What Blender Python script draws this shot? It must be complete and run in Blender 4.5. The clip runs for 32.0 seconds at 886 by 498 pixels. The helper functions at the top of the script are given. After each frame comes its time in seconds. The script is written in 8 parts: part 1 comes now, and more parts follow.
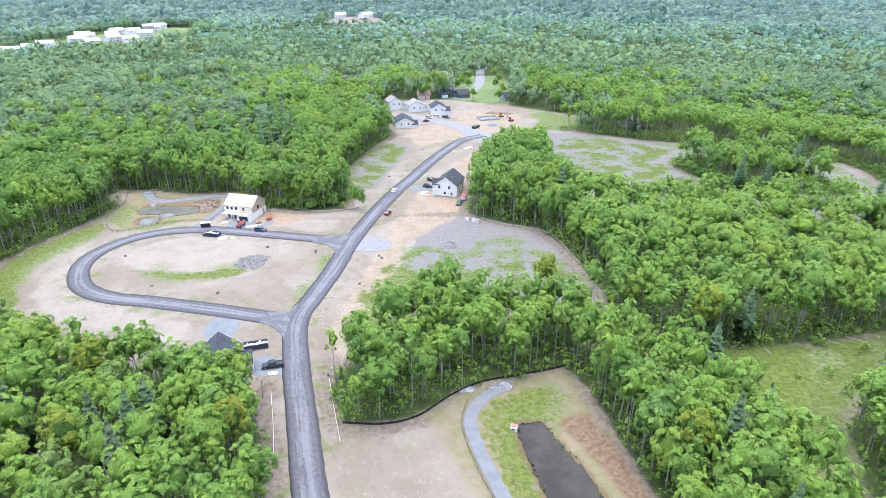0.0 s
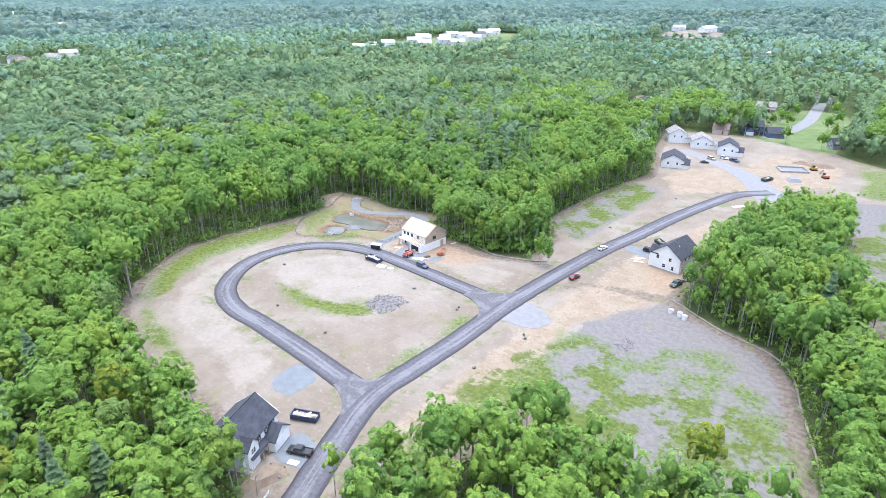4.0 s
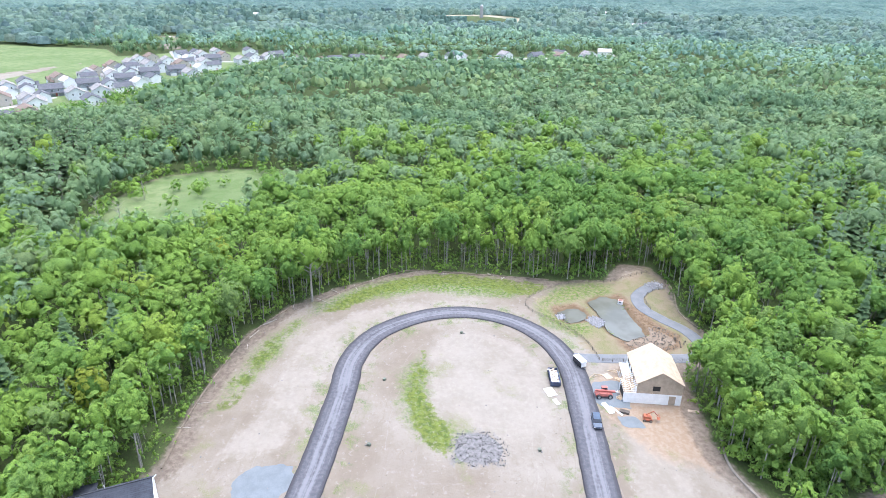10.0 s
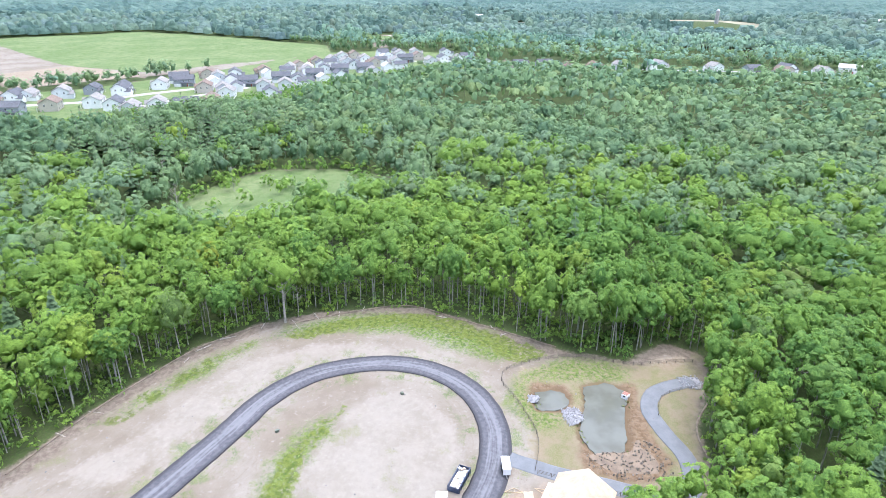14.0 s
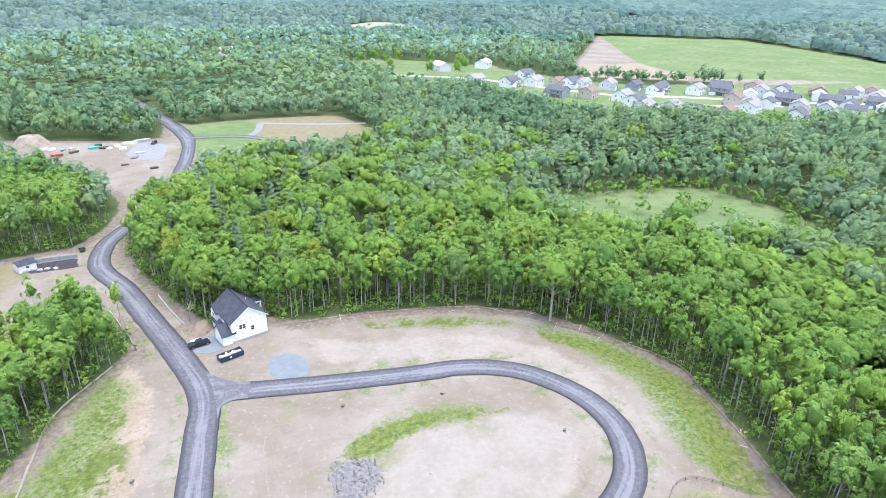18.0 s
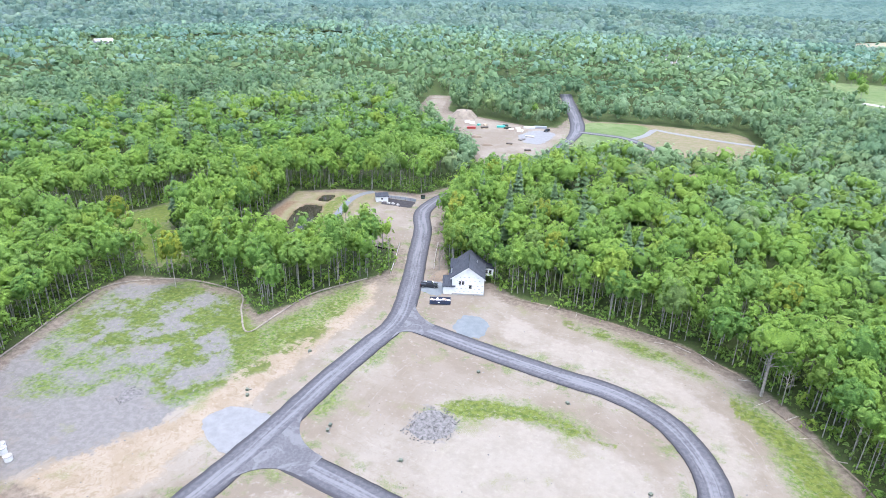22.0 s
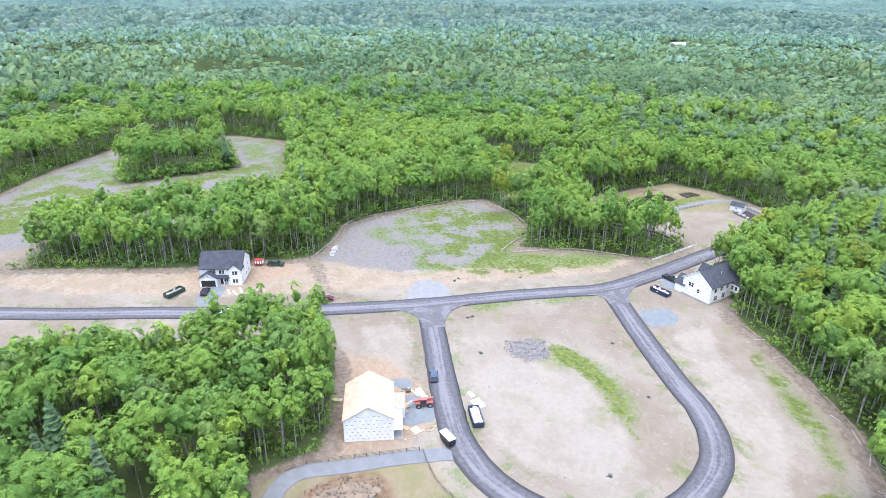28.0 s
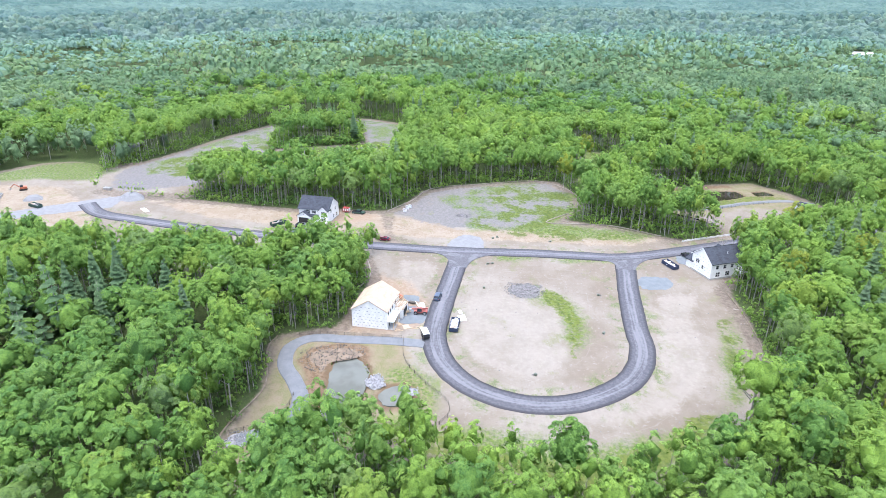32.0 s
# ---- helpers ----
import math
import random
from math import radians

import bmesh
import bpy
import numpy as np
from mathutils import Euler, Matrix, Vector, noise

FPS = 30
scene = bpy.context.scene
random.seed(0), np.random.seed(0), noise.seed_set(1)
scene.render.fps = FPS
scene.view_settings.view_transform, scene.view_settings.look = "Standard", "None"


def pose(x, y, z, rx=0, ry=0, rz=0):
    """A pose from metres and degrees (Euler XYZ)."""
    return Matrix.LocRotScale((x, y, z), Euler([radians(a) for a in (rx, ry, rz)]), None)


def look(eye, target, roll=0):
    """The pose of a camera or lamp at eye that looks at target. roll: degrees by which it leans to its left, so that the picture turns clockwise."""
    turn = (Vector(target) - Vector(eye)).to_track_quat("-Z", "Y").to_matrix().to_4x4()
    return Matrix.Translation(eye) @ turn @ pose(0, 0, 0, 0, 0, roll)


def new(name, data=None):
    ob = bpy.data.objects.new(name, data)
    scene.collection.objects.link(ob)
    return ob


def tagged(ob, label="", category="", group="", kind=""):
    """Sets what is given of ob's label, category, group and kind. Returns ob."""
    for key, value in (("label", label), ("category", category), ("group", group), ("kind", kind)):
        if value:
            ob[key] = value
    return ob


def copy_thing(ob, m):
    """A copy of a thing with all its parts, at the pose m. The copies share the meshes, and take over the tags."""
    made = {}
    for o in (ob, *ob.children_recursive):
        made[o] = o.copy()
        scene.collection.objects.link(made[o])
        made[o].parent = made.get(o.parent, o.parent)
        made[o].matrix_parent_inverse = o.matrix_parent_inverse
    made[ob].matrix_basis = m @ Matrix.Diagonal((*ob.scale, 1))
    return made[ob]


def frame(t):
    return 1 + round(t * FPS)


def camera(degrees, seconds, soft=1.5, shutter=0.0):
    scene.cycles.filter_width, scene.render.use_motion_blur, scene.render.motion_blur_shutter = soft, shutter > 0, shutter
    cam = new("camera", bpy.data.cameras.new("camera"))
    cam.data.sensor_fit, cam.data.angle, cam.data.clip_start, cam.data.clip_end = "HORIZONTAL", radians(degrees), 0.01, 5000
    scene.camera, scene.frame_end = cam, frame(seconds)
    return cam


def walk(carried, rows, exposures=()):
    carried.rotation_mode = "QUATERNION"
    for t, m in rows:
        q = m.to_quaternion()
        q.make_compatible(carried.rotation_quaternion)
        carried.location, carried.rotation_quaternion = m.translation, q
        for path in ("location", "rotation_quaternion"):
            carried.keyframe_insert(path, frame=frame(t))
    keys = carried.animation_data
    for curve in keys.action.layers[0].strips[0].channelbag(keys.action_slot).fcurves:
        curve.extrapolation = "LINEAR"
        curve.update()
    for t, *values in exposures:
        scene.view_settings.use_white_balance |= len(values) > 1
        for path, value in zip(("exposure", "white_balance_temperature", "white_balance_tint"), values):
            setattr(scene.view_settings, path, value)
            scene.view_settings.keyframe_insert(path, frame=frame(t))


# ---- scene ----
cam = camera(70.9, 32.0, soft=0.35)
METRES, EYE, TILT, LEAN, TURN = 580.0, 98.9, -24.32, 0.076, 0.0
ROWS = [
    (0.0, 0.0, 0.0, 0.0, 0.0, 0.0, 0.0),
    (0.5, 0.0096, 0.0101, 0.0045, 5.06, 0.0, -2.32),
    (1.0, 0.0196, 0.0207, 0.0091, 7.9, -0.08, -3.56),
    (1.5, 0.0283, 0.0324, 0.0141, 9.91, -0.14, -4.48),
    (2.0, 0.0365, 0.0448, 0.0186, 13.51, -0.34, -6.12),
    (2.5, 0.0454, 0.0596, 0.0236, 19.29, -0.91, -8.56),
    (3.0, 0.0522, 0.073, 0.0296, 24.93, -1.78, -10.85),
    (3.5, 0.0578, 0.0877, 0.0357, 27.28, -2.16, -11.81),
    (5.5, 0.0714, 0.1461, 0.0617, 34.4, -3.64, -14.47),
    (6.0, 0.0731, 0.1622, 0.0687, 38.53, -4.69, -15.93),
    (6.5, 0.0738, 0.178, 0.0755, 42.46, -5.76, -17.21),
    (7.0, 0.0729, 0.1943, 0.0827, 49.82, -8.01, -19.52),
    (7.5, 0.0719, 0.2105, 0.09, 57.27, -10.55, -21.44),
    (8.0, 0.0706, 0.2269, 0.097, 62.05, -12.28, -22.45),
    (8.5, 0.0695, 0.2421, 0.1039, 66.02, -13.81, -23.1),
    (9.0, 0.068, 0.2574, 0.1108, 70.43, -15.52, -23.8),
    (9.5, 0.0657, 0.272, 0.1173, 75.76, -17.67, -24.44),
    (10.0, 0.0621, 0.287, 0.1241, 80.26, -19.51, -24.81),
    (10.5, 0.0576, 0.3011, 0.1305, 83.9, -21.02, -25.04),
    (11.0, 0.0522, 0.3154, 0.137, 86.94, -22.32, -25.09),
    (11.5, 0.0461, 0.3288, 0.1431, 89.35, -23.3, -25.08),
    (12.0, 0.039, 0.3427, 0.1495, 91.53, -24.23, -25.0),
    (12.5, 0.0319, 0.3559, 0.1555, 93.78, -25.14, -24.92),
    (13.0, 0.0237, 0.3693, 0.1617, 96.23, -26.16, -24.83),
    (13.5, 0.0157, 0.382, 0.1675, 99.07, -27.31, -24.63),
    (15.5, -0.0196, 0.4314, 0.19, 126.99, -37.93, -20.73),
    (16.0, -0.0286, 0.4434, 0.1953, 135.53, -40.7, -18.61),
    (16.5, -0.0383, 0.4542, 0.2003, 143.78, -43.08, -16.11),
    (17.0, -0.0497, 0.4644, 0.2048, 149.07, -44.39, -14.32),
    (17.5, -0.0615, 0.4725, 0.2087, 152.51, -45.13, -12.99),
    (18.0, -0.0743, 0.48, 0.2121, 157.3, -46.02, -11.14),
    (18.5, -0.0873, 0.4863, 0.2151, 161.47, -46.69, -9.38),
    (19.0, -0.1007, 0.4918, 0.2176, 166.25, -47.27, -7.42),
    (19.5, -0.1143, 0.4959, 0.2195, 171.46, -47.74, -5.14),
    (20.0, -0.1289, 0.4991, 0.2209, 176.57, -48.0, -2.84),
    (20.5, -0.143, 0.5013, 0.2219, 182.22, -48.05, -0.3),
    (21.0, -0.1579, 0.5023, 0.2221, 187.6, -47.86, 2.12),
    (21.5, -0.1716, 0.5023, 0.2218, 192.4, -47.47, 4.23),
    (22.0, -0.1864, 0.5007, 0.2209, 197.38, -46.89, 6.46),
    (22.5, -0.2002, 0.4983, 0.2195, 201.1, -46.35, 8.14),
    (23.0, -0.2142, 0.4947, 0.2178, 203.74, -45.91, 9.3),
    (23.5, -0.2275, 0.491, 0.216, 206.49, -45.4, 10.43),
    (24.0, -0.2407, 0.486, 0.2137, 211.87, -44.29, 12.46),
    (24.5, -0.2532, 0.4805, 0.2108, 218.63, -42.58, 14.78),
    (26.5, -0.3038, 0.4528, 0.1979, 233.99, -37.76, 19.5),
    (27.0, -0.3187, 0.4482, 0.1957, 238.19, -36.25, 20.53),
    (27.5, -0.3335, 0.4449, 0.1939, 243.83, -34.11, 21.61),
    (28.0, -0.3497, 0.4406, 0.1921, 249.44, -31.9, 22.45),
    (28.5, -0.3658, 0.4358, 0.19, 251.57, -30.99, 22.84),
    (29.0, -0.3811, 0.4308, 0.1879, 252.0, -30.77, 23.04),
    (29.5, -0.3971, 0.4256, 0.1855, 252.11, -30.67, 23.19),
    (30.0, -0.4116, 0.4197, 0.1828, 252.54, -30.49, 23.28),
    (30.5, -0.4238, 0.4124, 0.1797, 256.34, -28.92, 23.62),
    (31.0, -0.4326, 0.4031, 0.1757, 260.19, -27.31, 23.91),
    (31.5, -0.4388, 0.3939, 0.1716, 263.13, -26.08, 24.04),
    (32.0, -0.4427, 0.3847, 0.1674, 267.18, -24.35, 24.14),
]
walk(cam, [(t, pose(0, 0, EYE, TILT, LEAN, TURN) @ pose(METRES * x, METRES * y, METRES * z, 90 + pitch, roll, yaw)) for t, x, y, z, yaw, pitch, roll in ROWS],
     exposures=[(0.0, 1.7, 5900, 11), (32.0, 1.7, 5900, 11)])

# ---- world, sun, exposure ----
world = bpy.data.worlds.new("sky")
scene.world = world
world.use_nodes = True
wn = world.node_tree.nodes
sky = wn.new("ShaderNodeTexSky")
sky.sky_type, sky.sun_disc = "NISHITA", False
sky.sun_elevation, sky.sun_rotation = radians(83), radians(322)
sky.air_density, sky.dust_density, sky.ozone_density = 1.0, 4.0, 1.0
grey = wn.new("ShaderNodeHueSaturation")
grey.inputs["Saturation"].default_value = 0.8
world.node_tree.links.new(sky.outputs[0], grey.inputs["Color"])
world.node_tree.links.new(grey.outputs[0], wn["Background"].inputs[0])
wn["Background"].inputs[1].default_value = 0.15
sun = new("sun", bpy.data.lights.new("sun", "SUN"))
sun.data.energy, sun.data.angle, sun.data.color = 0.95, radians(80), (1.0, 0.985, 0.96)
sun.matrix_world = look((0, 0, 0), (0.07, -0.09, -0.99))

rng = np.random.default_rng(7)


# ---- geometry helpers ----
class Geo:
    """Collects corners and faces for one mesh."""

    def __init__(self):
        self.v, self.f, self.m = [], [], []

    def poly(self, pts, mat=0):
        n = len(self.v)
        self.v += [tuple(p) for p in pts]
        self.f.append(tuple(range(n, n + len(pts))))
        self.m.append(mat)
        return self

    def hexa(self, p, mat=0):
        """Eight corners: four below, four above, both anticlockwise from above."""
        n = len(self.v)
        self.v += [tuple(q) for q in p]
        for q in ((3, 2, 1, 0), (4, 5, 6, 7), (0, 1, 5, 4), (1, 2, 6, 5), (2, 3, 7, 6), (3, 0, 4, 7)):
            self.f.append(tuple(n + i for i in q))
            self.m.append(mat)
        return self

    def box(self, x0, y0, z0, x1, y1, z1, mat=0):
        return self.hexa([(x0, y0, z0), (x1, y0, z0), (x1, y1, z0), (x0, y1, z0), (x0, y0, z1), (x1, y0, z1), (x1, y1, z1), (x0, y1, z1)], mat)

    def chamfer(self, x0, y0, z0, x1, y1, z1, c, mat=0):
        """A box whose upper edges are drawn in by c."""
        self.box(x0, y0, z0, x1, y1, z1 - c, mat)
        return self.hexa([(x0, y0, z1 - c), (x1, y0, z1 - c), (x1, y1, z1 - c), (x0, y1, z1 - c),
                          (x0 + c, y0 + c, z1), (x1 - c, y0 + c, z1), (x1 - c, y1 - c, z1), (x0 + c, y1 - c, z1)], mat)

    def prism(self, outline, a, b, axis=1, mat=0):
        """An outline of (u, w) pushed along an axis from a to b; u, w are the other two axes in order."""
        def place(u, w, t):
            q = [u, w]
            q.insert(axis, t)
            return tuple(q)
        n, k = len(self.v), len(outline)
        self.v += [place(u, w, a) for u, w in outline] + [place(u, w, b) for u, w in outline]
        self.f.append(tuple(range(n, n + k)))
        self.f.append(tuple(range(n + 2 * k - 1, n + k - 1, -1)))
        self.m += [mat, mat]
        for i in range(k):
            j = (i + 1) % k
            self.f.append((n + j, n + i, n + k + i, n + k + j))
            self.m.append(mat)
        return self

    def tube(self, p, q, r0, r1=None, sides=8, mat=0):
        r1 = r0 if r1 is None else r1
        p, q = Vector(p), Vector(q)
        w = (q - p).normalized()
        u = w.orthogonal().normalized()
        s = w.cross(u)
        n = len(self.v)
        for c, r in ((p, r0), (q, r1)):
            for i in range(sides):
                a = 2 * math.pi * i / sides
                self.v.append(tuple(c + u * (r * math.cos(a)) + s * (r * math.sin(a))))
        for i in range(sides):
            j = (i + 1) % sides
            self.f.append((n + i, n + j, n + sides + j, n + sides + i))
            self.m.append(mat)
        self.f.append(tuple(range(n + sides - 1, n - 1, -1)))
        self.f.append(tuple(range(n + sides, n + 2 * sides)))
        self.m += [mat, mat]
        return self

    def moved(self, m):
        self.v = [tuple(m @ Vector(p)) for p in self.v]
        return self

    def mesh(self, name, mats):
        me = bpy.data.meshes.new(name)
        me.from_pydata(self.v, [], self.f)
        for m in mats:
            me.materials.append(m)
        me.polygons.foreach_set("material_index", self.m)
        bm = bmesh.new()
        bm.from_mesh(me)
        bmesh.ops.recalc_face_normals(bm, faces=bm.faces)
        bm.to_mesh(me)
        bm.free()
        return me


def part(name, geo, material, parent=None, label="", m=None):
    mats = material if isinstance(material, (list, tuple)) else [material]
    ob = new(name, geo.mesh(name, mats) if isinstance(geo, Geo) else geo)
    ob.parent = parent
    if m is not None:
        ob.matrix_local = m
    if label:
        ob["label"] = label
    return ob


def thing(name, m, label, category, group="", kind=""):
    ob = new(name)
    ob.empty_display_size = 0.5
    ob.matrix_world = m
    return tagged(ob, label, category, group, kind)


def arrays_mesh(name, v, tri, mat_index, mats, tint=None, smooth=False, normals=None):
    me = bpy.data.meshes.new(name)
    me.vertices.add(len(v))
    me.vertices.foreach_set("co", np.ascontiguousarray(v, dtype=np.float32).ravel())
    me.loops.add(tri.size)
    me.loops.foreach_set("vertex_index", np.ascontiguousarray(tri, dtype=np.int32).ravel())
    me.polygons.add(len(tri))
    me.polygons.foreach_set("loop_start", np.arange(0, tri.size, 3, dtype=np.int32))
    for m in mats:
        me.materials.append(m)
    me.polygons.foreach_set("material_index", np.ascontiguousarray(mat_index, dtype=np.int32))
    me.polygons.foreach_set("use_smooth", np.full(len(tri), smooth or normals is not None))
    if tint is not None:
        me.attributes.new("tint", "FLOAT", "POINT").data.foreach_set("value", np.ascontiguousarray(tint, dtype=np.float32))
    me.update(calc_edges=True)
    me.validate()
    if normals is not None:
        me.normals_split_custom_set_from_vertices(np.ascontiguousarray(normals, dtype=np.float32))
    return me


def sd(px, py, pts):
    """Signed distance to a polygon, positive inside."""
    p = np.array(pts, dtype=float)
    best = np.full(px.shape, 1e18)
    inside = np.zeros(px.shape, dtype=bool)
    for (ax, ay), (bx, by) in zip(p, np.roll(p, -1, axis=0)):
        ex, ey = bx - ax, by - ay
        k = np.clip(((px - ax) * ex + (py - ay) * ey) / (ex * ex + ey * ey), 0, 1)
        best = np.minimum(best, (px - ax - k * ex) ** 2 + (py - ay - k * ey) ** 2)
        if ay != by:
            inside ^= ((ay > py) != (by > py)) & (px < ex * (py - ay) / ey + ax)
    return np.sqrt(best) * np.where(inside, 1, -1)


def sd_any(px, py, shapes):
    out = np.full(px.shape, -1e9)
    for s in shapes:
        out = np.maximum(out, sd(px, py, s))
    return out


def line_gap(px, py, pts):
    """Distance to an open polyline."""
    best = np.full(px.shape, 1e18)
    for (ax, ay), (bx, by) in zip(pts[:-1], pts[1:]):
        ex, ey = bx - ax, by - ay
        k = np.clip(((px - ax) * ex + (py - ay) * ey) / (ex * ex + ey * ey + 1e-9), 0, 1)
        best = np.minimum(best, (px - ax - k * ex) ** 2 + (py - ay - k * ey) ** 2)
    return np.sqrt(best)


def smooth_line(pts, step=1.5):
    """A smooth curve through control points, at even steps."""
    p = [Vector((*q, 0.0)) for q in pts]
    p = [p[0] * 2 - p[1]] + p + [p[-1] * 2 - p[-2]]
    out = []
    for a, b, c, d in zip(p, p[1:], p[2:], p[3:]):
        n = max(2, int((c - b).length / step))
        for i in range(n):
            t = i / n
            out.append(0.5 * ((2 * b) + (c - a) * t + (2 * a - 5 * b + 4 * c - d) * t * t + (3 * b - a - 3 * c + d) * t ** 3))
    out.append(p[-2])
    return [(q.x, q.y) for q in out]


# ---- materials ----
class Nodes:
    """A short way to write node trees."""

    def __init__(self, name):
        self.mat = bpy.data.materials.new(name)
        self.mat.use_nodes = True
        self.t = self.mat.node_tree
        self.bsdf = self.t.nodes["Principled BSDF"]

    def put(self, socket, value):
        if isinstance(value, bpy.types.NodeSocket):
            self.t.links.new(value, socket)
        elif value is not None:
            if hasattr(socket.default_value, "__len__") and not hasattr(value, "__len__"):
                value = [value] * len(socket.default_value)
            if hasattr(socket.default_value, "__len__") and len(socket.default_value) == 4 and len(value) == 3:
                value = (*value, 1.0)
            socket.default_value = value

    def where(self, scale=1.0):
        n = self.t.nodes.new("ShaderNodeNewGeometry")
        return n.outputs["Position"]

    def local(self):
        return self.t.nodes.new("ShaderNodeTexCoord").outputs["Object"]

    def noise(self, scale, detail=4, rough=0.55, at=None, distort=0.0):
        n = self.t.nodes.new("ShaderNodeTexNoise")
        self.put(n.inputs["Vector"], at if at is not None else self.where())
        n.inputs["Scale"].default_value, n.inputs["Detail"].default_value = scale, detail
        n.inputs["Roughness"].default_value, n.inputs["Distortion"].default_value = rough, distort
        return n.outputs["Fac"]

    def cells(self, scale, at=None, out="Distance"):
        n = self.t.nodes.new("ShaderNodeTexVoronoi")
        self.put(n.inputs["Vector"], at if at is not None else self.where())
        n.inputs["Scale"].default_value = scale
        return n.outputs[out]

    def math(self, op, a, b=0.0, clamp=False):
        n = self.t.nodes.new("ShaderNodeMath")
        n.operation, n.use_clamp = op, clamp
        self.put(n.inputs[0], a)
        self.put(n.inputs[1], b)
        return n.outputs[0]

    def ramp(self, x, lo, hi, a=0.0, b=1.0):
        n = self.t.nodes.new("ShaderNodeMapRange")
        n.interpolation_type = "SMOOTHSTEP"
        for s, v in zip(n.inputs, (x, lo, hi, a, b)):
            self.put(s, v)
        return n.outputs[0]

    def mix(self, k, a, b, blend="MIX"):
        n = self.t.nodes.new("ShaderNodeMix")
        n.data_type, n.blend_type = "RGBA", blend
        self.put(n.inputs[0], k)
        self.put(n.inputs[6], a)
        self.put(n.inputs[7], b)
        return n.outputs[2]

    def attr(self, name):
        n = self.t.nodes.new("ShaderNodeAttribute")
        n.attribute_name = name
        return n.outputs["Fac"]

    def chance(self):
        return self.t.nodes.new("ShaderNodeObjectInfo").outputs["Random"]

    def island(self):
        return self.t.nodes.new("ShaderNodeNewGeometry").outputs["Random Per Island"]

    def bump(self, height, strength=0.3, distance=0.1):
        n = self.t.nodes.new("ShaderNodeBump")
        n.inputs["Strength"].default_value, n.inputs["Distance"].default_value = strength, distance
        self.put(n.inputs["Height"], height)
        self.put(self.bsdf.inputs["Normal"], n.outputs[0])

    def done(self, color, rough=0.8, metal=0.0, spec=0.5):
        self.put(self.bsdf.inputs["Base Color"], color)
        self.put(self.bsdf.inputs["Roughness"], rough)
        self.put(self.bsdf.inputs["Metallic"], metal)
        self.put(self.bsdf.inputs["Specular IOR Level"], spec)
        return self.mat


def plain(name, color, rough=0.6, metal=0.0, vary=0.12, scale=0.7, spec=0.5, bump=0.0):
    """A painted or natural surface with stains at two scales."""
    n = Nodes(name)
    big, fine = n.noise(scale, 3), n.noise(scale * 9, 4)
    k = n.math("ADD", n.math("MULTIPLY", big, 0.65), n.math("MULTIPLY", fine, 0.35))
    dark = tuple(c * (1 - 2.2 * vary) for c in color)
    light = tuple(min(1, c * (1 + 1.2 * vary)) for c in color)
    col = n.mix(n.ramp(k, 0.3, 0.7), dark, light)
    if bump:
        n.bump(fine, bump, 0.05)
    return n.done(col, rough, metal, spec)


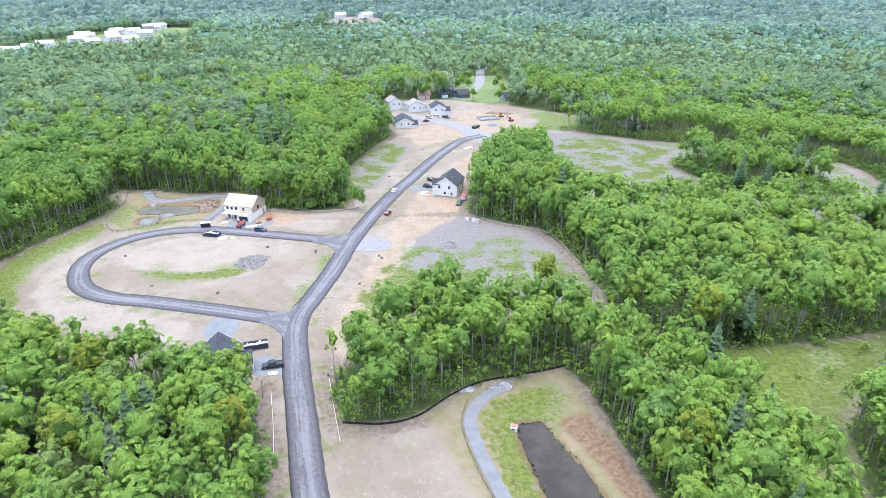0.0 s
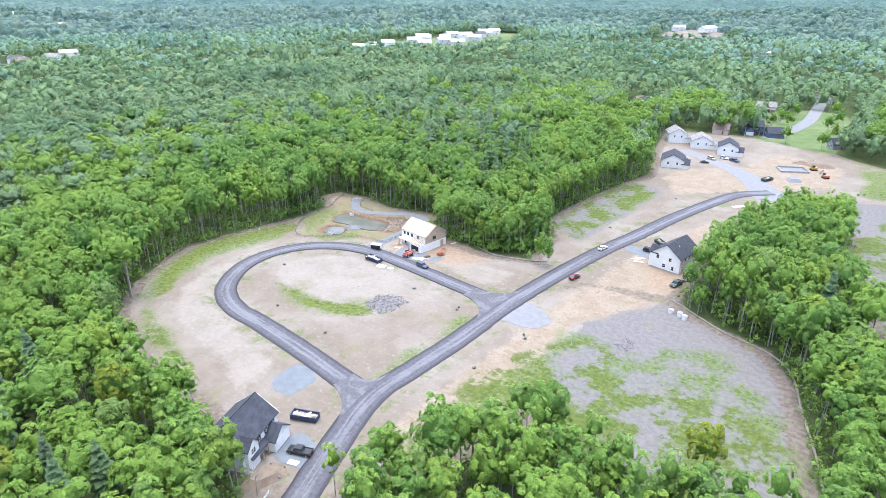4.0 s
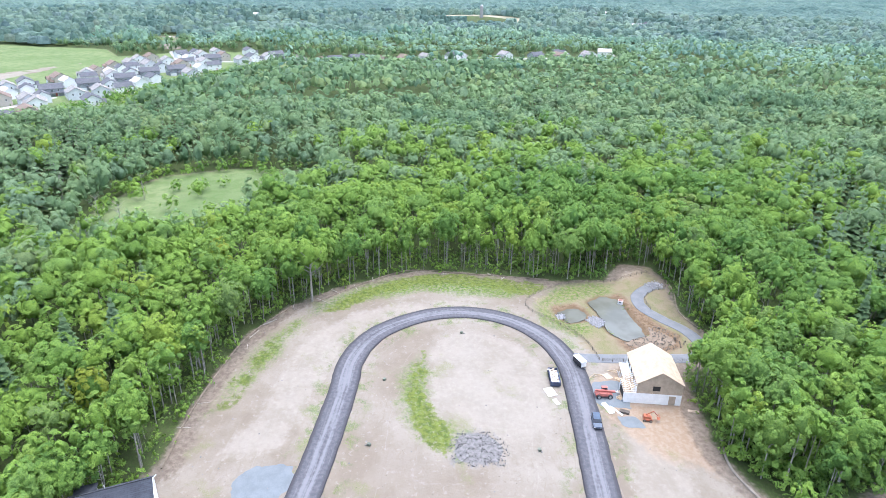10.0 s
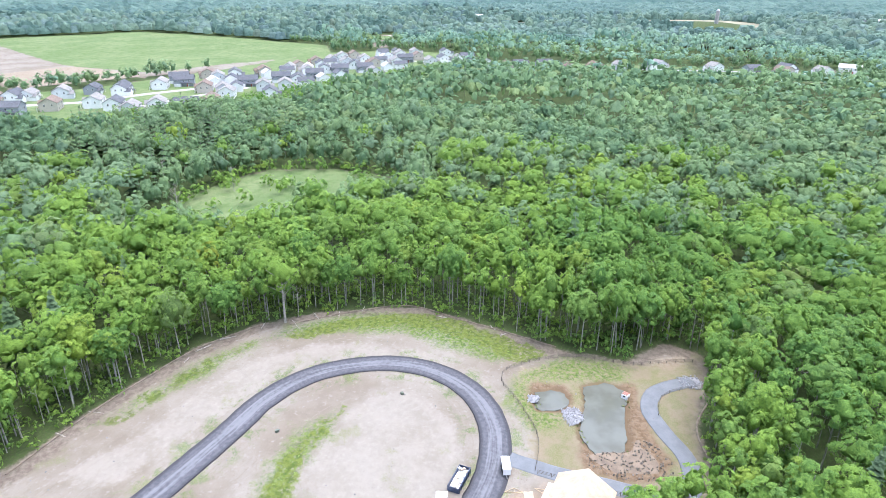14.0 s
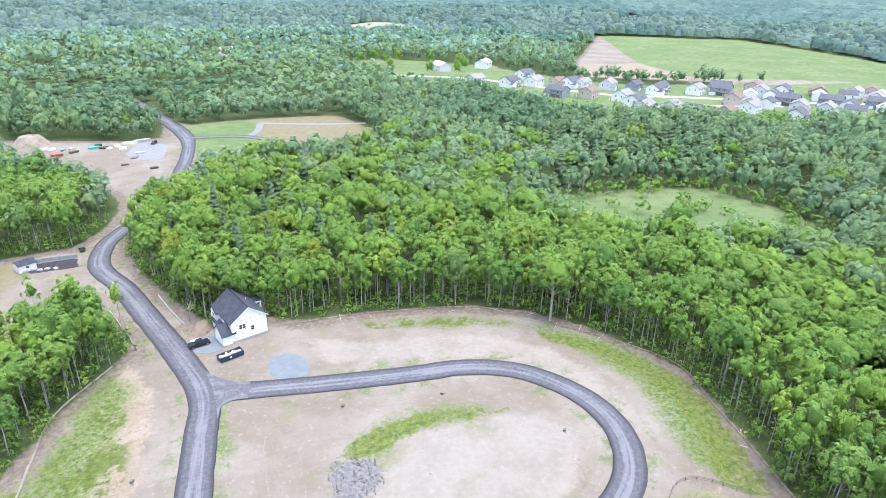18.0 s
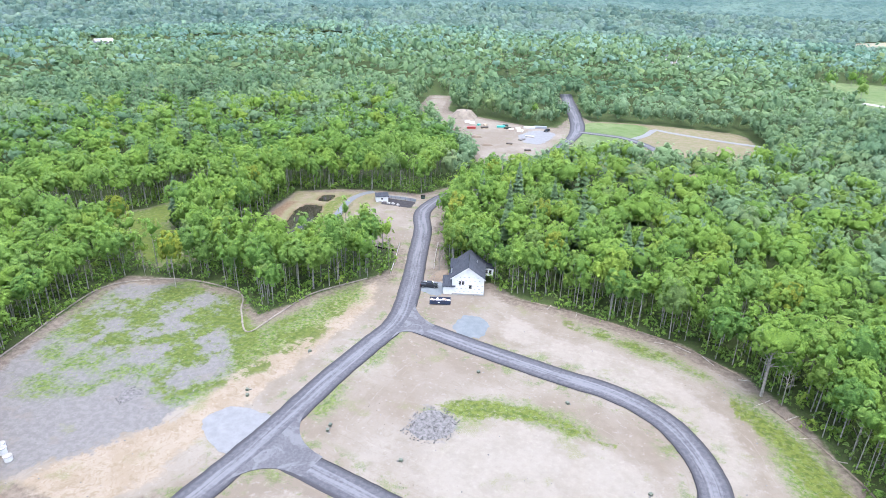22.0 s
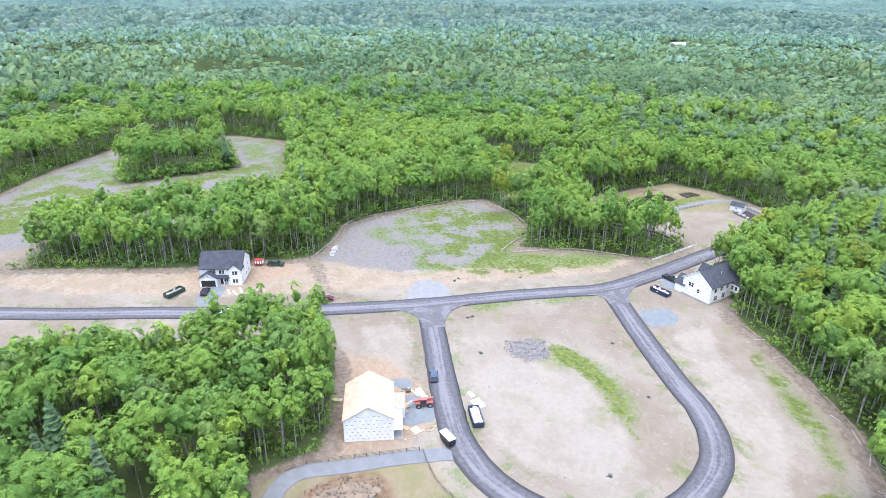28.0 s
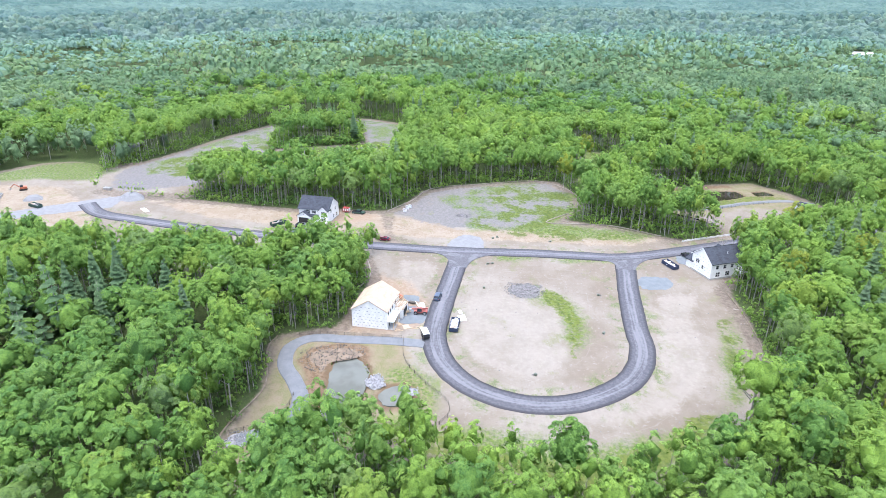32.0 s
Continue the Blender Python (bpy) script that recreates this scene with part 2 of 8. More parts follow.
def make_soil():
    n = Nodes("bare_soil")
    opened, grass, gravel = n.attr("open"), n.attr("grass"), n.attr("gravel")
    sand, meadow, damp = n.attr("sand"), n.attr("meadow"), n.attr("damp")
    big, mid, fine, tiny = n.noise(0.03, 3), n.noise(0.13, 6, 0.65), n.noise(0.7, 6, 0.65), n.noise(3.5, 4, 0.7)
    wob = n.math("ADD", n.math("MULTIPLY", n.math("SUBTRACT", mid, 0.5), 11.0), n.math("MULTIPLY", n.math("SUBTRACT", fine, 0.5), 7.0))
    rocks = n.ramp(n.cells(0.55), 0.06, 0.1, 1.0, 0.0)
    # bare graded soil: pale, with pinker and browner drifts, specks and wheel marks
    verge = n.attr("verge")
    c = n.mix(n.ramp(n.math("ADD", big, n.math("MULTIPLY", n.math("SUBTRACT", mid, 0.5), 0.5)), 0.38, 0.62), (0.184, 0.155, 0.123), (0.25, 0.226, 0.193))
    # wheel marks run along the roads
    lane = n.t.nodes.new("ShaderNodeCombineXYZ")
    n.put(lane.inputs[0], n.math("ADD", n.math("MULTIPLY", verge, 1.1), n.math("MULTIPLY", big, 9.0)))
    n.put(lane.inputs[1], n.math("MULTIPLY", mid, 2.0))
    marks = n.noise(1.0, 3, 0.6, at=lane.outputs[0])
    c = n.mix(n.ramp(marks, 0.56, 0.68, 0.0, 0.35), c, (0.165, 0.136, 0.11))
    c = n.mix(n.ramp(marks, 0.3, 0.42, 0.35, 0.0), c, (0.3, 0.282, 0.258))
    c = n.mix(n.ramp(mid, 0.47, 0.6, 0.0, 0.55), c, (0.2, 0.17, 0.138))
    tracks = n.noise(0.45, 5, 0.6, distort=1.8)
    c = n.mix(n.ramp(tracks, 0.52, 0.7, 0.0, 0.4), c, (0.175, 0.147, 0.118))
    c = n.mix(n.ramp(fine, 0.55, 0.68, 0.0, 0.5), c, (0.29, 0.268, 0.24))
    c = n.mix(n.ramp(tiny, 0.58, 0.68, 0.0, 0.35), c, (0.13, 0.11, 0.09))
    c = n.mix(n.math("MULTIPLY", rocks, n.ramp(mid, 0.45, 0.6)), c, (0.114, 0.095, 0.0813))
    # rolled pale pads
    pale = n.mix(n.ramp(n.math("ADD", n.math("MULTIPLY", mid, 0.6), n.math("MULTIPLY", fine, 0.4)), 0.4, 0.6), (0.238, 0.213, 0.18), (0.28, 0.256, 0.222))
    pale = n.mix(n.ramp(tiny, 0.6, 0.7, 0.0, 0.3), pale, (0.2, 0.175, 0.145))
    c = n.mix(n.math("MULTIPLY", n.ramp(n.math("ADD", n.attr("pad"), n.math("MULTIPLY", wob, 0.6)), -1.6, 1.6), 0.7), c, pale)
    # tan sand
    s = n.mix(n.ramp(mid, 0.4, 0.6), (0.245, 0.2, 0.148), (0.275, 0.233, 0.182))
    s = n.mix(n.ramp(tracks, 0.48, 0.66, 0.0, 0.7), s, (0.2, 0.155, 0.105))
    s = n.mix(n.ramp(fine, 0.55, 0.68, 0.0, 0.5), s, (0.325, 0.285, 0.235))
    s = n.mix(n.ramp(tiny, 0.58, 0.68, 0.0, 0.6), s, (0.1292, 0.0912, 0.0569))
    c = n.mix(n.ramp(n.math("ADD", sand, wob), -1.2, 1.5), c, s)
    clay = n.mix(n.ramp(fine, 0.4, 0.62), (0.25, 0.18, 0.125), (0.285, 0.225, 0.17))
    c = n.mix(n.math("MULTIPLY", n.ramp(n.math("ADD", n.attr("clay"), wob), -2.5, 2.5), 0.85), c, clay)
    # stony grey ground
    g = n.mix(n.ramp(fine, 0.4, 0.6), (0.152, 0.145, 0.142), (0.184, 0.176, 0.173))
    g = n.mix(n.ramp(tiny, 0.52, 0.66, 0.0, 0.5), g, (0.13, 0.118, 0.108))
    g = n.mix(n.ramp(n.noise(1.7, 5, 0.75), 0.56, 0.66, 0.0, 0.55), g, (0.115, 0.105, 0.096))
    g = n.mix(n.ramp(n.noise(2.2, 4, 0.7), 0.6, 0.7, 0.0, 0.5), g, (0.27, 0.262, 0.258))
    g = n.mix(n.ramp(mid, 0.54, 0.64, 0.0, 0.4), g, (0.19, 0.165, 0.145))
    g = n.mix(n.math("MULTIPLY", rocks, 0.3), g, (0.29, 0.28, 0.285))
    c = n.mix(n.ramp(n.math("ADD", gravel, wob), -0.8, 1.0), c, g)
    # brown brush and stumps along the wood's foot
    scrub = n.mix(n.ramp(fine, 0.35, 0.65), (0.125, 0.098, 0.078), (0.205, 0.172, 0.145))
    scrub = n.mix(n.ramp(tiny, 0.5, 0.65, 0.0, 0.6), scrub, (0.09, 0.085, 0.05))
    c = n.mix(n.math("MULTIPLY", n.ramp(n.math("ADD", opened, n.math("MULTIPLY", wob, 0.5)), 3.2, 5.2, 1.0, 0.0), 0.85), c, scrub)
    # weeds and young grass, in patches
    patch = n.noise(0.085, 6, 0.62)
    green = n.mix(n.ramp(fine, 0.38, 0.62), (0.056, 0.104, 0.02), (0.122, 0.17, 0.038))
    green = n.mix(n.ramp(tiny, 0.5, 0.68, 0.0, 0.4), green, (0.16, 0.17, 0.07))
    loose = n.ramp(n.math("ADD", gravel, wob), -9.0, 7.0, 12.0, 34.0)
    lush = n.math("ADD", n.math("MINIMUM", grass, n.ramp(n.math("ADD", gravel, wob), -9.0, 7.0, 5.5, 0.8)), n.math("ADD", n.math("MULTIPLY", wob, 0.45), n.math("MULTIPLY", n.math("SUBTRACT", patch, 0.5), loose)))
    k = n.math("MULTIPLY", n.ramp(n.math("ADD", lush, n.math("MULTIPLY", n.math("SUBTRACT", n.noise(1.3, 5, 0.7), 0.5), 9.0)), -2.4, 3.4), n.ramp(n.noise(0.9, 5, 0.7), 0.4, 0.56, 0.4, 1.0))
    c = n.mix(k, c, green)
    hem = n.math("MULTIPLY", n.ramp(verge, 9.5, 5.5), n.ramp(n.noise(0.16, 6, 0.7), 0.5, 0.6))
    c = n.mix(n.math("MULTIPLY", n.math("MULTIPLY", hem, n.ramp(tiny, 0.38, 0.52)), 0.7), c, green)
    stray = n.math("MULTIPLY", n.ramp(patch, 0.58, 0.68), n.ramp(tiny, 0.4, 0.55))
    c = n.mix(n.math("MULTIPLY", stray, 0.65), c, (0.16, 0.17, 0.075))
    # dry olive grass over the sandy banks
    dry = n.ramp(n.math("ADD", n.attr("dry"), n.math("MULTIPLY", wob, 0.8)), -2.0, 3.0)
    straw = n.mix(n.ramp(n.noise(0.22, 5, 0.65), 0.4, 0.58), (0.195, 0.16, 0.108), (0.135, 0.14, 0.055))
    straw = n.mix(n.ramp(tiny, 0.42, 0.6, 0.0, 0.6), straw, (0.225, 0.195, 0.13))
    c = n.mix(n.math("MULTIPLY", dry, n.math("SUBTRACT", 0.85, n.math("MULTIPLY", k, 0.75))), c, straw)
    # brown stony pond banks
    bank = n.mix(n.ramp(fine, 0.38, 0.6), (0.118, 0.074, 0.044), (0.185, 0.13, 0.086))
    bank = n.mix(n.ramp(n.noise(1.9, 5, 0.75), 0.54, 0.64, 0.0, 0.6), bank, (0.2, 0.178, 0.155))
    c = n.mix(n.math("MULTIPLY", n.ramp(n.math("ADD", n.attr("bank"), n.math("MULTIPLY", wob, 0.4)), -0.8, 1.2), 0.9), c, bank)
    # dense young grass
    fresh = n.mix(n.ramp(fine, 0.36, 0.6), (0.066, 0.096, 0.019), (0.124, 0.15, 0.033))
    fresh = n.mix(n.ramp(tiny, 0.52, 0.68, 0.0, 0.5), fresh, (0.07, 0.1, 0.025))
    thick = n.math("ADD", n.attr("lush"), n.math("ADD", n.math("MULTIPLY", wob, 0.55), n.math("MULTIPLY", n.math("SUBTRACT", n.noise(0.28, 5, 0.65), 0.5), 7.5)))
    c = n.mix(n.math("MULTIPLY", n.ramp(thick, -0.5, 0.9), n.ramp(n.noise(0.6, 5, 0.72), 0.39, 0.51, 0.22, 0.95)), c, fresh)
    sparse = n.math("ADD", n.attr("weedy"), n.math("MULTIPLY", wob, 0.6))
    c = n.mix(n.math("MULTIPLY", n.ramp(sparse, -1.0, 1.5), n.ramp(n.math("ADD", n.math("MULTIPLY", patch, 0.6), n.math("MULTIPLY", n.noise(0.5, 5, 0.7), 0.4)), 0.47, 0.535, 0.0, 0.9)), c, n.mix(0.35, fresh, (0.06, 0.088, 0.022)))
    field = n.mix(n.ramp(n.noise(0.02, 4), 0.35, 0.65), (0.115, 0.165, 0.065), (0.16, 0.2, 0.092))
    field = n.mix(n.ramp(mid, 0.45, 0.62, 0.0, 0.55), field, (0.075, 0.13, 0.036))
    field = n.mix(n.ramp(fine, 0.5, 0.68, 0.0, 0.5), field, (0.125, 0.13, 0.068))
    c = n.mix(n.ramp(n.math("ADD", meadow, wob), -0.8, 1.2), c, field)
    # wet rims
    c = n.mix(n.ramp(n.math("ADD", damp, n.math("MULTIPLY", wob, 0.3)), -0.5, 0.7, 0.0, 0.8), c, (0.13, 0.092, 0.055))
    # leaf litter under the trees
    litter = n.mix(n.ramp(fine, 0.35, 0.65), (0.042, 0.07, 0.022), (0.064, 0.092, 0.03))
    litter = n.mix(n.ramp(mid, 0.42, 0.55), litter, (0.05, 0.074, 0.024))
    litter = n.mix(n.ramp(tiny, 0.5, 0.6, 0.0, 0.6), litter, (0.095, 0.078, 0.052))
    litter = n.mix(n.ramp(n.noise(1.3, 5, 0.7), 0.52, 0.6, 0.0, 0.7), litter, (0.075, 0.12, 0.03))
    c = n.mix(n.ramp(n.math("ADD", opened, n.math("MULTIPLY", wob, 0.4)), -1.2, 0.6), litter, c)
    n.bump(n.math("ADD", fine, n.math("MULTIPLY", tiny, 0.6)), 0.6, 0.3)
    return n.done(c, 0.95, 0.0, 0.15)


def make_asphalt():
    n = Nodes("asphalt")
    across = n.attr("across")
    big, fine, tiny = n.noise(0.12, 3), n.noise(1.1, 5), n.noise(9.0, 2)
    xyz = n.t.nodes.new("ShaderNodeCombineXYZ")
    n.put(xyz.inputs[0], n.math("MULTIPLY", n.attr("along"), 0.035))
    n.put(xyz.inputs[1], n.math("MULTIPLY", across, 3.4))
    streak = n.noise(1.0, 5, 0.6, at=xyz.outputs[0])
    base = n.mix(n.ramp(fine, 0.3, 0.7), (0.07, 0.071, 0.082), (0.102, 0.103, 0.116))
    # dust lies between and beside the wheel paths; the newly laid edges are darker
    dust = n.math("ADD", n.ramp(n.math("ABSOLUTE", across), 0.25, 0.6, 0.8, 0.0), n.math("MULTIPLY", n.math("SUBTRACT", big, 0.5), 0.9))
    dust = n.math("ADD", dust, n.math("MULTIPLY", n.math("SUBTRACT", fine, 0.5), 0.7))
    dust = n.math("ADD", dust, n.math("MULTIPLY", n.math("SUBTRACT", streak, 0.5), 3.4))
    c = n.mix(n.ramp(dust, 0.25, 1.15, 0.0, 0.8), base, (0.185, 0.184, 0.203))
    c = n.mix(n.ramp(n.math("ABSOLUTE", across), 0.66, 0.88, 0.0, 0.8), c, (0.043, 0.041, 0.048))
    c = n.mix(n.ramp(tiny, 0.66, 0.74, 0.0, 0.5), c, (0.3, 0.27, 0.24))
    n.bump(tiny, 0.2, 0.02)
    return n.done(c, 0.85, 0.0, 0.3)


def make_worn():
    """Asphalt swept by turning wheels: dust in drifts, darker where it is scrubbed."""
    n = Nodes("worn_asphalt")
    big, mid, fine, tiny = n.noise(0.16, 4, 0.6, distort=1.5), n.noise(0.55, 5, 0.65, distort=1.0), n.noise(1.6, 5), n.noise(9.0, 2)
    c = n.mix(n.ramp(fine, 0.3, 0.7), (0.088, 0.088, 0.099), (0.118, 0.118, 0.13))
    c = n.mix(n.ramp(big, 0.46, 0.6, 0.0, 0.75), c, (0.165, 0.164, 0.178))
    c = n.mix(n.ramp(mid, 0.54, 0.66, 0.0, 0.6), c, (0.062, 0.062, 0.072))
    c = n.mix(n.ramp(tiny, 0.64, 0.72, 0.0, 0.4), c, (0.26, 0.24, 0.22))
    n.bump(tiny, 0.2, 0.02)
    return n.done(c, 0.85, 0.0, 0.3)


def leaf_nodes(name, dark, light, yellow, tint="tint", gloss=0.12, lace=False, wide=2.4, speck=0.4, gap_glint=0.55):
    """Foliage; lace: sprays of small leaves with gaps between them."""
    n = Nodes(name)
    k = n.attr("tint") if tint == "tint" else n.chance()
    c = n.mix(k, dark, light)
    c = n.mix(n.ramp(n.math("FRACT", n.math("MULTIPLY", k, 13.7)), 0.85, 0.96, 0.0, 0.45), c, yellow)
    c = n.mix(n.ramp(n.math("FRACT", n.math("MULTIPLY", k, 7.9)), 0.76, 0.95, 0.0, 0.5), c, (dark[0] * 1.5, dark[1] * 1.2, dark[2] * 1.7))
    c = n.mix(n.ramp(n.math("FRACT", n.math("MULTIPLY", k, 31.3)), 0.955, 0.975, 0.0, 0.4), c, (0.17, 0.18, 0.13))
    c = n.mix(n.math("MULTIPLY", n.island(), speck), c, tuple(x * 1.35 for x in light))
    grain = n.noise(wide, 3, 0.7)
    # noise paints dark leaf gaps and bright highlights into the colour
    c = n.mix(n.ramp(grain, 0.5, 0.62, 0.0, gap_glint), c, tuple(x * 0.7 for x in dark))
    c = n.mix(n.ramp(grain, 0.34, 0.48, gap_glint, 0.0), c, n.mix(0.5, c, tuple(x * 1.5 for x in light)))
    n.bump(grain, 0.9, 1.3 / wide)
    n.done(c, 0.6, 0.0, gloss)
    out = n.t.nodes["Material Output"]
    tr = n.t.nodes.new("ShaderNodeBsdfTranslucent")
    n.put(tr.inputs[0], n.mix(0.5, c, light))
    mx = n.t.nodes.new("ShaderNodeMixShader")
    mx.inputs[0].default_value = 0.3
    n.t.links.new(n.bsdf.outputs[0], mx.inputs[1])
    n.t.links.new(tr.outputs[0], mx.inputs[2])
    if lace:
        gap = n.t.nodes.new("ShaderNodeBsdfTransparent")
        holes = n.t.nodes.new("ShaderNodeMixShader")
        n.put(holes.inputs[0], n.ramp(n.noise(3.2, 2, 0.65), 0.545, 0.56))
        n.t.links.new(mx.outputs[0], holes.inputs[1])
        n.t.links.new(gap.outputs[0], holes.inputs[2])
        mx = holes
    n.t.links.new(mx.outputs[0], out.inputs[0])
    return n.mat


def make_water(name, a, b):
    n = Nodes(name)
    n.bump(n.noise(1.5, 3), 0.04, 0.05)
    return n.done(n.mix(n.ramp(n.noise(0.15, 3), 0.35, 0.65), a, b), 0.06, 0.0, 0.35)


def make_shingle(name, a, b):
    n = Nodes(name)
    at = n.local()
    w = n.t.nodes.new("ShaderNodeTexBrick")
    n.put(w.inputs["Vector"], at)
    w.inputs["Scale"].default_value = 1.0
    w.inputs["Brick Width"].default_value, w.inputs["Row Height"].default_value = 0.9, 0.28
    w.inputs["Mortar Size"].default_value = 0.012
    n.put(w.inputs["Color1"], a)
    n.put(w.inputs["Color2"], b)
    n.put(w.inputs["Mortar"], tuple(x * 0.5 for x in a))
    c = n.mix(n.ramp(n.noise(0.6, 3), 0.4, 0.7, 0, 0.4), w.outputs[0], tuple(x * 1.35 for x in b))
    return n.done(c, 0.9, 0, 0.25)


SOIL, ASPHALT = make_soil(), make_asphalt()
WORN = make_worn()
WATER = make_water("dark_pond_water", (0.03, 0.026, 0.02), (0.05, 0.045, 0.034))
MILKY = make_water("silty_pond_water", (0.115, 0.118, 0.098), (0.15, 0.154, 0.135))
LEAF = leaf_nodes("leaves", (0.082, 0.184, 0.049), (0.210, 0.333, 0.055), (0.332, 0.393, 0.055))
LEAF_LACE = leaf_nodes("leaf_sprays", (0.096, 0.206, 0.058), (0.231, 0.359, 0.065), (0.344, 0.404, 0.061), lace=True)
LEAF_ONE_LACE = leaf_nodes("edge_leaf_sprays", (0.094, 0.202, 0.057), (0.226, 0.354, 0.065), (0.336, 0.396, 0.061), "chance", lace=True)
LEAF_YELLOW = leaf_nodes("yellow_leaves", (0.17, 0.225, 0.035), (0.255, 0.3, 0.04), (0.28, 0.32, 0.04), "chance", lace=True)
# far foliage: distance haze painted into the leaf colours as blue and grey
CANOPY_HAZE = leaf_nodes("hazy_canopy_from_afar", (0.095, 0.174, 0.150), (0.235, 0.339, 0.254), (0.269, 0.351, 0.224), gloss=0.1, wide=0.12, speck=0.15, gap_glint=0.25)
HORIZON_HAZE = leaf_nodes("hazy_horizon_trees", (0.084, 0.163, 0.154), (0.210, 0.314, 0.255), (0.253, 0.331, 0.245), gloss=0.05, wide=0.08, speck=0.15, gap_glint=0.25)
LEAF_FAR_HAZE = leaf_nodes("haze_tinted_leaves", (0.126, 0.243, 0.192), (0.261, 0.395, 0.261), (0.320, 0.406, 0.219), gloss=0.12, speck=0.15, gap_glint=0.25)
# middle distance: some haze painted in, between the fresh and the far leaves
LEAF_MID_HAZE = leaf_nodes("half_hazed_wood_leaves", (0.096, 0.183, 0.104), (0.211, 0.315, 0.140), (0.309, 0.362, 0.119), speck=0.28)
LEAF_MID_HAZE_LACE = leaf_nodes("half_hazed_wood_sprays", (0.113, 0.206, 0.118), (0.234, 0.341, 0.154), (0.322, 0.372, 0.126), speck=0.28, lace=True)
LEAF_ONE = leaf_nodes("edge_leaves", (0.079, 0.177, 0.046), (0.200, 0.321, 0.055), (0.313, 0.380, 0.055), "chance")
NEEDLE = leaf_nodes("needles", (0.115, 0.2, 0.098), (0.16, 0.25, 0.115), (0.11, 0.19, 0.085), gloss=0.12)
BARK = plain("grey_bark", (0.35, 0.33, 0.295), 0.9, vary=0.22, scale=1.5)
GRAVEL = plain("crushed_stone", (0.2, 0.204, 0.213), 0.95, vary=0.07, scale=0.5, bump=0.4)
BLUE_GRAVEL = plain("blue_grey_stone_base", (0.152, 0.172, 0.188), 0.95, vary=0.08, scale=0.4, bump=0.3)
PATH_STONE = plain("fine_crushed_stone", (0.158, 0.168, 0.184), 0.95, vary=0.08, scale=0.4, bump=0.4)
CONCRETE = plain("pale_concrete", (0.36, 0.35, 0.335), 0.85, vary=0.1)
WRAP = plain("white_house_wrap", (0.84, 0.84, 0.83), 0.55, vary=0.05)
SIDING = plain("white_siding", (0.8, 0.8, 0.79), 0.5, vary=0.04)
TRIM = plain("white_trim", (0.8, 0.8, 0.78), 0.45, vary=0.03)
SHEATH = plain("raw_sheathing", (0.44, 0.355, 0.265), 0.8, vary=0.1)
LUMBER = plain("fresh_lumber", (0.5, 0.38, 0.25), 0.75, vary=0.12)
SHINGLE = make_shingle("charcoal_shingles", (0.042, 0.047, 0.06), (0.058, 0.064, 0.08))
SHINGLE_MID = make_shingle("slate_shingles", (0.085, 0.088, 0.1), (0.12, 0.125, 0.14))
SHINGLE_GREY = make_shingle("grey_shingles", (0.2, 0.19, 0.185), (0.27, 0.26, 0.25))
GLASS = plain("dark_window_glass", (0.03, 0.035, 0.045), 0.08, vary=0.2, spec=0.8)
# near-black for the painted shade inside openings, and for a dark front door
DARK = plain("dark_opening", (0.03, 0.028, 0.026), 0.9)
TYRE = plain("tyre_rubber", (0.025, 0.025, 0.026), 0.85)
STEEL = plain("bare_steel", (0.5, 0.5, 0.5), 0.4, 0.9)
BLACK = plain("black_paint", (0.02, 0.021, 0.024), 0.25, spec=0.6)
WHITEP = plain("white_paint", (0.8, 0.8, 0.8), 0.35, vary=0.04)
RED = plain("red_paint", (0.36, 0.06, 0.055), 0.35)
MAROON = plain("dark_red_paint", (0.15, 0.014, 0.035), 0.25, spec=0.6)
ORANGE = plain("orange_paint", (0.4, 0.12, 0.06), 0.5)
BLUE = plain("blue_paint", (0.03, 0.1, 0.18), 0.45)
SALMON = plain("faded_red_paint", (0.42, 0.13, 0.105), 0.45)
SLATE = plain("slate_blue_paint", (0.06, 0.09, 0.14), 0.3, spec=0.6)
NAVY = plain("dark_blue_paint", (0.03, 0.045, 0.09), 0.45)
BOX = plain("weathered_green_box", (0.13, 0.15, 0.115), 0.6, vary=0.15)
GREEN = plain("dark_green_paint", (0.03, 0.07, 0.055), 0.45)
SOCK = plain("compost_filter_sock", (0.21, 0.17, 0.13), 0.95, vary=0.2)
STONE = plain("field_stone", (0.165, 0.158, 0.156), 0.9, vary=0.2, scale=1.2)
MULCH = plain("dark_mulch", (0.035, 0.032, 0.036), 0.95, vary=0.2)
STRAW = plain("dry_bank_grass", (0.175, 0.155, 0.095), 0.95, vary=0.15, scale=0.8)
FIELD = plain("dry_field", (0.27, 0.25, 0.17), 0.95, vary=0.12, scale=0.02)
POST = plain("weathered_post", (0.1, 0.085, 0.07), 0.9)

# ---- the plan ----
MAIN = smooth_line([(-34, -260), (-43, -218), (-55, -165), (-63, -115), (-60, -70), (-50, -20), (-38, 21), (-26, 42), (-20.5, 57), (-19.8, 75), (-27.2, 95), (-33.6, 118),
                    (-40.5, 143), (-45, 165), (-42.6, 182), (-39.6, 200), (-36.8, 224), (-31.5, 252), (-24, 283), (-16, 308), (-7, 338), (5, 370), (13, 386), (26, 397)])
LOOP = smooth_line([(-37, 226), (-46, 228), (-60, 231), (-83, 236), (-99, 238.5), (-113, 236.5), (-124, 230), (-131, 219.5), (-132.5, 208), (-129, 196.5), (-121.5, 186.5),
                    (-110, 180.2), (-95, 177.3), (-72, 172), (-58, 168.3), (-45, 165.2)])
